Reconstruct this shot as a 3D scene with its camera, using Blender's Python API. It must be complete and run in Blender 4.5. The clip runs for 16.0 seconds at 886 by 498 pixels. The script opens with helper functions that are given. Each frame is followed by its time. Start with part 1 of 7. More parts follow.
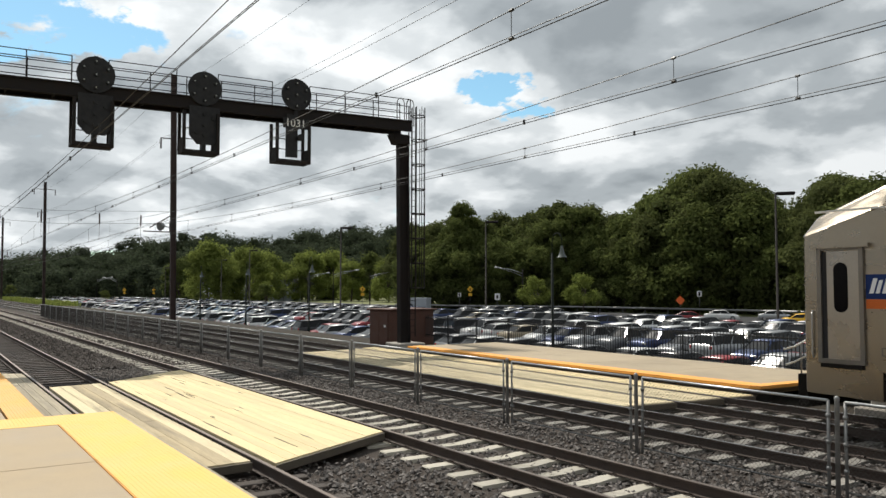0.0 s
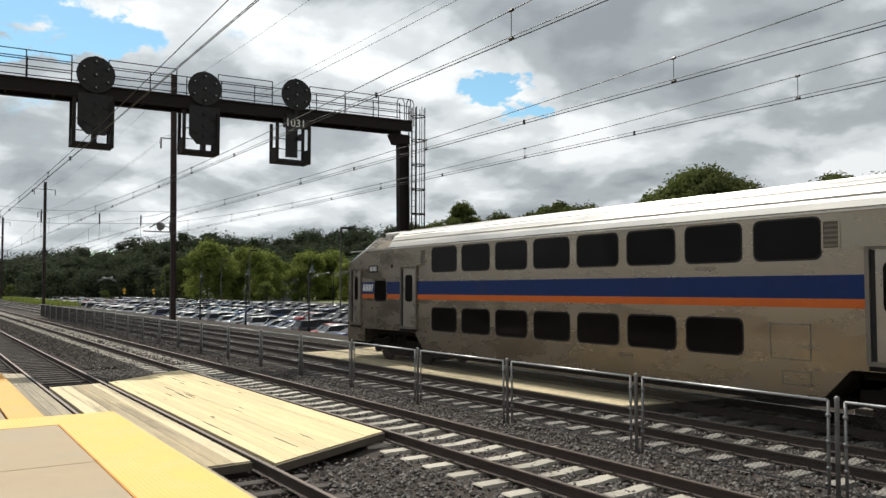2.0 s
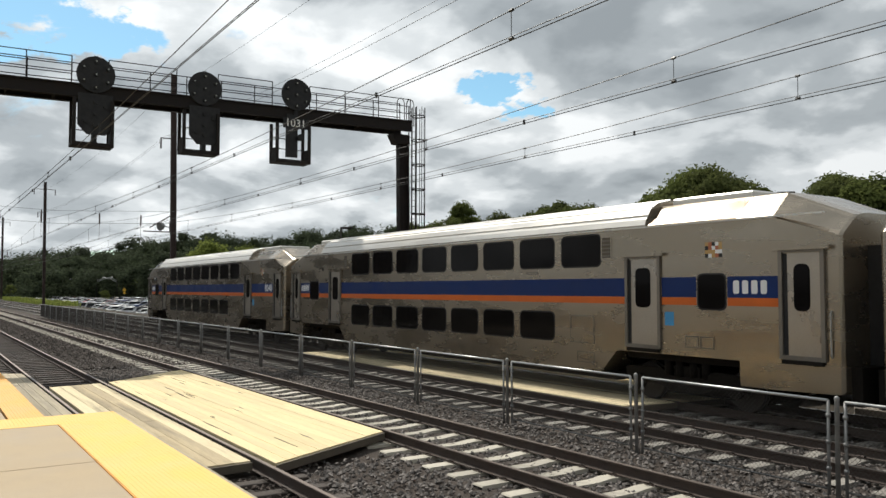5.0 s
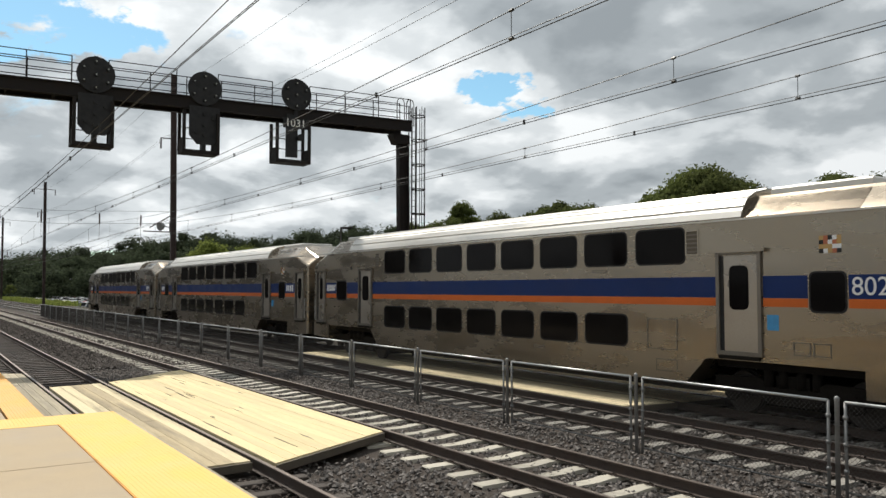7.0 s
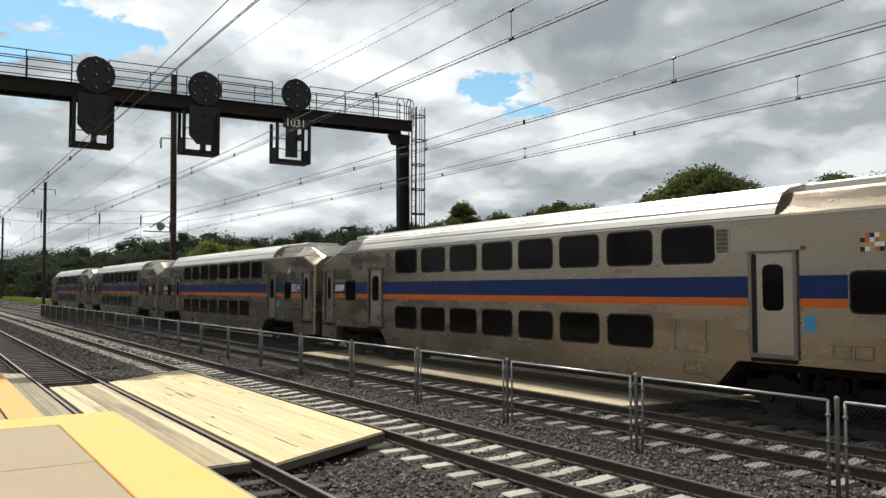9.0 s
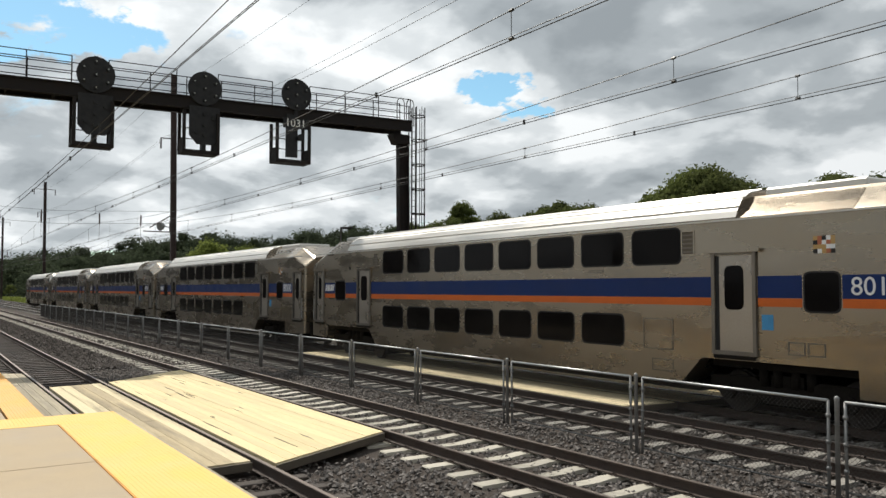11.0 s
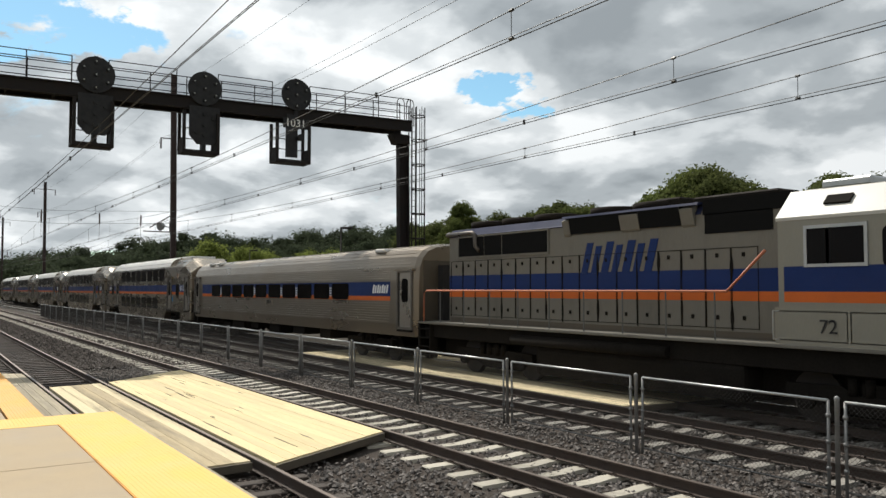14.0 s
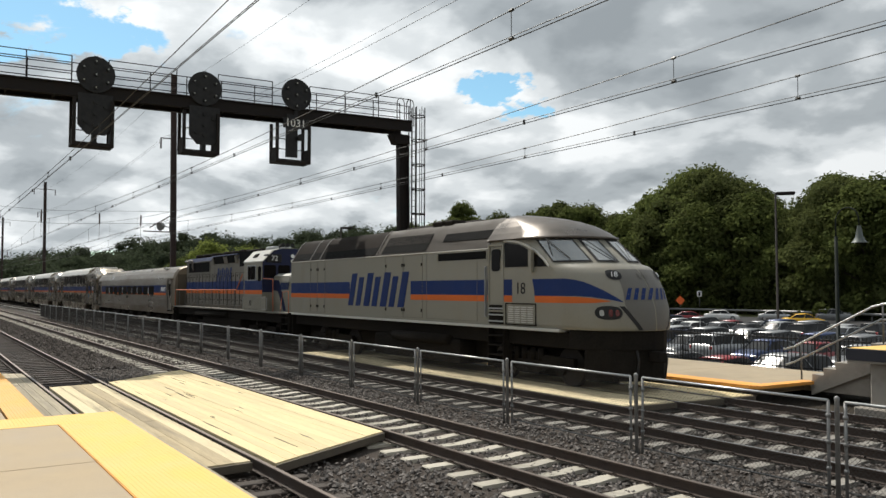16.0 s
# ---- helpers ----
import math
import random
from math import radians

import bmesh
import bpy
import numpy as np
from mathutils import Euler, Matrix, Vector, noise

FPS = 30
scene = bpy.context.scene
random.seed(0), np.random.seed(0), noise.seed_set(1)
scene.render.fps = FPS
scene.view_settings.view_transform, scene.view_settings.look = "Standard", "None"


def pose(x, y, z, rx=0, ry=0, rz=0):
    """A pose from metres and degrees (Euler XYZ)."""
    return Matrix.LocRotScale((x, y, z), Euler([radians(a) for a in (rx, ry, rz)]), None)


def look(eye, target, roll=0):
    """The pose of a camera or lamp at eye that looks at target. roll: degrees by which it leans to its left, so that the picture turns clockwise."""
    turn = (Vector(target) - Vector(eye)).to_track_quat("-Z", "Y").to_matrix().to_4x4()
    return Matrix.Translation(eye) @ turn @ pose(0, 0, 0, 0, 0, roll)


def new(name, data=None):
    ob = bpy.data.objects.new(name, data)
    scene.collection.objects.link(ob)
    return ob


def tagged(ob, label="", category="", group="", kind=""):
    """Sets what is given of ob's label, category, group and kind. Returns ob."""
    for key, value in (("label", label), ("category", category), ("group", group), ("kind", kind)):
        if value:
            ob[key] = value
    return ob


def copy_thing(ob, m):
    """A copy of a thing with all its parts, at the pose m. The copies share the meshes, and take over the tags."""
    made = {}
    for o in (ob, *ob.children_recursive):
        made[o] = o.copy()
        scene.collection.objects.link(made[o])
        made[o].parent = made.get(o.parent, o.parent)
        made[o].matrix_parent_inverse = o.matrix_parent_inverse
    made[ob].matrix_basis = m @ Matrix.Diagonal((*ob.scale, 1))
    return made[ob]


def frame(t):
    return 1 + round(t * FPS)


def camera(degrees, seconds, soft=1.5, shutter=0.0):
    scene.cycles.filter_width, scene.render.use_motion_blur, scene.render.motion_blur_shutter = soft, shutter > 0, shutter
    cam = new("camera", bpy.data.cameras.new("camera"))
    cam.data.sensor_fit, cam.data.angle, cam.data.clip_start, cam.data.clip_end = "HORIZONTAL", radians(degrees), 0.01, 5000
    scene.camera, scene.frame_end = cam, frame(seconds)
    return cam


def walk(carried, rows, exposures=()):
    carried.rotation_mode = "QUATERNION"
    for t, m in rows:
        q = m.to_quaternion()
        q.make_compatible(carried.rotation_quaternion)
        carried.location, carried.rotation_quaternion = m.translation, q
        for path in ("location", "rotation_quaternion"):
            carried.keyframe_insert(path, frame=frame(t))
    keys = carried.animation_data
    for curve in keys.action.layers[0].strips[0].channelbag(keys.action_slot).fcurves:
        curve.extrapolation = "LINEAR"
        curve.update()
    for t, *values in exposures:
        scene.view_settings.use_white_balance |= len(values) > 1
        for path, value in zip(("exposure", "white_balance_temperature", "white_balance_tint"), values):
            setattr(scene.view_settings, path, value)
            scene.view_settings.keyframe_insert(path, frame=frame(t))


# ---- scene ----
# ---- camera: a fixed tripod on the near platform; x runs along the tracks, y across them, z=0 is the rail top ----
EYE = (0.0, 0.0, 2.531)
YAW, PITCH = radians(33.258), radians(2.892)
AHEAD = (-math.cos(YAW) * math.cos(PITCH), math.sin(YAW) * math.cos(PITCH), math.sin(PITCH))
cam = camera(57.8, 16.0, soft=1.5)
CAM_POSE = look(EYE, [e + 10 * a for e, a in zip(EYE, AHEAD)], 0.05)
walk(cam, [(0.0, CAM_POSE), (16.0, CAM_POSE)], exposures=[(0.0, 0.0), (16.0, 0.0)])

# ---- sky with broken cloud, and the sun behind the train ----
SUN_EL = radians(52)
SUN_AZ = (-0.9997, 0.025)
world = bpy.data.worlds.new("sky")
scene.world = world
world.use_nodes = True


def link(tree, a, b):
    tree.links.new(a, b)


def build_sky():
    nt = world.node_tree
    nt.nodes.clear()
    N = nt.nodes.new
    out = N("ShaderNodeOutputWorld")
    sky = N("ShaderNodeTexSky")
    sky.sky_type = "NISHITA"
    sky.sun_disc = False
    sky.sun_elevation = SUN_EL
    sky.sun_rotation = math.atan2(SUN_AZ[0], SUN_AZ[1])
    sky.dust_density = 0.4
    bg_sky = N("ShaderNodeBackground")
    bg_sky.inputs["Strength"].default_value = 0.13
    tint = N("ShaderNodeVectorMath")
    tint.operation = "MULTIPLY"
    tint.inputs[1].default_value = (0.80, 1.05, 1.0)
    link(nt, sky.outputs[0], tint.inputs[0])
    link(nt, tint.outputs[0], bg_sky.inputs["Color"])
    co = N("ShaderNodeTexCoord")
    sep = N("ShaderNodeSeparateXYZ")
    link(nt, co.outputs["Generated"], sep.inputs[0])
    up = N("ShaderNodeMath")
    up.operation = "MAXIMUM"
    up.inputs[1].default_value = 0.0
    link(nt, sep.outputs["Z"], up.inputs[0])
    add = N("ShaderNodeMath")
    add.operation = "ADD"
    add.inputs[1].default_value = 0.30
    link(nt, up.outputs[0], add.inputs[0])
    dx, dy = N("ShaderNodeMath"), N("ShaderNodeMath")
    comb = N("ShaderNodeCombineXYZ")
    for node, axis in ((dx, "X"), (dy, "Y")):
        node.operation = "DIVIDE"
        link(nt, sep.outputs[axis], node.inputs[0])
        link(nt, add.outputs[0], node.inputs[1])
        link(nt, node.outputs[0], comb.inputs[axis])
    shift = N("ShaderNodeVectorMath")
    shift.operation = "ADD"
    shift.inputs[1].default_value = CLOUD_SHIFT
    link(nt, comb.outputs[0], shift.inputs[0])

    def noise_tex(scale, detail, rough, distort):
        n = N("ShaderNodeTexNoise")
        n.inputs["Scale"].default_value = scale
        n.inputs["Detail"].default_value = detail
        n.inputs["Roughness"].default_value = rough
        n.inputs["Distortion"].default_value = distort
        link(nt, shift.outputs[0], n.inputs["Vector"])
        return n

    def gaps(src):
        # the two breaks of blue in the cloud, with ragged edges
        rag = noise_tex(5.0, 6, 0.6, 0.0)
        mul = N("ShaderNodeVectorMath")
        mul.operation = "MULTIPLY_ADD"
        mul.inputs[1].default_value = (0.50, 0.70, 0)
        mul.inputs[2].default_value = (-0.25, -0.35, 0)
        link(nt, rag.outputs["Color"], mul.inputs[0])
        ragged = N("ShaderNodeVectorMath")
        ragged.operation = "ADD"
        link(nt, comb.outputs[0], ragged.inputs[0])
        link(nt, mul.outputs[0], ragged.inputs[1])
        for spot, width, depth in (((-1.61, 0.17, 0), 0.26, 0.30), ((-1.46, 1.10, 0), 0.12, 0.19), ((-1.44, 1.18, 0), 0.11, 0.16), ((-1.09, 1.9, 0), 0.45, -0.2)):
            dist = N("ShaderNodeVectorMath")
            dist.operation = "DISTANCE"
            dist.inputs[1].default_value = spot
            link(nt, ragged.outputs[0], dist.inputs[0])
            fall = N("ShaderNodeMapRange")
            fall.interpolation_type = "SMOOTHSTEP"
            for key, v in zip(("From Min", "From Max", "To Min", "To Max"), (0.0, width, depth, 0.0)):
                fall.inputs[key].default_value = v
            link(nt, dist.outputs["Value"], fall.inputs["Value"])
            less = N("ShaderNodeMath")
            less.operation = "SUBTRACT"
            link(nt, src, less.inputs[0])
            link(nt, fall.outputs[0], less.inputs[1])
            src = less.outputs[0]
        return src

    def ramp(src, stops):
        r = N("ShaderNodeValToRGB")
        r.color_ramp.interpolation = "EASE"
        els = r.color_ramp.elements
        for k, (pos, col) in enumerate(stops):
            e = els[k] if k < 2 else els.new(pos)
            e.position, e.color = pos, (*col, 1)
        link(nt, src, r.inputs[0])
        return r

    def masses(src):
        # the broad bright and dark masses of the cloud sheet
        for spot, width, change in (((-1.39, 0.73, 0), 0.26, -0.03), ((-1.60, 1.18, 0), 0.24, -0.10), ((-2.3, 0.75, 0), 0.5, 0.035), ((-1.9, 0.80, 0), 0.22, -0.06), ((-1.62, 1.60, 0), 0.4, -0.05), ((-1.62, 0.30, 0), 0.2, -0.04),
                                    ((-1.0, 1.26, 0), 0.45, 0.09), ((-2.03, 0.21, 0), 0.30, 0.08), ((-1.17, 1.0, 0), 0.25, 0.05), ((-1.12, 1.75, 0), 0.3, 0.04), ((-1.42, 1.9, 0), 0.25, 0.06), ((-1.75, 0.52, 0), 0.22, 0.05)):
            dist = N("ShaderNodeVectorMath")
            dist.operation = "DISTANCE"
            dist.inputs[1].default_value = spot
            link(nt, comb.outputs[0], dist.inputs[0])
            fall = N("ShaderNodeMapRange")
            fall.interpolation_type = "SMOOTHSTEP"
            for key, v in zip(("From Min", "From Max", "To Min", "To Max"), (0.0, width, change, 0.0)):
                fall.inputs[key].default_value = v
            link(nt, dist.outputs["Value"], fall.inputs["Value"])
            both = N("ShaderNodeMath")
            both.operation = "ADD"
            link(nt, src, both.inputs[0])
            link(nt, fall.outputs[0], both.inputs[1])
            src = both.outputs[0]
        return src

    cover = ramp(gaps(noise_tex(1.5, 8, 0.56, 0.3).outputs[0]), [(0.31, (0, 0, 0)), (0.39, (1, 1, 1))])
    shade = ramp(masses(noise_tex(3.0, 9, 0.50, 0.12).outputs[0]),
                 [(0.36, (0.90, 0.93, 0.94)), (0.46, (0.66, 0.70, 0.72)), (0.56, (0.42, 0.46, 0.485)), (0.68, (0.30, 0.335, 0.36))])
    # the cloud is thin and bright round the sun
    vec = N("ShaderNodeVectorMath")
    vec.operation = "DOT_PRODUCT"
    ce = math.cos(SUN_EL)
    vec.inputs[1].default_value = (SUN_AZ[0] * ce, SUN_AZ[1] * ce, math.sin(SUN_EL))
    link(nt, co.outputs["Generated"], vec.inputs[0])
    glow = N("ShaderNodeMapRange")
    glow.inputs["From Min"].default_value = 0.3
    glow.inputs["From Max"].default_value = 1.0
    glow.inputs["To Min"].default_value = 0.9
    glow.inputs["To Max"].default_value = 1.27
    link(nt, vec.outputs["Value"], glow.inputs["Value"])
    bg_cloud = N("ShaderNodeBackground")
    link(nt, shade.outputs[0], bg_cloud.inputs["Color"])
    link(nt, glow.outputs[0], bg_cloud.inputs["Strength"])
    mix = N("ShaderNodeMixShader")
    link(nt, cover.outputs[0], mix.inputs[0])
    link(nt, bg_sky.outputs[0], mix.inputs[1])
    link(nt, bg_cloud.outputs[0], mix.inputs[2])
    link(nt, mix.outputs[0], out.inputs[0])


CLOUD_SHIFT = (11.3, 2.2, 0.0)
build_sky()
sun = new("sun", bpy.data.lights.new("sun", "SUN"))
sun.data.energy, sun.data.angle, sun.data.color = 4.2, radians(0.6), (1.0, 0.95, 0.86)
_c = math.cos(SUN_EL)
sun.matrix_world = look((SUN_AZ[0] * _c * 100, SUN_AZ[1] * _c * 100, math.sin(SUN_EL) * 100), (0, 0, 0))


# ---- materials ----
def mat(name, col, rough=0.7, metal=0.0, scale=6.0, var=0.25, bump=0.1, fine=60.0, col2=None, stain=0.0, per_object=0.0,
        island=0.0, stretch=(1, 1, 1), spec=0.5, coat=0.0, bump_dist=0.01, soil=(0.05, 0.042, 0.035)):
    """A surface with broad and fine variation, optional dark stains and piece-to-piece variation."""
    m = bpy.data.materials.new(name)
    m.use_nodes = True
    nt = m.node_tree
    N = nt.nodes.new
    b = nt.nodes["Principled BSDF"]
    b.inputs["Roughness"].default_value = rough
    b.inputs["Metallic"].default_value = metal
    b.inputs["Specular IOR Level"].default_value = spec
    b.inputs["Coat Weight"].default_value = coat
    b.inputs["Coat Roughness"].default_value = 0.08
    co = N("ShaderNodeTexCoord")
    mp = N("ShaderNodeMapping")
    mp.inputs["Scale"].default_value = stretch
    link(nt, co.outputs["Object"], mp.inputs[0])

    def nz(s, d, r=0.6):
        n = N("ShaderNodeTexNoise")
        n.inputs["Scale"].default_value, n.inputs["Detail"].default_value, n.inputs["Roughness"].default_value = s, d, r
        link(nt, mp.outputs[0], n.inputs["Vector"])
        return n.outputs[0]

    def mixc(f, a, c, how="MIX"):
        x = N("ShaderNodeMix")
        x.data_type, x.blend_type = "RGBA", how
        for sock, v in ((x.inputs[0], f), (x.inputs[6], a), (x.inputs[7], c)):
            if isinstance(v, (int, float)):
                sock.default_value = v
            elif isinstance(v, tuple):
                sock.default_value = (*v[:3], 1)
            else:
                link(nt, v, sock)
        return x.outputs[2]

    def rng(src, a, c, lo, hi):
        r = N("ShaderNodeMapRange")
        for k, v in zip(("From Min", "From Max", "To Min", "To Max"), (a, c, lo, hi)):
            r.inputs[k].default_value = v
        link(nt, src, r.inputs["Value"])
        return r.outputs[0]

    dark = tuple(c * (1 - var) for c in col)
    light = tuple(min(1, c * (1 + var)) for c in (col2 or col))
    broad = nz(scale, 4)
    grain = nz(fine, 3, 0.7)
    base = mixc(rng(broad, 0.3, 0.7, 0, 1), dark, light)
    base = mixc(0.5, base, mixc(rng(grain, 0.3, 0.7, 0, 1), dark, light))
    if stain:
        base = mixc(rng(nz(scale * 0.45, 6, 0.7), 0.5, 0.72, 0, stain), base, soil)
    if per_object or island:
        src = N("ShaderNodeObjectInfo").outputs["Random"] if per_object else N("ShaderNodeNewGeometry").outputs["Random Per Island"]
        amt = per_object or island
        val = N("ShaderNodeHueSaturation")
        link(nt, rng(src, 0, 1, 1 - amt, 1 + amt), val.inputs["Value"])
        link(nt, base, val.inputs["Color"])
        base = val.outputs[0]
    link(nt, base, b.inputs["Base Color"])
    link(nt, rng(broad, 0.3, 0.7, max(0.03, rough - 0.12), min(1, rough + 0.12)), b.inputs["Roughness"])
    if bump:
        bp = N("ShaderNodeBump")
        bp.inputs["Strength"].default_value, bp.inputs["Distance"].default_value = bump, bump_dist
        link(nt, grain, bp.inputs["Height"])
        link(nt, bp.outputs[0], b.inputs["Normal"])
    return m


M = {}
M["ballast"] = mat("ballast", (0.072, 0.060, 0.052), 0.9, spec=0.12, scale=1.2, var=0.35, bump=0.9, fine=22, stain=0.4, bump_dist=0.05)
M["stone"] = mat("ballast_stone", (0.135, 0.119, 0.107), 0.85, scale=8, var=0.3, bump=0.3, fine=50, island=0.55)
M["stone_rust"] = mat("ballast_stone_rusty", (0.062, 0.047, 0.038), 0.9, scale=8, var=0.3, bump=0.3, fine=50, island=0.5)
M["stone_far"] = mat("dark_ballast_stone", (0.088, 0.075, 0.066), 0.9, scale=8, var=0.3, bump=0.3, fine=50, island=0.5, spec=0.15)
M["earth"] = mat("earth", (0.05, 0.043, 0.034), 0.95, spec=0.08, scale=0.3, var=0.4, bump=0.5, fine=9, stain=0.3)
M["asphalt"] = mat("asphalt", (0.052, 0.052, 0.053), 0.9, spec=0.15, scale=0.4, var=0.3, bump=0.3, fine=60)
# bank down to the car park: a darker ground colour
M["cinder"] = mat("dark_bank_ground", (0.045, 0.042, 0.036), 0.95, spec=0.08, scale=0.8, var=0.4, bump=0.5, fine=14, stain=0.3)
M["grass"] = mat("grass", (0.09, 0.12, 0.035), 0.95, scale=0.5, var=0.4, bump=0.5, fine=20, col2=(0.17, 0.17, 0.06))
M["rail_side"] = mat("rusty_rail", (0.052, 0.036, 0.028), 0.85, scale=3, var=0.35, bump=0.25, fine=80)
M["rail_top"] = mat("worn_rail_head", (0.42, 0.41, 0.40), 0.28, 1.0, scale=3, var=0.15, bump=0.03, stretch=(0.1, 3, 1))
M["rail_dull"] = mat("dull_rail_head", (0.16, 0.13, 0.11), 0.5, 0.8, scale=3, var=0.25, bump=0.05, stretch=(0.1, 3, 1))
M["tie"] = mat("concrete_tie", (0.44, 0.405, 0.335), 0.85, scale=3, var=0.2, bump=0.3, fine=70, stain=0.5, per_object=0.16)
# ties of the two far tracks: darker base and heavier stain
M["tie_far"] = mat("darker_concrete_tie", (0.22, 0.205, 0.18), 0.85, scale=3, var=0.2, bump=0.3, fine=70, stain=0.7, per_object=0.2)
M["tie_wood"] = mat("creosoted_tie", (0.06, 0.048, 0.04), 0.9, scale=2, var=0.4, bump=0.6, fine=30, stretch=(6, 1, 6), per_object=0.3)
M["clip"] = mat("rail_clip", (0.06, 0.045, 0.038), 0.7, 0.4, scale=10, bump=0.1)
M["plank"] = mat("weathered_timber", (0.70, 0.565, 0.32), 0.85, scale=2.2, var=0.2, bump=0.4, fine=26, stretch=(0.14, 3, 3), per_object=0.08, stain=0.22, soil=(0.16, 0.13, 0.09))
M["plank_worn"] = mat("stained_timber", (0.62, 0.52, 0.33), 0.88, scale=2.0, var=0.2, bump=0.4, fine=26, stretch=(0.14, 3, 3), per_object=0.16, stain=0.8, soil=(0.09, 0.075, 0.05))
# darker, heavily stained boards for the band along crossing 2
M["plank_band"] = mat("dark_band_timber", (0.46, 0.37, 0.23), 0.9, scale=1.6, var=0.3, bump=0.4, fine=26, stretch=(0.12, 3, 3), per_object=0.1, stain=0.9, soil=(0.10, 0.082, 0.055))
M["plank_grey"] = mat("worn_grey_timber", (0.36, 0.31, 0.22), 0.9, scale=2.2, var=0.3, bump=0.5, fine=26, stretch=(0.14, 3, 3), per_object=0.2, stain=0.6)
M["plank_dark"] = mat("dark_timber", (0.10, 0.082, 0.06), 0.9, scale=2, var=0.3, bump=0.4, fine=30, stretch=(0.2, 3, 3))
M["concrete"] = mat("platform_concrete", (0.41, 0.322, 0.212), 0.88, scale=0.9, var=0.12, bump=0.15, fine=90, stain=0.22, soil=(0.25, 0.21, 0.17))
M["concrete_far"] = mat("dirty_platform_concrete", (0.37, 0.30, 0.205), 0.9, scale=0.8, var=0.16, bump=0.2, fine=70, stain=0.45, per_object=0.06, soil=(0.17, 0.14, 0.1))
M["concrete_old"] = mat("old_concrete", (0.34, 0.31, 0.27), 0.9, scale=1.4, var=0.2, bump=0.3, fine=60, stain=0.5)
M["tactile"] = mat("yellow_tactile", (0.80, 0.50, 0.14), 0.75, scale=1.5, var=0.07, bump=0.1, fine=40, stain=0.12, soil=(0.45, 0.3, 0.1))
M["tactile_orange"] = mat("orange_tactile", (0.78, 0.40, 0.10), 0.75, scale=1.5, var=0.1, bump=0.1, fine=40, stain=0.15, soil=(0.4, 0.24, 0.1))
M["orange_edge"] = mat("orange_edge_paint", (0.80, 0.36, 0.07), 0.7, scale=2, var=0.12, bump=0.1, stain=0.2, soil=(0.35, 0.2, 0.1))
M["steel_dark"] = mat("weathered_dark_steel", (0.010, 0.009, 0.009), 0.8, 0.0, scale=2, var=0.4, bump=0.15, col2=(0.018, 0.014, 0.013), spec=0.25)
M["steel_pole"] = mat("rusty_pole", (0.045, 0.028, 0.024), 0.8, 0.1, scale=1.5, var=0.4, bump=0.15)
M["galv"] = mat("galvanised_steel", (0.42, 0.43, 0.43), 0.45, 0.85, scale=5, var=0.2, bump=0.05)
M["galv_mid"] = mat("weathered_galvanised", (0.24, 0.24, 0.235), 0.5, 0.5, scale=5, var=0.3, bump=0.05)
M["galv_dull"] = mat("dull_galvanised", (0.14, 0.14, 0.135), 0.55, 0.5, scale=5, var=0.3, bump=0.05)
M["mesh_wire"] = mat("weathered_mesh_wire", (0.055, 0.05, 0.045), 0.7, 0.2, scale=5, var=0.3, bump=0.05)
M["black"] = mat("black_paint", (0.007, 0.007, 0.008), 0.7, scale=5, var=0.3, bump=0.05)
M["wire"] = mat("dark_wire", (0.05, 0.05, 0.05), 0.6, 0.5, scale=5, bump=0)
M["insulator"] = mat("insulator", (0.08, 0.05, 0.04), 0.3, scale=5, bump=0)
M["brown_box"] = mat("brown_cabinet", (0.085, 0.035, 0.022), 0.7, scale=1.5, var=0.2, bump=0.1, stain=0.2)
M["white_sign"] = mat("white_sign", (0.75, 0.75, 0.73), 0.5, scale=4, var=0.05, bump=0)


# ---- mesh helpers ----
def box(bm, x0, x1, y0, y1, z0, z1, slot=0):
    v = [bm.verts.new(c) for c in ((x0, y0, z0), (x1, y0, z0), (x1, y1, z0), (x0, y1, z0), (x0, y0, z1), (x1, y0, z1), (x1, y1, z1), (x0, y1, z1))]
    for f in ((0, 3, 2, 1), (4, 5, 6, 7), (0, 1, 5, 4), (1, 2, 6, 5), (2, 3, 7, 6), (3, 0, 4, 7)):
        bm.faces.new([v[i] for i in f]).material_index = slot
    return v


def bevel(bm, w, seg=1):
    bmesh.ops.bevel(bm, geom=bm.edges[:], offset=w, segments=seg, affect="EDGES", profile=0.6)
    return bm


def bbox(x0, x1, y0, y1, z0, z1, w=0.01, seg=1):
    bm = bmesh.new()
    box(bm, x0, x1, y0, y1, z0, z1)
    return bevel(bm, w, seg)


def prism(bm, pts, a, b, axis="x", slot=0):
    """Extrudes a closed outline from a to b: along x the outline is (y, z), along y it is (x, z), along z it is (x, y)."""
    put = {"x": lambda p, c: (c, p[0], p[1]), "y": lambda p, c: (p[0], c, p[1]), "z": lambda p, c: (p[0], p[1], c)}[axis]
    va = [bm.verts.new(put(p, a)) for p in pts]
    vb = [bm.verts.new(put(p, b)) for p in pts]
    n = len(pts)
    fs = [bm.faces.new((va[i], va[(i + 1) % n], vb[(i + 1) % n], vb[i])) for i in range(n)]
    fs += [bm.faces.new(va[::-1]), bm.faces.new(vb)]
    for f in fs:
        f.material_index = slot
    return fs


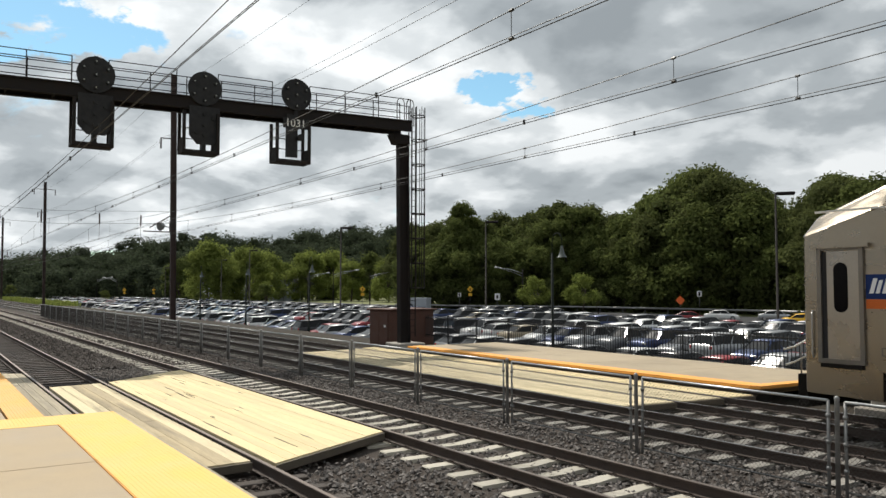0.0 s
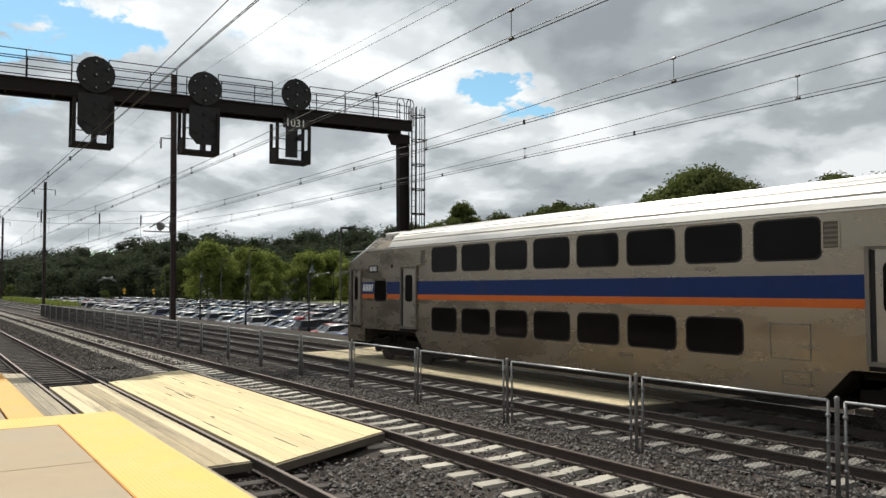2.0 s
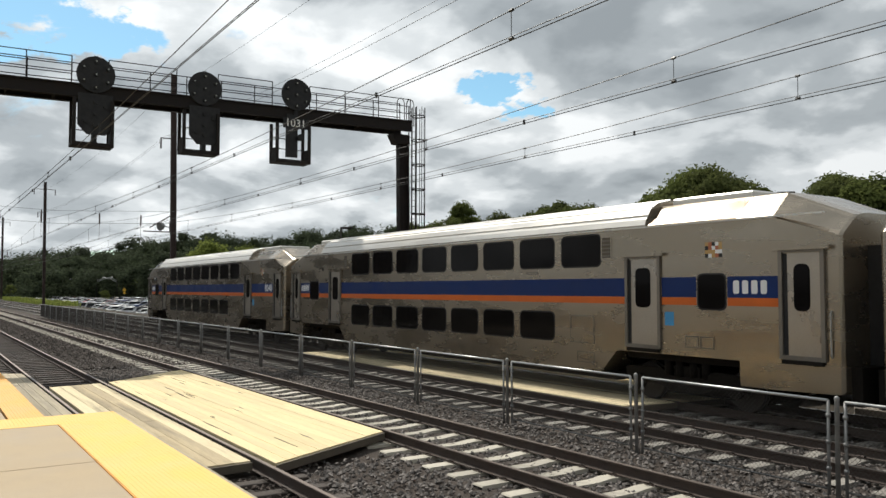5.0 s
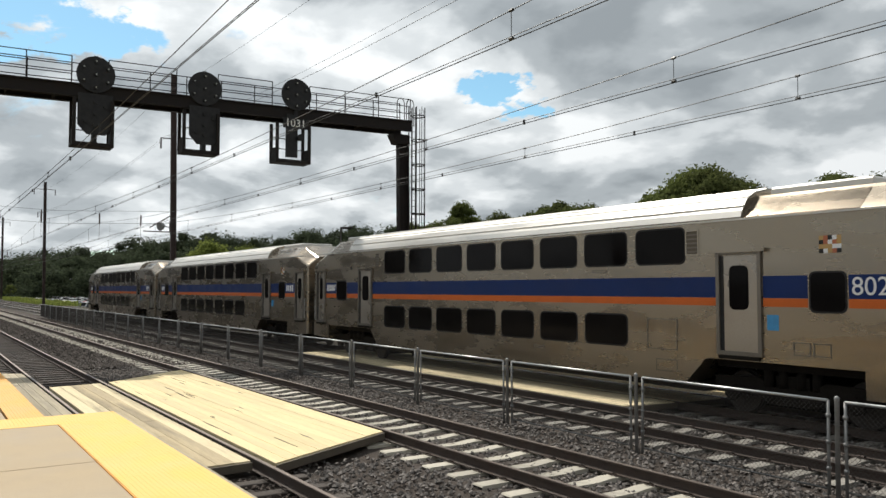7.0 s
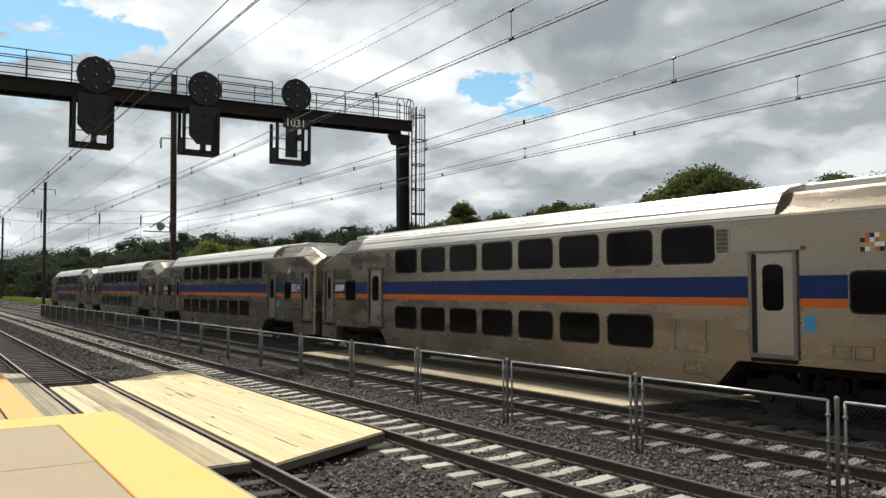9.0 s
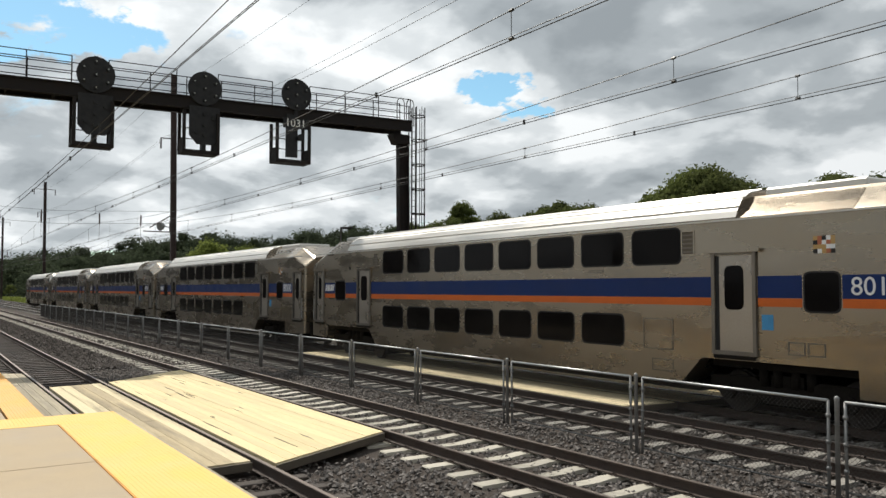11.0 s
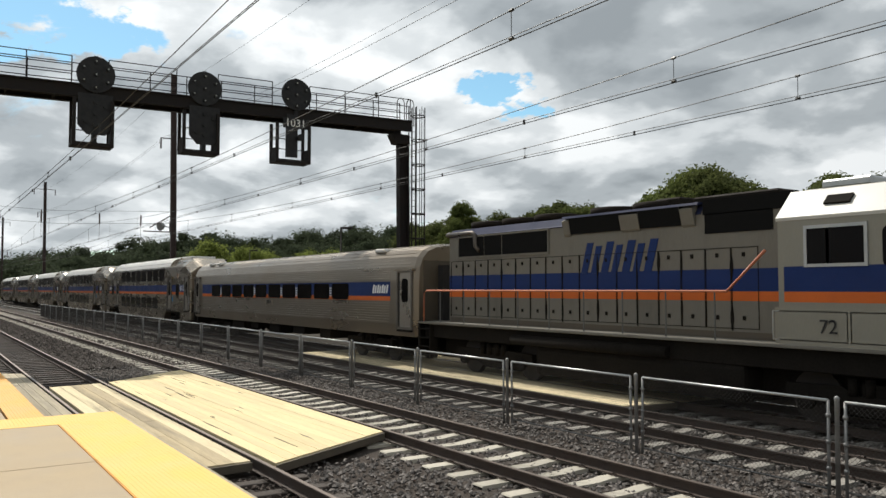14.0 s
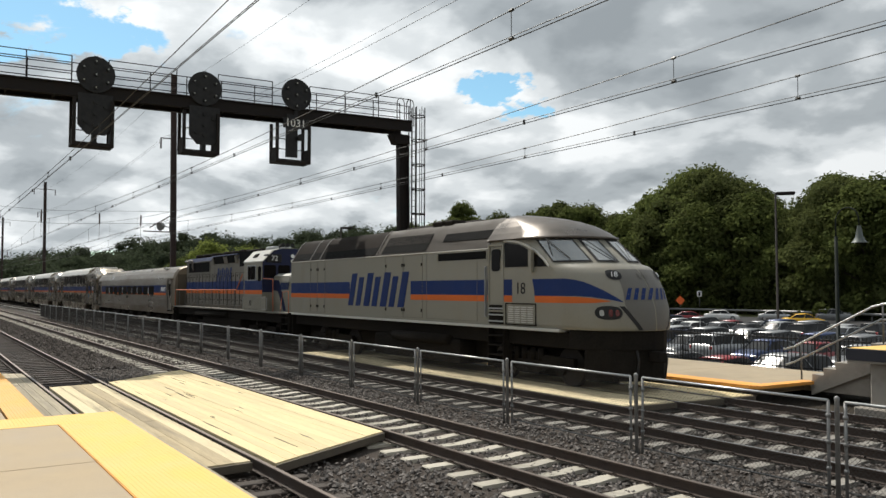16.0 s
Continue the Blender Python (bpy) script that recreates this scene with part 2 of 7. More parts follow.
def tube(bm, path, r, sides=6, slot=0, caps=True):
    """A round bar along a list of points; r is one radius or one for each point."""
    pts = [Vector(p) for p in path]
    rs = r if isinstance(r, (list, tuple)) else [r] * len(pts)
    rings = []
    for i, p in enumerate(pts):
        d = (pts[min(i + 1, len(pts) - 1)] - pts[max(i - 1, 0)]).normalized()
        side = d.cross(Vector((0, 0, 1)) if abs(d.z) < 0.95 else Vector((1, 0, 0))).normalized()
        up = d.cross(side)
        rings.append([bm.verts.new(p + rs[i] * (math.cos(2 * math.pi * k / sides) * side + math.sin(2 * math.pi * k / sides) * up)) for k in range(sides)])
    for a, b in zip(rings, rings[1:]):
        for k in range(sides):
            f = bm.faces.new((a[k], a[(k + 1) % sides], b[(k + 1) % sides], b[k]))
            f.smooth, f.material_index = sides > 5, slot
    if caps:
        bm.faces.new(rings[0][::-1]).material_index = slot
        bm.faces.new(rings[-1]).material_index = slot


def h_section(bm, x, y, half, reach, t, z0, z1):
    """An upright H-section: flanges of half width along x at y plus and minus reach, joined by a web."""
    w = t * 0.5
    pts = [(-half, -reach), (half, -reach), (half, t - reach), (w, t - reach), (w, reach - t), (half, reach - t), (half, reach), (-half, reach), (-half, reach - t), (-w, reach - t), (-w, t - reach), (-half, t - reach)]
    prism(bm, [(x + a, y + b) for a, b in pts], z0, z1, "z")


def disc(bm, c, r, depth, axis="x", sides=20, slot=0):
    d = {"x": Vector((1, 0, 0)), "y": Vector((0, 1, 0)), "z": Vector((0, 0, 1))}[axis] * depth / 2
    tube(bm, [Vector(c) - d, Vector(c) + d], r, sides, slot)


def mesh_of(name, bm, *mats):
    bmesh.ops.recalc_face_normals(bm, faces=bm.faces[:])
    me = bpy.data.meshes.new(name)
    bm.to_mesh(me)
    bm.free()
    for m in mats:
        me.materials.append(m)
    return me


def part(name, bm, material, parent=None, label=""):
    mats = material if isinstance(material, (list, tuple)) else [material]
    ob = new(name, mesh_of(name, bm, *mats) if isinstance(bm, bmesh.types.BMesh) else bm)
    if parent:
        ob.parent = parent
    return tagged(ob, label)


def thing(name, label, category, group="", at=None, kind=""):
    ob = new(name)
    ob.empty_display_size = 0.2
    if at is not None:
        ob.matrix_basis = at
    return tagged(ob, label, category, group, kind)


def raw_mesh(name, verts, faces, *mats):
    me = bpy.data.meshes.new(name)
    me.from_pydata(verts, [], faces)
    for m in mats:
        me.materials.append(m)
    return me


def lerp(table, x):
    for (a, u), (b, v) in zip(table, table[1:]):
        if a <= x <= b:
            return u + (v - u) * (x - a) / (b - a)
    return table[-1][1] if x > table[-1][0] else table[0][1]


rnd = random.Random(7)

# ---- ground ----
TRACKS = {"near": 3.58, "second": 7.92, "third": 12.12, "train": 15.29}
GAUGE = 1.505
LOT_Z = -1.7


def ground():
    rows = [(-900, -0.4), (-8, -0.4), (1.0, -0.33), (22.3, -0.33), (22.6, -0.35), (25.6, LOT_Z), (66, LOT_Z), (110, LOT_Z), (130, -1.2), (200, 2.0), (500, 14), (4000, 20)]
    xs = [-4000, -900, -500, -350, -250, -180, -120, -80, -40, 0, 40, 100, 300, 900, 4000]
    verts = [(x, y, z) for y, z in rows for x in xs]
    n = len(xs)
    faces = [(j * n + i, j * n + i + 1, (j + 1) * n + i + 1, (j + 1) * n + i) for j in range(len(rows) - 1) for i in range(n - 1)]
    me = raw_mesh("ground", verts, faces, M["earth"], M["asphalt"], M["grass"], M["cinder"])
    for k, f in enumerate(me.polygons):
        y = f.center.y
        f.material_index = 1 if 25.6 < y < 110 and -330 < f.center.x < 300 else (3 if 22 < y < 26 and f.center.x > -150 else 2 if y > 22 or y < -8 else 0)
    tagged(new("ground", me), "railway formation falling to an asphalt car park and grass", "ground", kind="structure")


ground()


def ballast_bed():
    # one rough sheet under all four tracks
    nx, ny = 300, 70
    rs = np.random.RandomState(3)
    xs = np.concatenate([np.linspace(-420, -60, 60), np.linspace(-59, 14, nx - 60)])
    ys = np.linspace(0.6, 17.6, ny)
    X, Y = np.meshgrid(xs, ys)
    Z = np.full_like(X, -0.235) + rs.normal(0, 0.008, X.shape)
    for y in TRACKS.values():
        Z -= 0.012 * np.exp(-((Y - y) / 1.0) ** 2)
    for a, b in zip(list(TRACKS.values()), list(TRACKS.values())[1:]):
        Z -= 0.05 * np.exp(-((Y - (a + b) / 2) / 0.5) ** 2)
    verts = np.stack([X, Y, Z], -1).reshape(-1, 3).tolist()
    w = len(xs)
    faces = [(j * w + i, j * w + i + 1, (j + 1) * w + i + 1, (j + 1) * w + i) for j in range(ny - 1) for i in range(w - 1)]
    me = raw_mesh("ballast", verts, faces, M["ballast"])
    tagged(new("ballast_bed", me), "grey crushed-stone ballast bed under the tracks", "ballast", kind="structure")


ballast_bed()


def stones(name, label, material, count, x0, x1, y0, y1, size, z, avoid=()):
    """Loose angular stones, each a small skewed octahedron, as one piece of stuff."""
    rs = np.random.RandomState(len(name) + count)
    x = x1 - (x1 - x0) * rs.rand(count) ** 1.5
    y = y0 + (y1 - y0) * rs.rand(count)
    keep = np.ones(count, bool)
    for ax0, ax1, ay0, ay1 in avoid:
        keep &= ~((x > ax0) & (x < ax1) & (y > ay0) & (y < ay1))
    x, y = x[keep], y[keep]
    n = len(x)
    s = size * (0.55 + 0.9 * rs.rand(n))
    base = np.array([(1, 0, 0), (0, 1, 0), (-1, 0, 0), (0, -1, 0), (0, 0, 0.8), (0, 0, -0.8)], float)
    v = base[None] * s[:, None, None] * (0.7 + 0.6 * rs.rand(n, 6, 1))
    a = rs.rand(n) * 6.283
    t = (rs.rand(n) - 0.5) * 1.4
    ca, sa, ct, st = np.cos(a), np.sin(a), np.cos(t), np.sin(t)
    vx = v[..., 0] * ct[:, None] - v[..., 2] * st[:, None]
    vz = v[..., 0] * st[:, None] + v[..., 2] * ct[:, None]
    vy = v[..., 1]
    px = vx * ca[:, None] - vy * sa[:, None] + x[:, None]
    py = vx * sa[:, None] + vy * ca[:, None] + y[:, None]
    drop = np.zeros(n)
    for ty in TRACKS.values():
        drop[np.abs(y - ty) < 1.35] = 0.016
    pz = vz + (z - drop + rs.rand(n) * 0.022)[:, None]
    verts = np.stack([px, py, pz], -1).reshape(-1, 3)
    tri = np.array([(0, 1, 4), (1, 2, 4), (2, 3, 4), (3, 0, 4), (1, 0, 5), (2, 1, 5), (3, 2, 5), (0, 3, 5)])
    faces = (tri[None] + (np.arange(n) * 6)[:, None, None]).reshape(-1, 3)
    me = raw_mesh(name, verts.tolist(), faces.tolist(), material)
    tagged(new(name, me), label, "gravel", kind="stuff")


DECK_FREE = [(-24.5, -11.9, 4.3, 7.1), (-23, -11.5, 2.8, 4.4), (-31, -12.4, 12.9, 17)]
stones("ballast_stones", "loose grey crushed stones between the tracks", M["stone"], 30000, -34, -3, 4.4, 14.4, 0.036, -0.225, DECK_FREE)
stones("far_ballast_stones", "loose grey crushed stones along the tracks", M["stone_far"], 20000, -85, -30, 4.4, 14.4, 0.06, -0.225)
stones("soiled_ballast_stones", "rust-brown crushed stones of the disused track", M["stone_rust"], 9000, -40, -5, 2.2, 4.5, 0.034, -0.22, DECK_FREE)

# ---- tracks ----
RAIL = [(-0.07, -0.17), (0.07, -0.17), (0.07, -0.158), (0.012, -0.138), (0.01, -0.045), (0.036, -0.034), (0.036, -0.006), (0.030, 0.0), (-0.030, 0.0), (-0.036, -0.006), (-0.036, -0.034), (-0.01, -0.045), (-0.012, -0.138), (-0.07, -0.158)]


TIE_STEP = 0.675


def tie_mesh(name, material, half=1.3, w=0.115, conc=True):
    bm = bmesh.new()
    if conc:
        top = [(-half, -0.205), (-half + 0.02, -0.185), (-0.5, -0.183), (-0.28, -0.208), (0.28, -0.208), (0.5, -0.183), (half - 0.02, -0.185), (half, -0.205)]
        for (y0, z0), (y1, z1) in zip(top, top[1:]):
            v = [bm.verts.new(c) for c in ((-w, y0, z0), (w, y0, z0), (w, y1, z1), (-w, y1, z1), (-w - 0.02, y0, -0.36), (w + 0.02, y0, -0.36), (w + 0.02, y1, -0.36), (-w - 0.02, y1, -0.36))]
            for f in ((0, 1, 2, 3), (1, 5, 6, 2), (0, 3, 7, 4)):
                bm.faces.new([v[i] for i in f])
        bmesh.ops.remove_doubles(bm, verts=bm.verts[:], dist=0.001)
        edge = [e for e in bm.edges if e.is_boundary]
        bmesh.ops.holes_fill(bm, edges=edge)
    else:
        box(bm, -w, w, -half, half, -0.36, -0.19)
        bevel(bm, 0.012)
    return mesh_of(name, bm, material)


def fastener_block(bm, x, y):
    box(bm, x - 0.09, x + 0.09, y - 0.09, y + 0.09, -0.186, -0.168)
    for s in (-1, 1):
        tube(bm, [(x - 0.05, y + s * 0.06, -0.165), (x - 0.05, y + s * 0.13, -0.13), (x + 0.05, y + s * 0.14, -0.125), (x + 0.05, y + s * 0.06, -0.16)], 0.011, 4)


def track(name, label, y, x0, x1, tie_name, tie_material, concrete, shiny, near_from, hide=()):
    root = thing(name, label, "railway track", kind="structure", at=pose(0, y, 0))
    for s in (-1, 1):
        bm = bmesh.new()
        fs = prism(bm, [(p[0] + s * GAUGE / 2, p[1]) for p in RAIL], x0, x1)
        fs[7].material_index = 1
        part("rail", bm, [M["rail_side"], M["rail_top"] if shiny else M["rail_dull"]], root)
    me = tie_mesh(tie_name, tie_material, conc=concrete)
    n = int((x1 - x0) / TIE_STEP)
    far, clips = [], bmesh.new()
    for i in range(n):
        x = x1 - 0.3 - i * TIE_STEP + rnd.uniform(-0.015, 0.015)
        if x > near_from:
            ob = new(tie_name, me)
            ob.parent = root
            ob.location.x = x
            ob.rotation_euler.z = rnd.uniform(-0.008, 0.008)
            for s in (-1, 1):
                if x > -48:
                    fastener_block(clips, x, s * GAUGE / 2)
        else:
            far.append(x)
    part("rail_fasteners", clips, M["clip"], root)["kind"] = "stuff"
    bm = bmesh.new()
    for x in far:
        box(bm, x - 0.13, x + 0.13, -1.3, 1.3, -0.36, -0.19)
    part("far_ties", bm, tie_material, root)["kind"] = "stuff"


track("track_1", "disused track with rusty rails on dark timber ties", TRACKS["near"], -420, -2, "tie", M["tie_wood"], False, False, -75)
track("track_2", "main track with brown rails on pale concrete ties", TRACKS["second"], -420, 12, "tie", M["tie"], True, False, -110)
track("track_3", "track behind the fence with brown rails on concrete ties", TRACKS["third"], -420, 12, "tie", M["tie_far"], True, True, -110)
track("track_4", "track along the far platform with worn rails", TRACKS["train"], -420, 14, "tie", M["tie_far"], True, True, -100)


# ---- timber crossings: boards laid along the rails ----
def deck(name, label, y0, y1, ends_near, ends_far, boards, material, splits, top=0.0, thick=0.10, fascia=True, worn=()):
    root = thing(name, label, "timber crossing", kind="structure")
    w = (y1 - y0) / boards
    r = random.Random(name)

    def along(ends, t):
        return ends[0] + (ends[1] - ends[0]) * t

    for i in range(boards):
        t0, t1, t = i / boards, (i + 1) / boards, (i + 0.5) / boards
        xa, xb = along(ends_far, t), along(ends_near, t)
        inner = sorted(xa + (xb - xa) * min(0.92, max(0.08, r.gauss(k / splits, 0.08))) for k in range(1, splits))
        cuts = [(along(ends_far, t0), along(ends_far, t1))] + [(c, c) for c in inner] + [(along(ends_near, t0), along(ends_near, t1))]
        for (a0, a1), (b0, b1) in zip(cuts, cuts[1:]):
            bm = bmesh.new()
            ya, yb = y0 + i * w + 0.0025, y0 + (i + 1) * w - 0.0025
            prism(bm, [(a0 + 0.003, ya), (b0 - 0.003, ya), (b1 - 0.003, yb), (a1 + 0.003, yb)], top - thick, top + r.uniform(-0.003, 0.003), "z")
            part("plank", bevel(bm, 0.004), M["plank_band"] if i in worn else material, root)
    if fascia:
        bm = bmesh.new()
        prism(bm, [(ends_near[0] + 0.02, y0), (ends_near[1] + 0.02, y1), (ends_near[1] + 0.07, y1), (ends_near[0] + 0.07, y0)], top - thick - 0.04, top - 0.02, "z")
        part("end_fascia", bm, M["plank_dark"], root, "dark end board")


deck("timber_crossing_1", "sunlit pale timber crossing boards between the tracks", 4.46, 7.06, (-11.25, -12.72), (-23.4, -25.8), 11, M["plank"], 3)
# boards 2 and 3 take the darker band material
deck("timber_crossing_2", "worn timber boards between the rails of the disused track", 2.95, 4.22, (-11.5, -11.62), (-23.05, -23.3), 5, M["plank_worn"], 3, worn=(2, 3))
deck("timber_crossing_3", "grey timber boards beside the platform edge", 2.16, 2.74, (-16.95, -16.95), (-27.6, -27.2), 3, M["plank_grey"], 3)
deck("timber_crossing_4", "timber crossing boards between the far tracks", 12.98, 14.44, (-12.6, -12.45), (-30.2, -30.5), 6, M["plank_worn"], 3)
deck("timber_crossing_5", "timber crossing boards between the rails at the far platform", 14.68, 15.9, (-12.4, -12.3), (-30.6, -31.0), 5, M["plank_worn"], 3)
deck("timber_crossing_6", "timber crossing boards up to the far platform", 16.17, 16.95, (-12.3, -12.2), (-31.0, -31.5), 3, M["plank"], 3)


def deck_splits():
    """Dark open splits worn into the crossing boards."""
    r = random.Random(12)
    bm = bmesh.new()
    for k in range(26):
        y = r.uniform(4.6, 6.9)
        x = r.uniform(-24 - (y - 4.5) * 0.8, -12.2 - (y - 4.5) * 0.5)
        n, w = r.uniform(0.25, 1.1), r.uniform(0.006, 0.016)
        prism(bm, [(x, y), (x + n * 0.4, y - w), (x + n, y + r.uniform(-0.01, 0.01)), (x + n * 0.5, y + w)], -0.01, 0.0055, "z")
    tagged(part("deck_splits", bm, M["plank_dark"]), "dark splits in the crossing boards", "split", kind="stuff")


deck_splits()


# ---- near platform ----
PT = 0.12


def near_platform():
    root = thing("near_platform", "low concrete platform with a yellow tactile edge", "platform", kind="structure")
    ys = [-7.0, -4.6, -2.2, 0.05, 2.185]
    cuts = [12.0, 4.0, -0.1, -4.2, -8.2, -12.18, -15.82]
    for xa, xb in zip(cuts[1:], cuts):
        for ya, yb in zip(ys, ys[1:]):
            part("slab", bbox(xa + 0.006, xb - 0.006, ya + 0.006, yb - 0.006, -0.3, PT + rnd.uniform(-0.003, 0.003), 0.008), M["concrete"], root)
    for i in range(6):
        xa = -16.95 - (i + 1) * 4
        for ya, yb in ((-7, -2.4), (-2.4, 1.47)):
            part("slab", bbox(xa + 0.006, xa + 3.994, ya + 0.006, yb - 0.006, -0.3, PT, 0.008), M["concrete"], root)
    part("slab", bbox(-16.94, -15.83, -7, 1.2, -0.3, PT, 0.008), M["concrete"], root)
    # tactile panels
    def dome_panel(xa, xb, ya, yb, material, name="tactile_panel"):
        bm = bbox(xa + 0.001, xb - 0.001, ya + 0.001, yb - 0.001, -0.05, PT + 0.006, 0.002)
        part(name, bm, material, root)
        nx, ny = int((xb - xa) / 0.06), int((yb - ya) / 0.06)
        verts, faces = [], []
        for i in range(nx):
            for j in range(ny):
                cx, cy, k = xa + 0.03 + i * 0.06, ya + 0.03 + j * 0.06, len(verts)
                for r, z in ((0.012, PT + 0.0055), (0.007, PT + 0.0085)):
                    verts += [(cx + r * math.cos(q * 1.0472), cy + r * math.sin(q * 1.0472), z) for q in range(6)]
                faces += [(k + q, k + (q + 1) % 6, k + 6 + (q + 1) % 6, k + 6 + q) for q in range(6)] + [tuple(range(k + 6, k + 12))]
        tagged(part("tactile_domes", raw_mesh("tactile_domes", verts, faces, material), material, root), kind="stuff")

    x = -15.82
    while x < 8:
        dome_panel(x, min(x + 1.22, 8), 2.205, 3.33, M["tactile"])
        x += 1.22
    dome_panel(-16.94, -15.82, 1.2, 3.33, M["tactile"])
    for i in range(9):
        dome_panel(-16.95 - (i + 1) * 1.22, -16.95 - i * 1.22, 1.5, 2.1, M["tactile_orange"])
    part("joint_strip", bbox(-15.81, 12, 2.187, 2.203, -0.2, PT + 0.002, 0.002), M["orange_edge"], root, "narrow orange joint strip")
    part("edge_board", bbox(-16.96, 12, 3.335, 3.40, -0.15, PT - 0.012, 0.006), M["plank_grey"], root, "pale worn edge board")
    part("platform_face", bbox(-16.94, 12, 3.2, 3.33, -0.35, -0.055, 0.006), M["concrete_old"], root)


near_platform()


# ---- far platform, steps and high platform ----
def far_platform():
    root = thing("far_platform", "low sunlit concrete platform with an orange edge strip", "platform", kind="structure")
    cuts = [-28.6, -25.4, -22.2, -19.0, -15.8]
    for a, b in zip(cuts, cuts[1:]):
        part("slab", bbox(a + 0.008, b - 0.008, 17.62, 21.6, -0.05, 0.2, 0.008), M["concrete_far"], root)
    bm = bmesh.new()
    prism(bm, [(-15.79, 17.62), (-12.45, 17.62), (-12.35, 19.28), (-12.2, 19.28), (-12.2, 21.6), (-15.79, 21.6)], -0.05, 0.2, "z")
    part("slab", bm, M["concrete_far"], root)
    bm = bmesh.new()
    prism(bm, [(-28.6, 17.02), (-12.35, 17.02), (-12.45, 17.612), (-28.6, 17.612)], 0.13, 0.206, "z")
    part("edge_strip", bm, M["orange_edge"], root, "orange painted edge strip")
    bm = bmesh.new()
    prism(bm, [(-12.34, 17.03), (-12.1, 17.12), (-12.02, 19.27), (-12.34, 19.27), (-12.44, 17.6)], 0.13, 0.208, "z")
    part("end_strip", bm, M["orange_edge"], root, "orange painted end strip")
    # beam and posts: the shade under the edge is put into their dark colour
    part("edge_beam", bbox(-28.6, -12.5, 17.25, 17.55, -0.1, 0.125, 0.01), M["plank_dark"], root, "edge beam coloured dark for the shaded recess")
    for i in range(14):
        x = -28 + i * 1.17
        part("support_post", bbox(x, x + 0.2, 17.2, 17.4, -0.34, -0.03, 0.01), M["plank_dark"], root)
    part("back_wall", bbox(-28.6, -13.0, 21.3, 21.58, -0.36, -0.06, 0.01), M["concrete_old"], root)


far_platform()


def steps():
    root = thing("platform_steps", "concrete steps up to the high platform", "steps", kind="structure")
    y0, y1, n = 19.3, 21.3, 6
    rise = (1.25 - 0.2) / n
    for i in range(n):
        x = -12.15 + i * 0.31
        part("step", bbox(x, -10.32, y0, y1, 0.2 + i * rise + (0.002 if i else -0.25), 0.2 + (i + 1) * rise, 0.012), M["concrete_old"], root)
    bm = bmesh.new()
    prism(bm, [(-12.1, -0.15), (-12.1, 0.22), (-10.32, 1.1), (-10.32, 0.65)], y0 - 0.12, y0 - 0.004, "y")
    part("stringer", bm, M["concrete_old"], root)
    rail = thing("handrail", "bare tubular steel handrail beside the steps", "handrail")
    y, lift = y0 + 0.1, 0.8
    bm = bmesh.new()
    tube(bm, [(-13.0, y, 0.15 + lift), (-12.7, y, 0.24 + lift), (-10.6, y, 1.32 + lift), (-10.3, y, 1.4 + lift), (-10.05, y, 1.38 + lift), (-9.9, y, 1.25 + lift), (-9.86, y, 1.05 + lift)], 0.026, 8)
    part("top_rail", bm, M["galv"], rail)
    bm = bmesh.new()
    tube(bm, [(-12.95, y, 0.15 + 0.4), (-12.7, y, 0.24 + 0.4), (-10.4, y, 1.42 + 0.4), (-8.0, y, 1.5 + 0.4)], 0.024, 8)
    part("mid_rail", bm, M["galv"], rail)
    for x, z0, z1 in ((-12.5, 0.2, 0.34 + lift), (-11.5, 0.5, 0.87 + lift), (-10.35, 1.1, 1.38 + lift)):
        bm = bmesh.new()
        tube(bm, [(x, y, z0), (x, y, z1)], 0.022, 8)
        part("rail_post", bm, M["galv_dull"], rail)


steps()


def high_platform():
    root = thing("high_platform", "raised concrete platform with a yellow edge on piers", "platform", kind="structure")
    part("deck_slab", bbox(-9.95, 14, 17.15, 22.0, 0.95, 1.25, 0.012), M["concrete_old"], root)
    part("edge_panel", bbox(-9.94, 14, 17.16, 17.8, 1.254, 1.262, 0.003), M["tactile"], root, "yellow tactile edge")
    part("end_panel", bbox(-9.94, -9.3, 17.81, 21.98, 1.254, 1.262, 0.003), M["tactile"], root, "yellow tactile end strip")
    part("edge_face", bbox(-9.97, 14, 17.12, 17.146, 1.0, 1.25, 0.004), M["rubber_edge"], root, "dark rubber edge face")
    for i in range(5):
        x = -9.6 + i * 4.5
        for y in (17.4, 20.7):
            part("pier", bbox(x, x + 0.5, y, y + 0.5, -0.4, 0.95, 0.03), M["concrete_old"], root)
        part("footing", bbox(x - 0.3, x + 0.65, 17.25, 18.1, -0.42, -0.02, 0.03), M["concrete_old"], root)


M["rubber_edge"] = mat("dark_edge_face", (0.03, 0.03, 0.04), 0.7, scale=3, bump=0.1)
high_platform()


# ---- wire-mesh fence between the second and third track ----
FENCE_Y, FENCE_X0, FENCE_STEP = 10.28, -6.13, 3.55


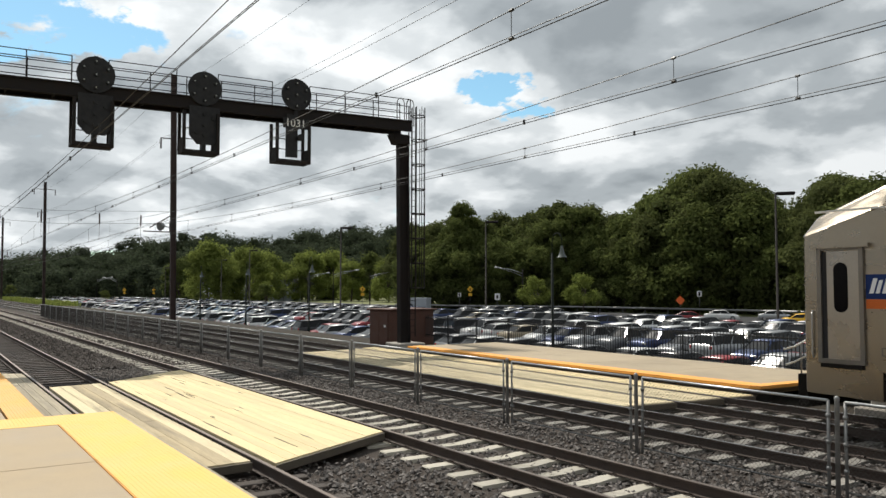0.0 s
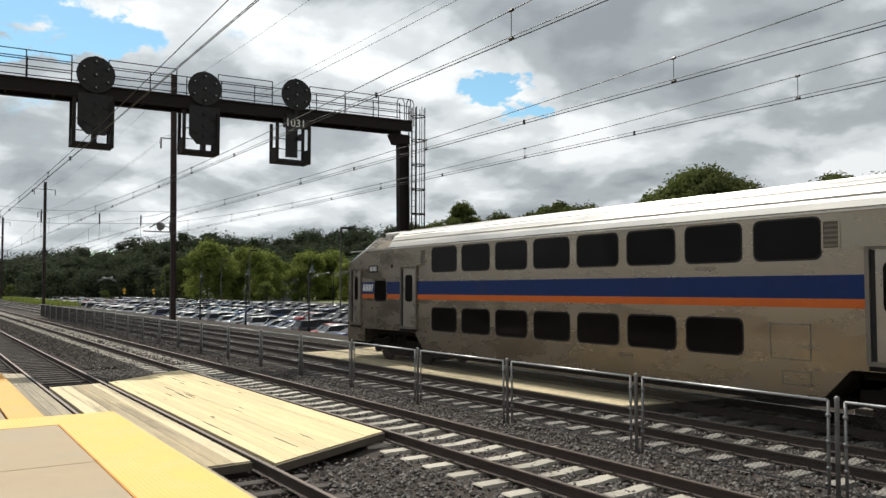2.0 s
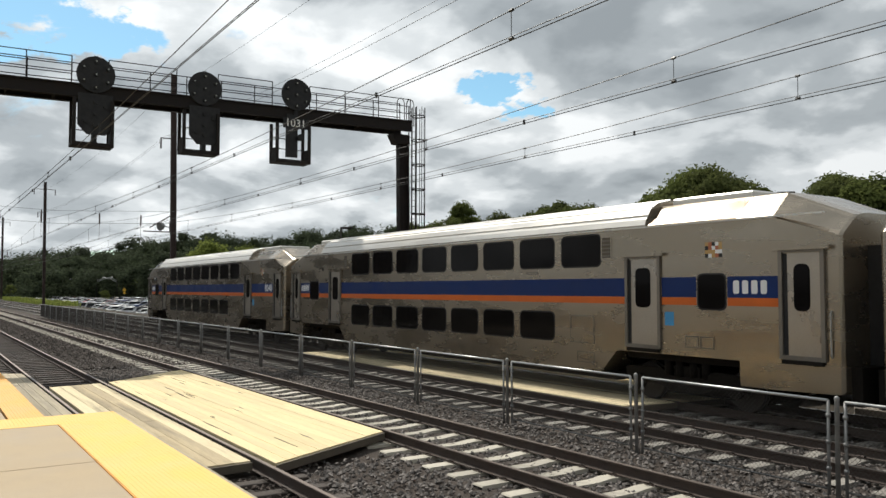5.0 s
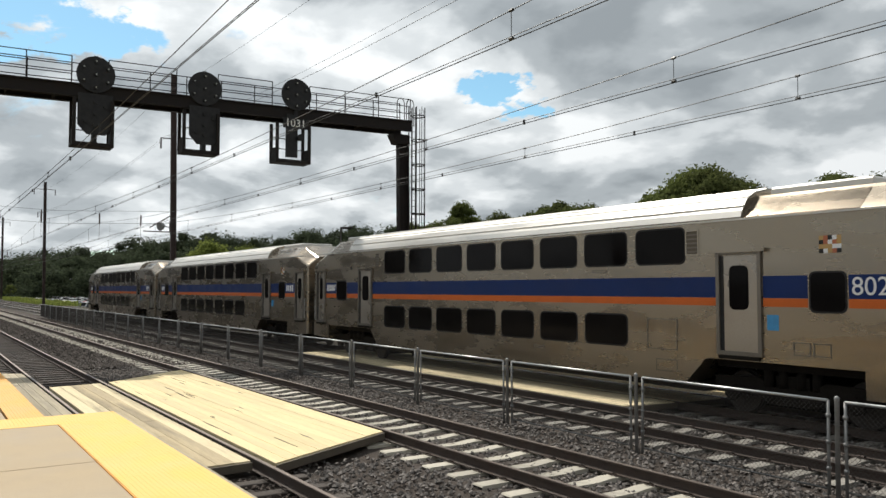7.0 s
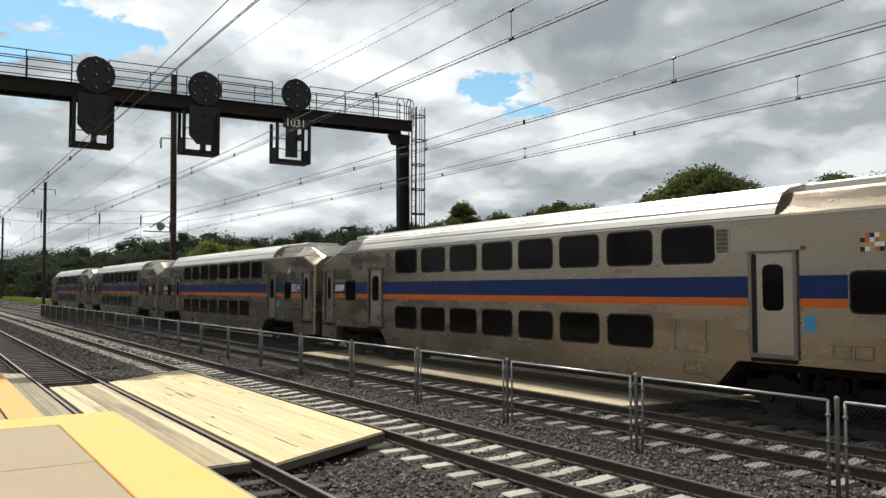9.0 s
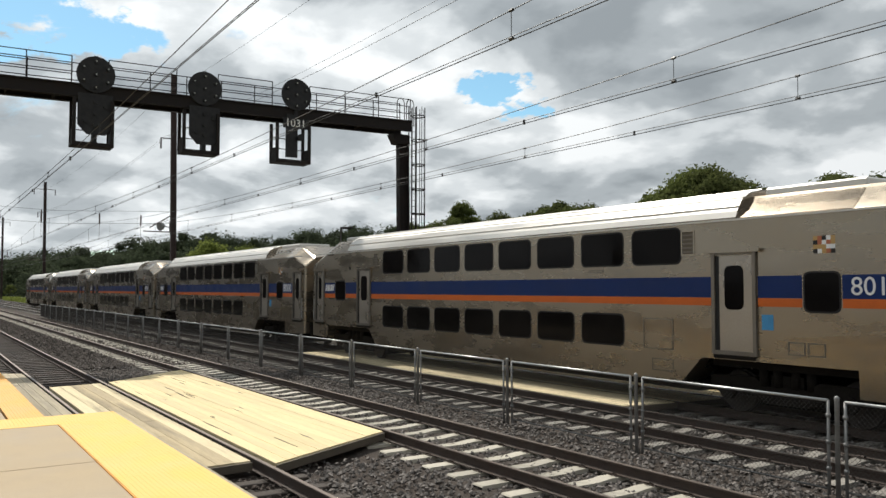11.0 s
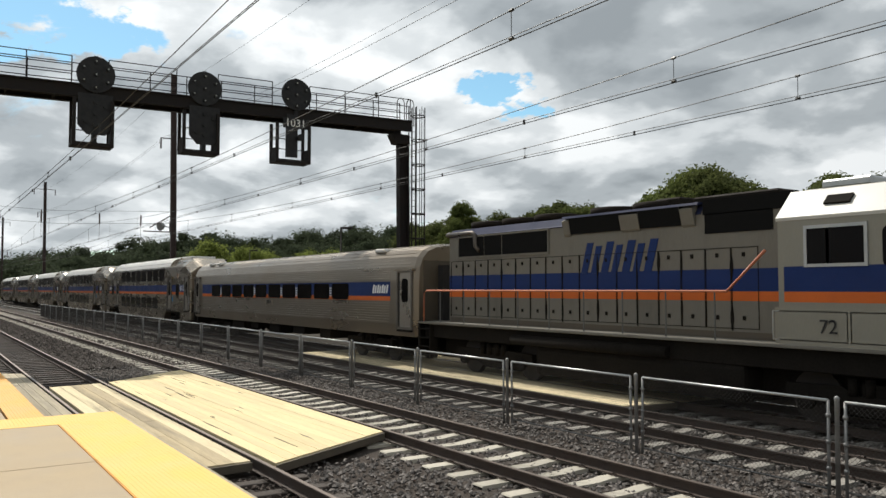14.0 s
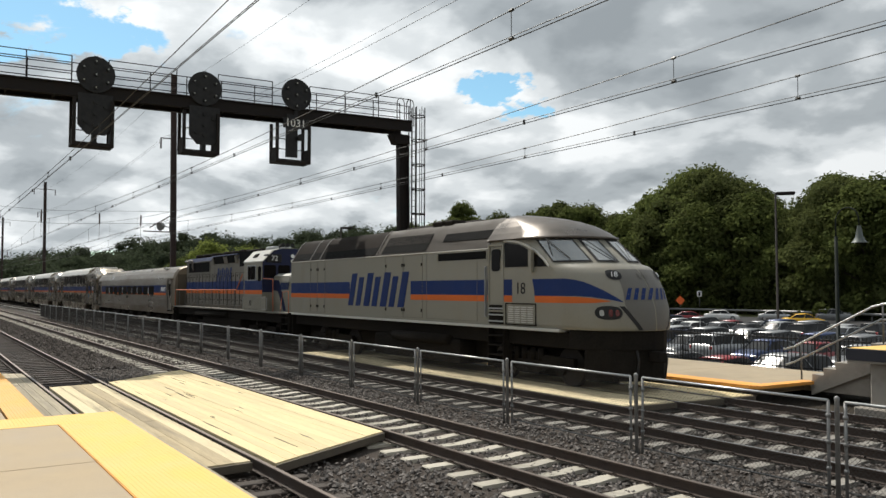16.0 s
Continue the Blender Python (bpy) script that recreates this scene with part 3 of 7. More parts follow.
def fence_panel():
    root = thing("track_fence", "dark wire-mesh fence panel in a tubular frame between the tracks", "fence", "track fence panels")
    L, H, z0 = FENCE_STEP - 0.25, 1.0, 0.05
    zb, zt = -0.12, 1.05
    for name, path in (("top_rail", [(-L / 2, 0, zt), (L / 2, 0, zt)]), ("bottom_rail", [(-L / 2, 0, zb), (L / 2, 0, zb)])):
        bm = bmesh.new()
        tube(bm, path, 0.022 if name == "top_rail" else 0.014, 6)
        part(name, bm, M["galv"] if name == "top_rail" else M["galv_dull"], root)
    for s in (-1, 1):
        bm = bmesh.new()
        tube(bm, [(s * L / 2, 0, zb - 0.08), (s * L / 2, 0, zt)], 0.022, 6)
        for z in (0.15, 0.5, 0.85):
            disc(bm, (s * L / 2, 0, z), 0.034, 0.05, "z", 6)
        part("end_bar", bm, M["galv_mid"], root)
    bm = bmesh.new()
    px = L / 2 + 0.125
    tube(bm, [(px, 0, -0.34), (px, 0, 1.06), (px, 0, 1.09), (px, 0, 1.12)], [0.032, 0.032, 0.04, 0.015], 10)
    part("fence_post", bm, M["galv_mid"], root, "round galvanised post with a cap")
    # woven diamonds
    verts, faces = [], []
    step, h = 0.07, zt - zb

    def strand(x0, za, x1, zc):
        d = Vector((x1 - x0, 0, zc - za)).normalized()
        n, r, k = Vector((-d.z, 0, d.x)), 0.0024, len(verts)
        for x, z in ((x0, za), (x1, zc)):
            for off in (n * r, Vector((0, -r * 1.4, 0)), -n * r, Vector((0, r * 1.4, 0))):
                verts.append((x + off.x, off.y, z + off.z))
        for q in range(4):
            faces.append((k + q, k + (q + 1) % 4, k + 4 + (q + 1) % 4, k + 4 + q))

    c = -L / 2 - h
    while c < L / 2:
        a, b = max(c, -L / 2), min(c + h, L / 2)
        if b - a > 0.01:
            strand(a, zb + (a - c), b, zb + (b - c))
            strand(a, zt - (a - c), b, zt - (b - c))
        c += step
    part("wire_mesh", raw_mesh("wire_mesh", verts, faces, M["mesh_wire"]), M["mesh_wire"], root, "woven wire mesh")
    return root


def fence_run():
    first = fence_panel()
    k = 0
    for i in range(-4, 23):
        x = FENCE_X0 - FENCE_STEP / 2 - i * FENCE_STEP
        m = pose(x, FENCE_Y, 0, rnd.uniform(-0.8, 0.8), 0, rnd.uniform(-0.3, 0.3))
        if k == 0:
            first.matrix_basis = m
        else:
            copy_thing(first, m)
        k += 1


fence_run()


# ---- black picket fence behind the far platform ----
def picket_fence():
    root = thing("picket_fence", "black steel picket fence panel behind the far platform", "fence", "platform picket fence panels")
    L = 2.44
    for z in (0.18, 1.05):
        part("rail_bar", bbox(-L / 2, L / 2, -0.018, 0.018, z, z + 0.04, 0.004), M["black"], root)
    part("post", bbox(L / 2 - 0.025, L / 2 + 0.025, -0.025, 0.025, -0.36, 1.25, 0.006), M["black"], root)
    bm = bmesh.new()
    box(bm, -0.011, 0.011, -0.011, 0.011, 0.08, 1.2)
    me = mesh_of("picket", bm, M["black"])
    for i in range(18):
        ob = new("picket", me)
        ob.parent = root
        ob.location.x = -L / 2 + 0.1 + i * 0.132
    for i in range(18):
        m = pose(-34.6 + i * L, 22.2, 0.0)
        if i == 0:
            root.matrix_basis = m
        else:
            copy_thing(root, m)


picket_fence()


# ---- signal bridge ----
GX = -33.0


def text_mesh(name, body, size, material, parent, m, label=""):
    cu = bpy.data.curves.new(name, "FONT")
    cu.body, cu.size, cu.extrude = body, size, 0.004
    cu.align_x, cu.align_y = "CENTER", "CENTER"
    tmp = bpy.data.objects.new("tmp", cu)
    scene.collection.objects.link(tmp)
    me = bpy.data.meshes.new_from_object(tmp.evaluated_get(bpy.context.evaluated_depsgraph_get()))
    bpy.data.objects.remove(tmp)
    me.materials.clear()
    me.materials.append(material)
    ob = new(name, me)
    if parent:
        ob.parent = parent
    ob.matrix_basis = m
    return tagged(ob, label)


def signal_bridge():
    root = thing("signal_bridge", "dark steel signal bridge with walkway railings spanning the tracks", "signal bridge")
    # mast: H section with a concrete foot
    bm = bmesh.new()
    lean = -0.12
    h_section(bm, GX, 19.43, 0.17, 0.27, 0.04, -0.1, 9.95)
    for v in bm.verts:
        if v.co.z > 5:
            v.co.y += lean
    part("mast", bm, M["steel_dark"], root)
    bm = bmesh.new()
    prism(bm, [(18.62, 9.9), (18.85, 9.45), (19.55, 9.45), (19.55, 9.9)], GX - 0.28, GX + 0.28)
    part("knee_bracket", bm, M["steel_dark"], root)
    part("mast_foot", bbox(GX - 0.7, GX + 0.7, 18.8, 20.2, -0.4, 0.02, 0.04), M["concrete_old"], root, "concrete foot of the mast")
    # box girder, dipping a little to its middle
    for s in (-1, 1):
        bm = bmesh.new()
        prof = [(-0.12, 9.57), (0.12, 9.57), (0.12, 9.605), (0.03, 9.61), (0.03, 10.01), (0.12, 10.015), (0.12, 10.05), (-0.12, 10.05), (-0.12, 10.015), (-0.03, 10.01), (-0.03, 9.61), (-0.12, 9.605)]
        prism(bm, [(GX + s * 0.5 + p, z) for p, z in prof], -6.0, 19.5, "y")
        for v in bm.verts:
            v.co.z += 0.47 * (v.co.y + 6) / 25.75
        part("girder", bm, M["steel_dark"], root)
    bm = bmesh.new()
    vs = box(bm, GX - 0.5, GX + 0.5, -6.0, 19.55, 10.06, 10.1)
    for v in vs:
        v.co.z += 0.47 * (v.co.y + 6) / 25.75
    part("walkway", bm, M["steel_dark"], root)
    for i in range(16):
        y = -5.5 + i * 1.6
        dz = 0.47 * (y + 6) / 25.75
        part("cross_plate", bbox(GX - 0.46, GX + 0.46, y, y + 0.06, 9.62 + dz, 10.0 + dz, 0.004), M["steel_dark"], root)
    part("far_mast", bbox(GX - 0.3, GX + 0.3, -6.5, -5.9, -0.4, 10.2, 0.02), M["steel_dark"], root)
    # railings either side, open where the signals stand
    runs = [(-6.0, 4.65), (5.96, 8.52), (10.2, 12.55), (14.28, 19.45)]
    for s in (-1, 1):
        for a, b in (runs if s > 0 else [(-6.0, 4.8), (4.8, 19.45)]):
            bm = bmesh.new()
            za, zb = 10.1 + 0.47 * (a + 6) / 25.75, 10.1 + 0.47 * (b + 6) / 25.75
            for h in (0.32, 0.66, 1.0):
                tube(bm, [(GX + s * 0.5, a, za + h), (GX + s * 0.5, b, zb + h)], 0.02, 5)
            n = max(2, int((b - a) / 1.45) + 1)
            for i in range(n):
                y = a + (b - a) * i / (n - 1)
                z = 10.1 + 0.47 * (y + 6) / 25.75
                tube(bm, [(GX + s * 0.5, y, z), (GX + s * 0.5, y, z + 1.0)], 0.022, 5)
            part("railing", bm, M["steel_dark"], root, "thin pipe railing")
    # caged ladder beside the mast
    bm = bmesh.new()
    lx, ly = GX + 0.25, 19.62
    for dy in (-0.1, 0.28):
        tube(bm, [(lx, ly + dy, 0.3), (lx, ly + dy, 11.3)], 0.03, 5)
    for i in range(36):
        tube(bm, [(lx, ly - 0.1, 0.5 + i * 0.3), (lx, ly + 0.28, 0.5 + i * 0.3)], 0.012, 4)
    part("ladder", bm, M["steel_dark"], root)
    bm = bmesh.new()
    for i in range(8):
        z = 2.6 + i * 1.17
        ring = [(lx + 0.33 * (1 + math.cos(k * math.pi / 8)), ly + 0.22 + 0.33 * math.sin(k * math.pi / 8), z) for k in range(17)]
        tube(bm, ring, 0.028, 4, caps=False)
    for k in (0, 2, 4, 6, 10, 12, 14):
        a = k * math.pi / 8
        tube(bm, [(lx + 0.33 * (1 + math.cos(a)), ly + 0.22 + 0.33 * math.sin(a), z) for z in (2.6, 11.2)], 0.02, 4)
    part("ladder_cage", bm, M["steel_dark"], root)
    bm = bmesh.new()
    for y in (18.78, 19.3):
        tube(bm, [(GX + 0.4, y, 10.3)] + [(GX + 0.4, y + 0.2 - 0.2 * math.cos(a), 11.35 + 0.25 * math.sin(a)) for a in [k * math.pi / 6 for k in range(7)]] + [(GX + 0.4, y + 0.4, 10.3)], 0.025, 5)
    part("grab_loops", bm, M["galv_dull"], root)


signal_bridge()


def signal_head(y, zc, low, cage, number=False):
    root = thing("railway_signal", "black position-light signal with a round backboard in a hanging cage", "signal", "signals on the bridge")
    x = GX + 0.62
    k = 32.38 / 33.0
    y, zc, cage = y * k, 2.53 + (zc - 2.53) * k, (cage[0] * k, cage[1] * k, 2.53 + (cage[2] - 2.53) * k)
    bm = bmesh.new()
    disc(bm, (x, y, zc), 0.69, 0.05, "x", 36)
    part("upper_backboard", bm, M["black"], root, "round black target")
    bm = bmesh.new()
    disc(bm, (x - 0.22, y, zc), 0.5, 0.4, "x", 24)
    box(bm, x - 0.35, x - 0.03, y - 0.08, y + 0.08, zc - 2.6, zc + 0.72)
    part("signal_case", bm, M["black"], root)
    for k in range(7):
        a = k * math.pi / 3
        r = 0.0 if k == 6 else 0.5
        bm = bmesh.new()
        cy, cz = y + r * math.sin(a), zc + r * math.cos(a)
        tube(bm, [(x + 0.02, cy, cz), (x + 0.09, cy, cz)], 0.085, 12)
        part("lamp_hood", bm, M["black"], root)
        bm = bmesh.new()
        disc(bm, (x + 0.095, cy, cz), 0.03, 0.006, "x", 10)
        part("lamp_lens", bm, M["lens"], root, "small unlit glass lens")
    if low:
        bm = bmesh.new()
        pts = [(y - 0.62, zc - 0.75), (y + 0.62, zc - 0.75), (y + 0.62, zc - 1.9), (y + 0.38, zc - 2.3), (y - 0.3, zc - 2.3), (y - 0.62, zc - 1.95)]
        prism(bm, pts, x - 0.03, x + 0.02)
        part("lower_backboard", bm, M["black"], root)
        for k, (dy, dz) in enumerate(((0, 0.45), (0.35, 0.3), (-0.35, -0.3), (0, 0), (0.0, -0.42))):
            bm = bmesh.new()
            tube(bm, [(x, y + dy, zc - 1.5 + dz), (x + 0.08, y + dy, zc - 1.5 + dz)], 0.085, 12)
            part("lamp_hood", bm, M["black"], root)
    else:
        bm = bmesh.new()
        box(bm, x - 0.1, x + 0.05, y - 0.45, y + 0.05, zc - 2.75, zc - 0.9)
        tube(bm, [(x + 0.05, y + 0.1, zc - 1.9), (x + 0.3, y + 0.1, zc - 1.9)], 0.14, 12)
        part("lower_light", bm, M["black"], root)
    # hanging maintenance cage
    y0, y1, zb = cage[0], cage[1], cage[2] + 0.1
    zt = 9.7
    w = 0.062
    for yy in (y0, y1):
        for xa, xb in ((x - 0.65, x - 0.55), (x + 0.05, x + 0.15)):
            part("cage_upright", bbox(xa, xb, yy - w, yy + w, zb, zt, 0.006), M["steel_dark"], root)
        part("cage_side_plate", bbox(x - 0.545, x + 0.045, yy - 0.03, yy + 0.03, zb, zb + 0.5, 0.004), M["steel_dark"], root)
    part("cage_floor", bbox(x - 0.65, x + 0.15, y0 - w, y1 + w, zb - 0.14, zb - 0.002, 0.006), M["steel_dark"], root)
    for zz in (zb + 0.55, zb + 1.0):
        bm = bmesh.new()
        tube(bm, [(x - 0.6, y0, zz), (x - 0.6, y1, zz)], 0.02, 5)
        part("cage_rail", bm, M["steel_dark"], root)
    if number:
        part("number_plate", bbox(x + 0.03, x + 0.045, y - 0.62, y + 0.52, zc - 1.5, zc - 1.06, 0.003), M["black"], root)
        text_mesh("number", "1031", 0.48, M["white_sign"], root, Matrix.Translation((x + 0.055, y - 0.05, zc - 1.28)) @ pose(0, 0, 0, 90, 0, 90), "white numerals")


M["lens"] = mat("signal_lens", (0.3, 0.3, 0.28), 0.1, scale=5, bump=0)
signal_head(5.59, 10.82, True, (4.83, 6.2, 8.05))
signal_head(9.81, 10.86, True, (8.95, 10.35, 8.15))
signal_head(13.87, 11.15, False, (12.95, 14.45, 8.12), True)


# ---- relay cabinet by the mast ----
def cabinet():
    root = thing("relay_cabinet", "brown steel equipment cabinet beside the signal mast", "cabinet")
    part("body", bbox(-37.7, -35.5, 20.1, 22.7, -0.38, 1.45, 0.02), M["brown_box"], root)
    part("roof", bbox(-37.85, -35.38, 19.98, 22.85, 1.453, 1.55, 0.03), M["brown_box"], root)
    part("cabinet_door", bbox(-37.5, -36.65, 20.06, 20.096, -0.2, 1.35, 0.01), M["brown_box"], root)
    part("cabinet_door", bbox(-36.6, -35.7, 20.06, 20.096, -0.2, 1.35, 0.01), M["brown_box"], root)
    part("notice", bbox(-36.1, -35.9, 20.045, 20.056, 0.6, 0.72, 0.002), M["white_sign"], root, "small pale notice")


cabinet()


# ---- catenary: poles, crossarms and wires ----
def catenary_pole(x, y, h, lean):
    root = thing("catenary_pole", "tall rust-brown steel catenary pole with crossarms", "pole", "catenary poles", at=pose(x, y, -0.35))
    bm = bmesh.new()
    h_section(bm, 0, 0, 0.2, 0.22, 0.03, 0, h)
    for v in bm.verts:
        if v.co.z > 5:
            v.co.x = (v.co.x + lean) * 0.8
    part("shaft", bm, M["steel_pole"], root)
    for z, a, b in ((15.7, -1.0, 0.2), (19.6, -1.6, 1.6)):
        bm = bmesh.new()
        k = lean * z / h
        tube(bm, [(k, a, z), (k, b, z)], 0.05, 5)
        for yy in (a, b):
            if abs(yy) > 0.5:
                tube(bm, [(k, yy, z), (k, yy, z - 0.9)], 0.07, 6)
        part("crossarm", bm, M["steel_pole"], root)
    bm = bmesh.new()
    tube(bm, [(lean * 0.42, 0, 9.2), (lean * 0.35, -1.9, 8.0)], 0.05, 5)
    tube(bm, [(lean * 0.35, 0, 7.7), (lean * 0.35, -2.4, 7.7)], 0.05, 5)
    tube(bm, [(lean * 0.42, -0.2, 7.7), (lean * 0.42, -0.2, 8.6)], 0.09, 6)
    part("bracket_arm", bm, M["steel_pole"], root)
    bm = bmesh.new()
    prism(bm, [(-0.45, -0.45), (0.45, -0.45), (0.45, 0.45), (-0.45, 0.45)], -0.3, 0.3, "z")
    part("pole_foot", bm, M["concrete_old"], root)


catenary_pole(-68.6, 18.0, 21.3, -1.2)


def floodlight():
    root = thing("floodlight", "grey floodlight on a bracket of the catenary pole", "floodlight", at=pose(-68.3, 17.1, 7.6))
    bm = bmesh.new()
    tube(bm, [(-0.4, 0.9, 0.0), (0, 0.3, 0.1), (0, 0, 0.2)], 0.04, 5)
    part("bracket", bm, M["steel_pole"], root)
    bm = bmesh.new()
    tube(bm, [(0, 0, 0.2), (0.15, -0.25, 0.15), (0.25, -0.45, 0.1)], [0.12, 0.32, 0.36], 12)
    part("lamp_housing", bm, M["galv_mid"], root)


floodlight()
catenary_pole(-146.5, 17.6, 20.8, -2.2)
catenary_pole(-225.0, 17.6, 20.8, -2.0)
catenary_pole(-146.5, -1.5, 20.8, -1.0)
catenary_pole(-225.0, -1.5, 20.8, -1.0)


def cross_span(x):
    """Span wires across the tracks at a pole, with an insulator string over each track."""
    root = thing("cross_span", "thin span wires across the tracks with brown insulator strings", "overhead wire", "cross spans")
    for name, z in (("upper_wire", 8.75), ("lower_wire", 7.75)):
        bm = bmesh.new()
        tube(bm, [(x, 18.0, z + 0.3), (x, 9.0, z - 0.1), (x, -3.0, z + 0.3)], 0.012, 4)
        part(name, bm, M["wire"], root)
    for y in TRACKS.values():
        bm = bmesh.new()
        tube(bm, [(x, y, 8.65), (x, y, 8.5), (x, y, 7.8), (x, y, 7.7)], [0.02, 0.06, 0.06, 0.02], 8)
        tube(bm, [(x, y, 7.7), (x, y, 6.6)], 0.012, 4)
        part("insulator_string", bm, M["insulator"], root)


cross_span(-68.6)
cross_span(-146.5)


def catenary(y, zc, sag_at, lift=1.0):
    """Contact wires and messenger over one track, with droppers; the messenger dips between the poles."""
    root = thing("overhead_wire", "overhead contact wire with messenger and droppers above a track", "overhead wire", "overhead wires")
    poles = [10.0, -68.6, -146.5, -225, -300, -380]

    def zm(x):
        for b, a in zip(poles, poles[1:]):
            if a <= x <= b:
                t = (x - a) / (b - a)
                return zc + lift * (0.22 + (1.35 - 0.22) * (2 * t - 1) ** 2)
        return zc + 0.8

    xs = [20 - i * 2.5 for i in range(158)]
    bm = bmesh.new()
    tube(bm, [(x, y, zm(min(x, 10))) for x in xs], 0.010, 4)
    part("messenger", bm, M["wire"], root)
    bm = bmesh.new()
    tube(bm, [(x, y, zc) for x in xs], 0.010, 4)
    part("contact_wire", bm, M["wire"], root)
    bm = bmesh.new()
    tube(bm, [(x, y + 0.06, zc + 0.09) for x in xs], 0.008, 4)
    part("auxiliary_wire", bm, M["wire"], root)
    bm = bmesh.new()
    x = sag_at
    while x > -300:
        tube(bm, [(x, y, zc), (x, y, zm(x))], 0.008, 4)
        for z in (zc + 0.03, zm(x)):
            tube(bm, [(x - 0.05, y, z), (x + 0.05, y, z)], 0.028, 5)
        tube(bm, [(x - 4.6, y + 0.03, zc - 0.01), (x - 4.6, y + 0.03, zc + 0.1)], 0.03, 5)
        x -= 9.0
    tagged(part("dropper_wire", bm, M["wire"], root), kind="stuff")


catenary(TRACKS["train"], 6.5, -9.8)
catenary(TRACKS["third"], 6.52, -10.36)
catenary(TRACKS["second"], 6.55, -10.07)
catenary(TRACKS["near"], 6.25, -20.5, 0.8)


def feeder(y0, z0, y1, z1, label="thin overhead feeder wire"):
    root = thing("feeder_wire", label, "overhead wire", "feeder wires")
    bm = bmesh.new()
    pts = []
    for k in range(33):
        t = k / 32
        x = 10 - 78.6 * t
        pts.append((x, y0 + (y1 - y0) * t, z0 + (z1 - z0) * t - 1.0 * 4 * t * (1 - t)))
    for k in range(1, 33):
        t = k / 32
        pts.append((-68.6 - 77.9 * t, y1, z1 - 1.0 * 4 * t * (1 - t)))
    tube(bm, pts, 0.010, 4)
    part("wire", bm, M["wire"], root)


feeder(14.0, 16.0, 16.4, 18.4)
feeder(24.5, 20.0, 17.0, 15.1)
feeder(11.5, 10.5, 17.0, 15.3)


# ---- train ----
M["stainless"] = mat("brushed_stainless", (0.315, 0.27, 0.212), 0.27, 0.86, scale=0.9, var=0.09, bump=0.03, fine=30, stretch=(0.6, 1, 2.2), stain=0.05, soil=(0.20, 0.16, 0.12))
# steel for upper parts: sun and sky glare is put into the lighter base
M["stainless_sunlit"] = mat("stainless_sunlit", (0.64, 0.62, 0.58), 0.38, 0.4, scale=1.4, var=0.12, bump=0.04, fine=30, stretch=(0.3, 2, 2), stain=0.15, soil=(0.25, 0.22, 0.18))
M["stainless_dull"] = mat("dull_stainless", (0.23, 0.196, 0.155), 0.34, 0.8, scale=0.7, var=0.07, bump=0.03, fine=30, stretch=(0.4, 1, 1.6), stain=0.06, soil=(0.16, 0.13, 0.1))
M["end_brown"] = mat("grimy_end_sheet", (0.10, 0.082, 0.06), 0.6, 0.3, scale=1.2, var=0.25, bump=0.05, stain=0.4)
M["blue"] = mat("blue_stripe", (0.012, 0.030, 0.12), 0.5, scale=1.2, var=0.2, bump=0.02, stain=0.15, spec=0.15)
M["orange"] = mat("orange_stripe", (0.58, 0.13, 0.025), 0.5, scale=1.2, var=0.15, bump=0.02, stain=0.15, spec=0.2)
M["white_mark"] = mat("white_marking", (0.75, 0.75, 0.75), 0.5, scale=3, var=0.05, bump=0)
M["glass_dark"] = mat("tinted_glass", (0.008, 0.007, 0.007), 0.10, scale=0.8, var=0.4, bump=0, spec=0.06, stain=0.1, soil=(0.03, 0.028, 0.025))
M["rubber"] = mat("black_rubber", (0.015, 0.014, 0.014), 0.8, scale=4, bump=0.05)
M["under"] = mat("underframe_grime", (0.016, 0.014, 0.012), 0.9, scale=2, var=0.4, bump=0.2, fine=20, spec=0.06, soil=(0.012, 0.01, 0.008))
M["wheel"] = mat("wheel_steel", (0.05, 0.043, 0.038), 0.6, 0.6, scale=5, var=0.3, bump=0.05)
M["loco_grey"] = mat("warm_grey_loco_paint", (0.235, 0.222, 0.18), 0.5, scale=0.9, var=0.1, bump=0.03, fine=20, stretch=(1.6, 1, 0.5), stain=0.35, soil=(0.22, 0.18, 0.13), coat=0.15)
M["loco_old"] = mat("weathered_grey_paint", (0.158, 0.146, 0.12), 0.6, scale=0.9, var=0.14, bump=0.05, fine=20, stain=0.45, soil=(0.06, 0.05, 0.04), stretch=(2.2, 1, 0.35))
M["loco_white"] = mat("white_loco_paint", (0.52, 0.51, 0.47), 0.45, scale=0.9, var=0.07, bump=0.03, stain=0.15, soil=(0.35, 0.3, 0.25))
M["loco_dirty"] = mat("sooty_roof_paint", (0.021, 0.017, 0.014), 0.7, 0.0, scale=0.8, var=0.35, bump=0.05, stain=0.5, spec=0.05, soil=(0.015, 0.012, 0.01))
M["loco_roof"] = mat("dull_cab_roof", (0.095, 0.08, 0.066), 0.36, 0.5, scale=0.9, var=0.25, bump=0.03, stain=0.45)
M["roof_brown"] = mat("brown_grey_roof_paint", (0.055, 0.047, 0.039), 0.6, scale=0.9, var=0.25, bump=0.04, stain=0.4, spec=0.15)
M["nose_grey"] = mat("dull_nose_paint", (0.12, 0.112, 0.098), 0.55, scale=0.9, var=0.12, bump=0.03, fine=20, stain=0.3, soil=(0.06, 0.05, 0.04))
M["grille"] = mat("dark_grille", (0.010, 0.010, 0.010), 0.8, 0.0, scale=8, bump=0.1, spec=0.05)
M["pipe_orange"] = mat("faded_orange_handrail", (0.42, 0.13, 0.06), 0.6, scale=4, var=0.2, bump=0.03)
M["red_glass"] = mat("red_lamp_glass", (0.35, 0.02, 0.02), 0.2, scale=4, bump=0)
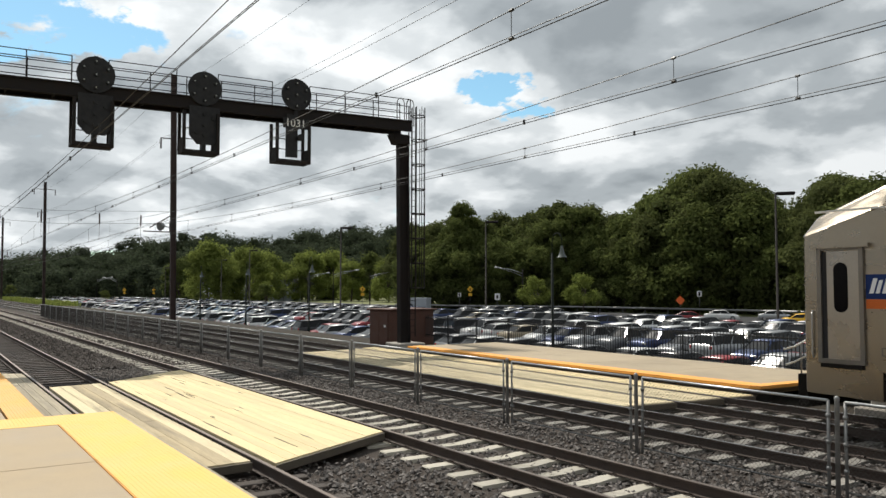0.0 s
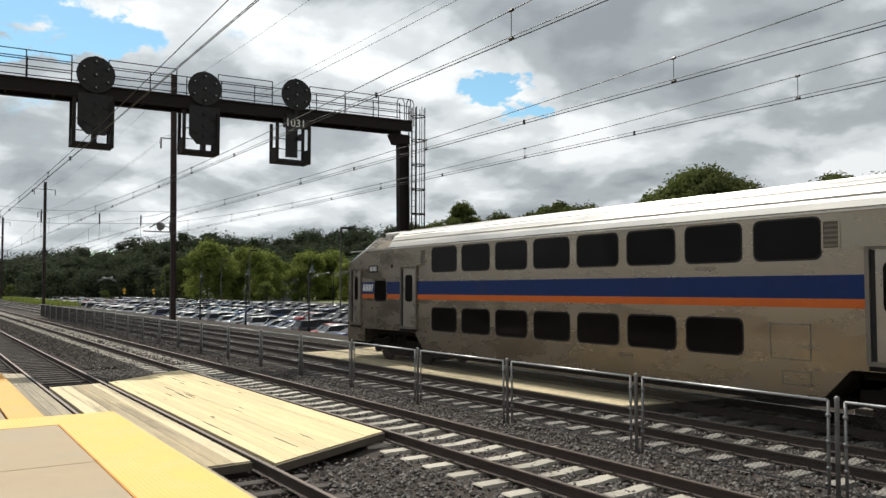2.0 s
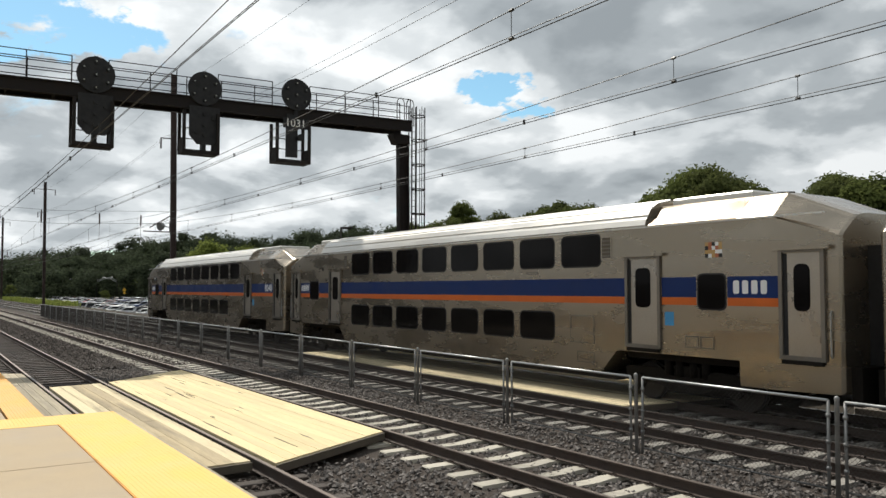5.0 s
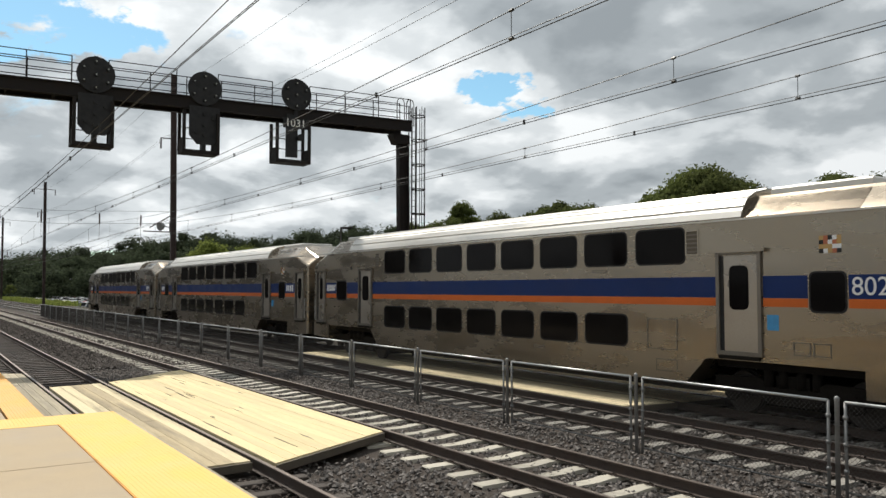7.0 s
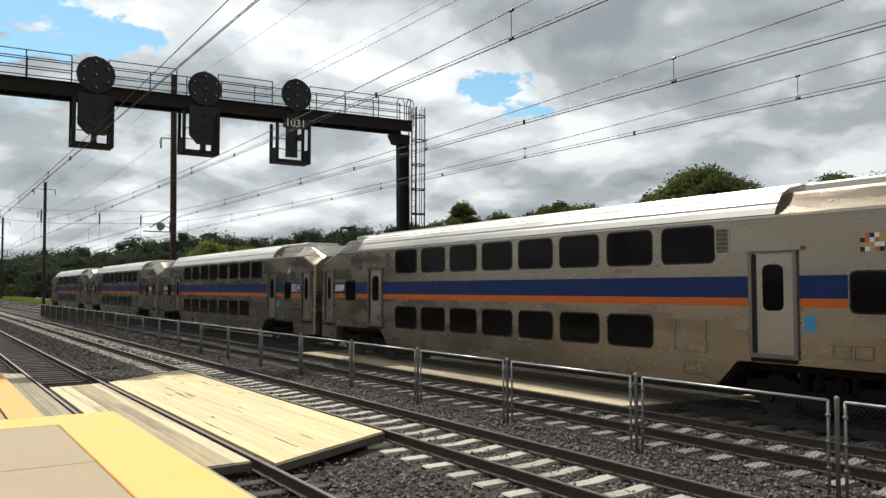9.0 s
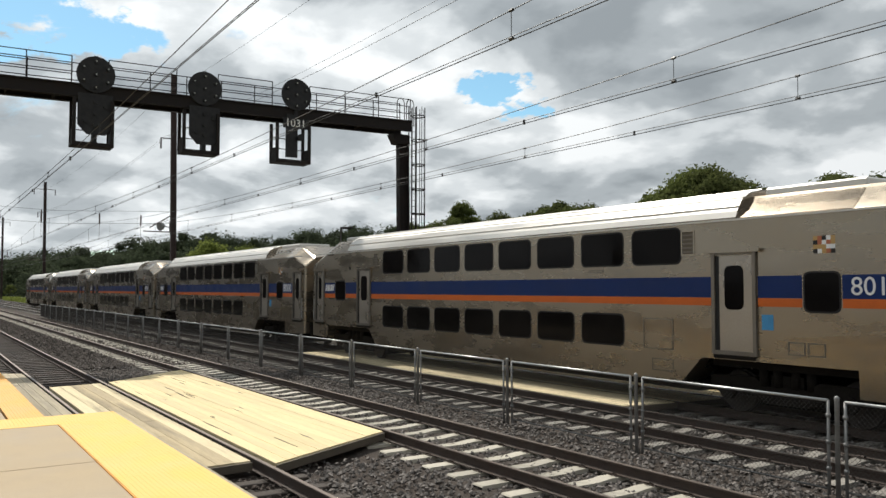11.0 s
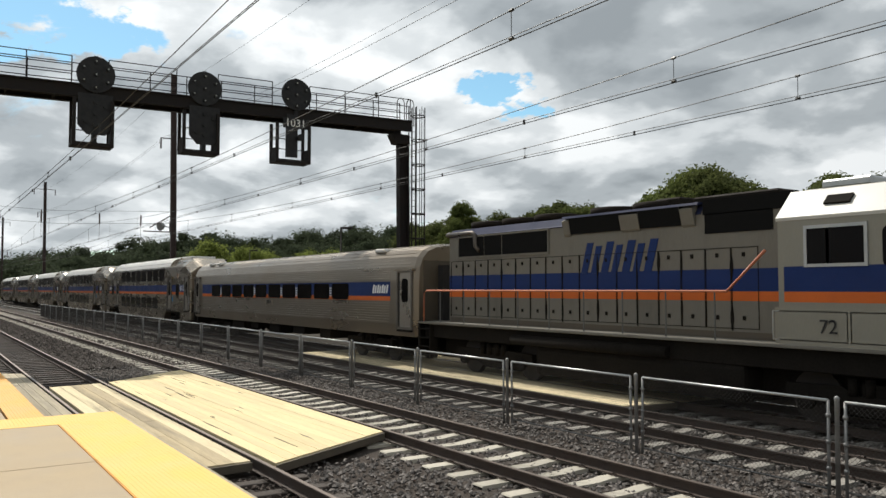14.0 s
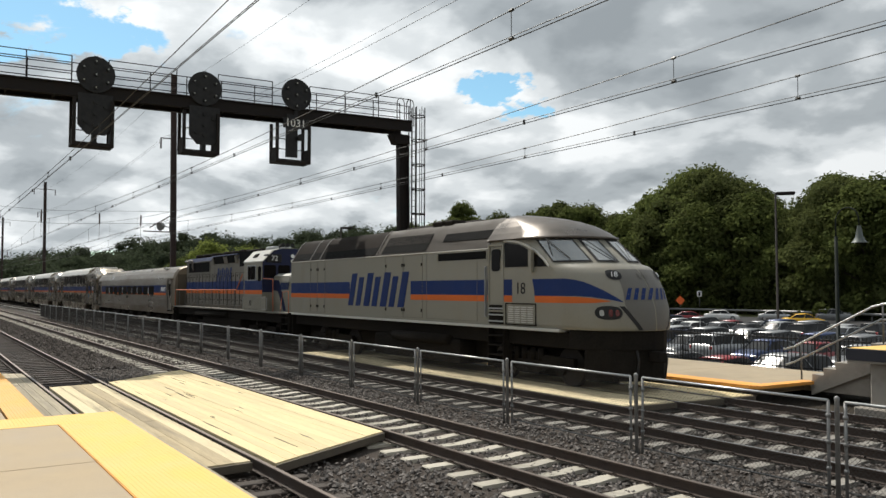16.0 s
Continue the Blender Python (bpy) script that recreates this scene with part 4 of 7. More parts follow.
M["dim_red"] = mat("unlit_red_lens", (0.11, 0.018, 0.016), 0.2, scale=4, bump=0)
M["clear_glass"] = mat("headlamp_glass", (0.7, 0.7, 0.68), 0.08, scale=4, bump=0, metal=0.6)
M["screen_glass"] = mat("windscreen_glass", (0.30, 0.31, 0.31), 0.06, 0.75, scale=0.7, var=0.3, bump=0)
M["tan_mark"] = mat("tan_marking", (0.45, 0.28, 0.1), 0.5, scale=3, var=0.1, bump=0)
M["sign_blue"] = mat("blue_access_sign", (0.05, 0.28, 0.55), 0.5, scale=4, bump=0)
M["navy"] = mat("dark_navy_paint", (0.014, 0.02, 0.06), 0.45, scale=1.2, var=0.3, bump=0.03, stain=0.3, spec=0.25)
M["door_steel"] = mat("door_stainless", (0.38, 0.34, 0.29), 0.34, 0.7, scale=1.1, var=0.1, bump=0.04, fine=30, stain=0.2, soil=(0.2, 0.16, 0.12))
M["frame_steel"] = mat("dull_frame_steel", (0.20, 0.18, 0.155), 0.45, 0.7, scale=2, var=0.2, bump=0.04, stain=0.3)
WHEELSETS = []
VEHICLES = []
SIDE = -1.5


def rrect(x0, x1, z0, z1, r, n=3):
    pts = []
    for cx, cz, a0 in ((x1 - r, z1 - r, 0), (x0 + r, z1 - r, 90), (x0 + r, z0 + r, 180), (x1 - r, z0 + r, 270)):
        pts += [(cx + r * math.cos(radians(a0 + 90 * k / n)), cz + r * math.sin(radians(a0 + 90 * k / n))) for k in range(n + 1)]
    return pts


def plate(name, x0, x1, z0, z1, y, depth, material, parent, r=0.0, label="", both=True):
    """A panel on the vehicle's side at y, standing out by depth; on both sides of the vehicle."""
    bm = bmesh.new()
    for s in ((1, -1) if both else (1,)):
        pts = rrect(x0, x1, z0, z1, r) if r else [(x0, z0), (x1, z0), (x1, z1), (x0, z1)]
        prism(bm, pts, s * (y - depth), s * (y + 0.03), "y")
        if s == 1:
            first = part(name, bm, material, parent, label)
        else:
            part(name, bm, material, parent, label)
        bm = bmesh.new()
    bm.free()
    return first


def outline(name, x0, x1, z0, z1, w, y, depth, material, parent, label=""):
    """A rectangular frame of width w on the vehicle's side, one to each side."""
    for s in (1, -1):
        bm = bmesh.new()
        ring = [(x0, z0), (x1, z0), (x1, z1), (x0, z1)], [(x0 + w, z0 + w), (x1 - w, z0 + w), (x1 - w, z1 - w), (x0 + w, z1 - w)]
        out, back = s * (y - depth), s * (y + 0.02)
        vo, vi, bo, bi = [[bm.verts.new((x, d, z)) for x, z in r] for r, d in ((ring[0], out), (ring[1], out), (ring[0], back), (ring[1], back))]
        for k in range(4):
            q = (k + 1) % 4
            bm.faces.new((vo[k], vo[q], vi[q], vi[k]))
            bm.faces.new((vo[k], bo[k], bo[q], vo[q]))
            bm.faces.new((vi[k], vi[q], bi[q], bi[k]))
        part(name, bm, material, parent, label)


def word_shape(name, x0, x1, z0, z1, y, material, parent, label):
    """The operator's mark as plain slanted bars of its size and colour, one mesh to each bar."""
    h = z1 - z0
    lean = 0.30 * h
    step = (x1 - x0 - lean) / 6.7
    for k in range(7):
        bm = bmesh.new()
        a = x0 + k * step
        top = z1 if k % 2 == 0 else z1 - 0.12 * h
        w = step * (0.66, 0.58, 0.7, 0.6, 0.72, 0.6, 0.68)[k]
        prism(bm, [(a, z0), (a + w, z0), (a + w + lean * (top - z0) / h, top), (a + lean * (top - z0) / h, top)], y - 0.006, y + 0.004, "y")
        part(name, bm, material, parent, label)


def loft(bm, stations, smooth=False):
    """Joins half-sections given as (x, [(y, z), ...]) from the lower edge up to the centre line, mirrored to both sides."""
    rings = []
    for x, half in stations:
        pts = [(-y, z) for y, z in half] + [(y, z) for y, z in reversed(half) if y > 1e-6]
        rings.append([bm.verts.new((x, y, z)) for y, z in pts])
    n = len(rings[0])
    for a, b in zip(rings, rings[1:]):
        for k in range(n):
            f = bm.faces.new((a[k], a[(k + 1) % n], b[(k + 1) % n], b[k]))
            f.smooth = smooth
    bm.faces.new(rings[0][::-1])
    bm.faces.new(rings[-1])


def bogie(parent, x, wheelbase=2.6, r=0.42, heavy=False):
    bm = bmesh.new()
    for s in (-1, 1):
        y = s * 1.08
        pts = [(x - wheelbase / 2 - 0.45, 0.45), (x - wheelbase / 2 - 0.45, 0.75), (x - 0.7, 0.78), (x - 0.45, 0.62), (x + 0.45, 0.62), (x + 0.7, 0.78), (x + wheelbase / 2 + 0.45, 0.75), (x + wheelbase / 2 + 0.45, 0.45), (x + 0.7, 0.4), (x + 0.4, 0.28), (x - 0.4, 0.28), (x - 0.7, 0.4)]
        prism(bm, pts, y - 0.07, y + 0.07, "y")
        for k in (-1, 1):
            disc(bm, (x + k * wheelbase / 2, y + s * 0.09, 0.44), 0.16, 0.14, "y", 12)
            for dx in (-0.16, 0.16):
                tube(bm, [(x + k * 0.35 + dx, y + s * 0.02, 0.62), (x + k * 0.35 + dx, y + s * 0.02, 0.95)], 0.09, 8)
    box(bm, x - 0.35, x + 0.35, -1.1, 1.1, 0.5, 0.85)
    b = part("bogie", bm, M["under"], parent, "grimy black wheel truck")
    part("brake_gear", bbox(x - wheelbase / 2 - 0.35, x + wheelbase / 2 + 0.35, -0.6, 0.6, 0.16, 0.52, 0.04), M["under"], b)
    for k in (-1, 1):
        bm = bmesh.new()
        for s in (-1, 1):
            disc(bm, (0, s * 0.76, 0), r, 0.11, "y", 28)
            disc(bm, (0, s * 0.69, 0), r + 0.03, 0.03, "y", 28)
            disc(bm, (0, s * 0.83, 0), 0.12, 0.06, "y", 12)
            for q in range(4):
                a = q * math.pi / 2
                box(bm, 0.22 * math.cos(a) - 0.03, 0.22 * math.cos(a) + 0.03, s * 0.82 - 0.012, s * 0.82 + 0.012, 0.22 * math.sin(a) - 0.03, 0.22 * math.sin(a) + 0.03)
        tube(bm, [(0, -0.76, 0), (0, 0.76, 0)], 0.08, 8)
        ws = part("wheelset", bm, M["wheel"], b, "steel wheels on an axle")
        ws.location = (x + k * wheelbase / 2, 0, r)
        WHEELSETS.append((ws, ws.location.copy(), r))
    return b


def end_gear(parent, x, s):
    """Coupler and gangway at one end; s is the outward direction along x."""
    bm = bmesh.new()
    box(bm, min(x, x + s * 0.32), max(x, x + s * 0.32), -0.62, 0.62, 1.15, 3.35)
    part("gangway", bm, M["rubber"], parent, "black gangway bellows")
    bm = bmesh.new()
    box(bm, min(x, x + s * 0.2), max(x, x + s * 0.2), -1.25, 1.25, 0.45, 1.14)
    part("end_step", bm, M["under"], parent, "grimy end step box")
    bm = bmesh.new()
    box(bm, min(x, x + s * 0.34), max(x, x + s * 0.34), -0.14, 0.14, 0.75, 1.0)
    tube(bm, [(x, -0.5, 1.0), (x + s * 0.2, -0.5, 0.55), (x + s * 0.34, -0.5, 0.6)], 0.035, 5)
    tube(bm, [(x, 0.5, 1.0), (x + s * 0.2, 0.5, 0.55), (x + s * 0.34, 0.5, 0.6)], 0.035, 5)
    part("coupler", bm, M["under"], parent)


def coach_door(parent, x0, x1, z0, z1, y=SIDE):
    outline("door_frame", x0 - 0.10, x1 + 0.10, z0 - 0.06, z1 + 0.10, 0.08, y, 0.05, M["frame_steel"], parent)
    plate("door_header", x0 - 0.22, x1 + 0.22, z1 + 0.06, z1 + 0.13, y, 0.10, M["stainless"], parent)
    plate("door", x0, x1, z0, z1, y, 0.008, M["door_steel"], parent, 0.03, "stainless sliding door")
    plate("door_window", x0 + 0.2, x1 - 0.2, z0 + 0.85, z1 - 0.2, y, 0.014, M["glass_dark"], parent, 0.12)
    # black strip painted for the shaded jamb of the recessed door
    plate("door_edge", x0 - 0.02, x0 + 0.07, z0, z1, y, 0.012, M["rubber"], parent)
    plate("door_step", x0 - 0.05, x1 + 0.05, z0 - 0.14, z0 - 0.07, y, 0.06, M["under"], parent)


def bilevel(name, label, u0, cab=False, number="8048"):
    root = thing(name, label, "train car", "bilevel cars of the train")
    full = [(1.5, 0.55), (1.5, 3.98), (1.44, 4.12), (1.28, 4.36), (1.05, 4.5), (0.6, 4.61), (0, 4.65)]
    high = [(1.5, 1.12)] + full[1:]
    end = [(1.5, 1.12), (1.5, 3.93), (1.46, 3.98), (1.02, 4.38), (0.98, 4.44), (0.7, 4.46), (0, 4.46)]
    tip = [(1.42, 1.12), (1.42, 3.52), (1.36, 3.58), (1.0, 3.86), (0.9, 3.92), (0.6, 3.96), (0, 3.96)]
    bm = bmesh.new()
    lend = [(1.5, 0.62)] + end[1:]
    ltip = [(1.42, 0.72)] + tip[1:]
    loft(bm, [(0, ltip), (0.06, [(1.5, 0.66)] + [(y + 0.06, z) for y, z in tip[1:-1]] + [(0, 3.98)]), (1.45, lend), (1.46, end), (3.2, end), (3.21, high), (4.95, high), (5.5, full), (19.2, full), (19.75, high), (20.65, high), (20.66, end), (23.1, end), (23.11, lend), (23.9, lend), (25.2, [(1.5, 0.66)] + [(y + 0.06, z) for y, z in tip[1:-1]] + [(0, 3.98)]), (25.25, ltip)])
    part("body", bm, M["stainless"], root)
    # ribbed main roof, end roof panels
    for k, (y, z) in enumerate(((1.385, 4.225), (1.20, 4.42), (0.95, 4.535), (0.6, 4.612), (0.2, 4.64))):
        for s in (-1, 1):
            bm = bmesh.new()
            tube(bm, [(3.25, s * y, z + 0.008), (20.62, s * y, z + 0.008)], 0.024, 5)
            part("roof_rib", bm, M["stainless_sunlit"], root)
    # roof skin, lighter than the sides because the glare is in its colour
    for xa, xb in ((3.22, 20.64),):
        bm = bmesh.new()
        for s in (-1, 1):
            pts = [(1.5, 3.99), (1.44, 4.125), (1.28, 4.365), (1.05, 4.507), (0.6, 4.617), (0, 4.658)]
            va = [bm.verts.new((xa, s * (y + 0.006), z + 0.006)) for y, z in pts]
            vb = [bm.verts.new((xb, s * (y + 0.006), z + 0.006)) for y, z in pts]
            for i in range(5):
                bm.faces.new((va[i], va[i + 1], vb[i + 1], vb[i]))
        part("roof", bm, M["stainless_sunlit"], root, "ribbed roof skin with sun glare in its colour")
    for xa, xb in ((1.5, 3.18), (20.7, 23.05)):
        for s in (-1, 1):
            bm = bmesh.new()
            v = [bm.verts.new(c) for c in ((xa, s * 1.47, 3.985), (xb, s * 1.47, 3.985), (xb, s * 1.03, 4.385), (xa, s * 1.03, 4.385))]
            bm.faces.new(v)
            bmesh.ops.solidify(bm, geom=bm.faces[:], thickness=0.012)
            part("roof_panel", bm, M["stainless"], root)
        bm = bbox(xa + 0.1, xb - 0.1, -0.75, 0.75, 4.44, 4.62, 0.04)
        part("roof_unit", bm, M["stainless_sunlit"], root, "low roof equipment housing")
    plate("gutter", 0.3, 24.95, 3.93, 3.965, SIDE, 0.03, M["stainless_sunlit"], root)
    # doors
    for x0, x1 in ((0.42, 1.08), (4.15, 5.02), (20.15, 21.0), (24.12, 24.85)):
        coach_door(root, x0, x1, 1.28, 3.22)
    # stripes
    tail = ((21.12, 24.0),) if cab else ((21.12, 22.06), (22.84, 24.0))
    for a, b in ((1.2, 2.13), (3.07, 4.03), (5.13, 20.03)) + tail:
        plate("blue_band", a, b, 2.372, 2.80, SIDE, 0.004, M["blue"], root, label="blue stripe")
        plate("orange_band", a, b, 2.205, 2.368, SIDE, 0.004, M["orange"], root, label="orange stripe")
    # windows
    for k in range(8):
        x = 6.02 + k * 1.69
        plate("window_gasket", x - 0.035, x + 1.405, 3.075, 3.885, SIDE, 0.006, M["rubber"], root, 0.15)
        plate("window_pane", x, x + 1.37, 3.11, 3.85, SIDE, 0.010, M["glass_dark"], root, 0.13)
        if k < 7:
            plate("window_gasket", x - 0.035, x + 1.405, 1.215, 1.975, SIDE, 0.006, M["rubber"], root, 0.15)
            plate("window_pane", x, x + 1.37, 1.25, 1.94, SIDE, 0.010, M["glass_dark"], root, 0.13)
    plate("window_pane", 2.2, 3.0, 2.14, 2.84, SIDE, 0.012, M["glass_dark"], root, 0.1)
    plate("window_gasket", 2.165, 3.035, 2.105, 2.875, SIDE, 0.008, M["rubber"], root, 0.12)
    # vents, hatches, small plates
    for a, b, c, d, mtl in ((19.28, 19.58, 3.28, 3.78, "end_brown"), (5.33, 5.62, 3.32, 3.82, "end_brown")):
        outline("vent_frame", a - 0.03, b + 0.03, c - 0.03, d + 0.03, 0.04, SIDE, 0.012, M["stainless"], root)
        plate("vent", a, b, c, d, SIDE, 0.005, M[mtl], root)
        for q in range(5):
            plate("vent_slat", a + 0.02, b - 0.02, c + 0.04 + q * 0.09, c + 0.075 + q * 0.09, SIDE, 0.010, M["frame_steel"], root, both=False)
    for a, b, c, d in ((18.15, 19.0, 1.22, 1.9), (18.4, 19.0, 0.75, 1.02), (22.15, 22.5, 1.3, 1.55), (21.75, 22.1, 1.3, 1.55), (2.0, 2.35, 1.3, 1.55), (2.42, 2.77, 1.3, 1.55), (1.45, 1.6, 1.4, 1.55), (7.6, 8.0, 1.0, 1.08), (14.2, 14.6, 1.0, 1.08), (16.4, 16.9, 2.93, 3.0)):
        outline("access_hatch", a, b, c, d, 0.022, SIDE, 0.010, M["frame_steel"], root)
    plate("access_sign", 21.2, 21.45, 1.75, 2.05, SIDE, 0.006, M["sign_blue"], root, label="blue wheelchair access sign")
    for i in range(5):
        for j in range(4):
            tone = ("black", "pipe_orange", "tan_mark", "white_mark")[(i * 3 + j * 2 + (i * j) % 3) % 4]
            plate("emblem_square", 22.3 + i * 0.085, 22.385 + i * 0.085, 3.2 + j * 0.08, 3.28 + j * 0.08, SIDE, 0.004, M[tone], root, both=False)
    for s in (-1, 1):
        word_shape("operator_mark", 1.26 if s < 0 else 1.26, 2.08, 2.47, 2.73, s * 1.506, M["white_mark"], root, "white operator mark as slanted bars")
    if not cab:
        plate("window_pane", 22.12, 22.78, 2.14, 2.84, SIDE, 0.012, M["glass_dark"], root, 0.1)
        plate("window_gasket", 22.085, 22.815, 2.105, 2.875, SIDE, 0.008, M["rubber"], root, 0.12)
    if number:
        text_mesh("car_number", number, 0.46, M["white_mark"], root, Matrix.Translation((23.35, -1.507, 2.58)) @ pose(0, 0, 0, 90, 0, 0), "white car number")
    for y in (-1.53, 1.53):
        for x in (0.2, 25.05):
            bm = bmesh.new()
            tube(bm, [(x, y * 0.98, 1.3), (x, y, 1.35), (x, y, 2.1), (x, y * 0.98, 2.15)], 0.016, 5)
            part("grab_bar", bm, M["galv"], root)
    plate("marker_light", 3.4, 3.48, 3.28, 3.4, SIDE, 0.03, M["rubber"], root)
    # running gear
    bogie(root, 3.2)
    bogie(root, 21.45)
    bm = bmesh.new()
    box(bm, 5.1, 19.6, -1.35, 1.35, 0.4, 0.56)
    box(bm, 1.5, 4.9, -1.2, 1.2, 0.95, 1.13)
    box(bm, 19.8, 23.0, -1.2, 1.2, 0.95, 1.13)
    part("underframe", bm, M["under"], root)
    end_gear(root, 25.25, 1)
    if cab:
        plate("number_plate", 1.72, 2.42, 3.13, 3.4, SIDE, 0.006, M["black"], root, 0.04, "dark number panel", both=False)
        text_mesh("panel_number", "8048", 0.25, M["white_mark"], root, Matrix.Translation((2.07, -1.509, 3.265)) @ pose(0, 0, 0, 90, 0, 0), "white number")
        bm = bmesh.new()
        for y in (-0.85, 0.85):
            prism(bm, [(p[0] + y, p[1]) for p in rrect(-0.4, 0.4, 2.55, 3.35, 0.1)], -0.012, 0.02)
        part("cab_window", bm, M["glass_dark"], root)
        bm = bmesh.new()
        for y in (-1.0, 1.0):
            disc(bm, (-0.02, y, 1.6), 0.12, 0.06, "x", 14)
        part("headlight", bm, M["clear_glass"], root)
        bm = bmesh.new()
        prism(bm, [(-1.3, 0.35), (1.3, 0.35), (1.3, 0.95), (-1.3, 0.95)], -0.25, -0.05)
        part("pilot", bm, M["under"], root)
        part("end_door", bbox(-0.03, 0.01, -0.4, 0.4, 1.2, 3.2, 0.01), M["stainless"], root)
        part("coupler", bbox(-0.6, 0.0, -0.14, 0.14, 0.75, 1.0, 0.03), M["under"], root)
    else:
        end_gear(root, 0.0, -1)
    VEHICLES.append((root, u0))
    return root


PITCH_CAR = 25.93
U0 = -2.0
cab_car = bilevel("bilevel_cab_car", "stainless bilevel cab car with blue and orange stripes", U0, cab=True)
car_a = bilevel("bilevel_coach", "stainless bilevel coach with blue and orange stripes", U0 + PITCH_CAR, number="")
for k, slack in ((2, 0.0), (3, 0.08), (4, 0.23)):
    along = U0 + k * PITCH_CAR + slack
    c = copy_thing(car_a, pose(along, 0, 0))
    text_mesh("car_number", {2: "8024", 3: "8000", 4: "8010"}[k], 0.46, M["white_mark"], c, Matrix.Translation((23.35 if k < 4 else 23.45, -1.507, 2.58)) @ pose(0, 0, 0, 90, 0, 0), "white car number")
    VEHICLES.append((c, along))
    for b in c.children:
        if b.name.split(".")[0] == "bogie":
            for w in b.children:
                if w.name.split(".")[0] == "wheelset":
                    WHEELSETS.append((w, w.location.copy(), 0.42))
for k in range(4):
    plate("number_bar", 22.98 + k * 0.21, 23.12 + k * 0.21, 2.45, 2.72, SIDE, 0.006, M["white_mark"], car_a, 0.04, both=False)


def single_level(u0):
    root = thing("single_level_coach", "single-level fluted stainless coach with a dark window band", "train car")
    L = 25.25
    h = [(1.42, 0.95), (1.5, 1.35), (1.5, 2.85), (1.46, 3.3), (1.34, 3.62), (1.12, 3.86), (0.8, 4.0), (0.4, 4.07), (0, 4.09)]
    tip = [(1.3, 0.95), (1.36, 1.35), (1.36, 2.85), (1.32, 3.3), (1.2, 3.6), (1.0, 3.82), (0.7, 3.95), (0.35, 4.0), (0, 4.02)]
    bm = bmesh.new()
    loft(bm, [(0, tip), (0.14, h), (L - 0.14, h), (L, tip)], smooth=False)
    part("body", bm, M["stainless_dull"], root)
    # long flutes on the sides and over the roof shoulders
    flutes = [(1.5, 1.42 + 0.09 * k) for k in range(8)] + [(1.5, 2.92), (1.49, 3.0), (1.483, 3.08), (1.475, 3.16), (1.465, 3.24), (1.43, 3.4), (1.38, 3.52), (1.33, 3.64), (1.22, 3.76), (1.1, 3.88), (0.95, 3.94), (0.78, 4.01), (0.6, 4.04), (0.4, 4.075), (0.2, 4.085)]
    bm = bmesh.new()
    for y, z in flutes:
        for s in (-1, 1):
            tube(bm, [(1.75, s * y, z), (L - 1.75 if z < 3.3 else L - 0.4, s * y, z)], 0.008 if z < 2.8 else 0.007, 4)
    tagged(part("fluting", bm, M["stainless_dull"], root, "long raised flutes"), kind="stuff")
    for x0, x1 in ((0.28, 1.1), (L - 1.1, L - 0.28)):
        coach_door(root, x0, x1, 1.25, 3.1)
    plate("blue_band", 1.7, L - 1.7, 2.30, 2.80, SIDE, 0.004, M["blue"], root, label="blue stripe")
    plate("orange_band", 1.7, L - 1.7, 2.14, 2.296, SIDE, 0.004, M["orange"], root, label="orange stripe")
    for k in range(10):
        x = 3.45 + k * 1.715
        if x < L - 3:
            plate("window_pane", x, x + 1.47, 2.15, 2.76, SIDE, 0.010, M["glass_dark"], root, 0.09)
            if k in (0, 3, 5, 6, 8):
                for q in range(4):
                    plate("seat_marking", x + 1.5, x + 1.68, 2.26 + q * 0.1, 2.31 + q * 0.1, SIDE, 0.012, M["white_mark"], root, both=False)
    plate("number_panel", 11.75, 12.6, 1.82, 2.05, SIDE, 0.021, M["stainless"], root)
    text_mesh("car_number", "7791", 0.26, M["black"], root, Matrix.Translation((12.17, -1.524, 1.935)) @ pose(0, 0, 0, 90, 0, 0), "black car number")
    word_shape("operator_mark", L - 2.99, L - 1.8, 2.40, 2.70, -1.507, M["white_mark"], root, "white operator mark as slanted bars")
    word_shape("operator_mark", 2.0, 3.1, 2.42, 2.70, 1.507, M["white_mark"], root, "white operator mark as slanted bars")
    for x in (1.9, 3.4, L - 3.4):
        part("roof_vent", bbox(x, x + 0.7, -1.2, -0.8, 3.86, 4.0, 0.03), M["stainless_sunlit"], root)
    for a, b, z in ((6.2, 8.0, 0.55), (9.0, 10.0, 0.62), (11.5, 12.8, 0.5), (14.4, 15.6, 0.6), (17.2, 18.2, 0.55)):
        part("underfloor_box", bbox(a, b, -1.25, 1.25, z, 0.96, 0.03), M["under"], root)
    bogie(root, 3.9)
    bogie(root, L - 3.9)
    end_gear(root, 0, -1)
    end_gear(root, L, 1)
    bm = bmesh.new()
    box(bm, L - 0.01, L + 0.012, -1.2, 1.2, 1.0, 3.5)
    part("end_wall", bm, M["end_brown"], root, "dark brown end wall")
    part("end_door", bbox(L + 0.012, L + 0.03, -0.5, 0.5, 1.1, 3.2, 0.005), M["under"], root, "dark end door")
    VEHICLES.append((root, u0))


single_level(U0 + 5 * PITCH_CAR + 0.38)


def side_pipe(bm, pts, r=0.02):
    for s in (-1, 1):
        tube(bm, [(x, s * y, z) for x, y, z in pts], r, 5)


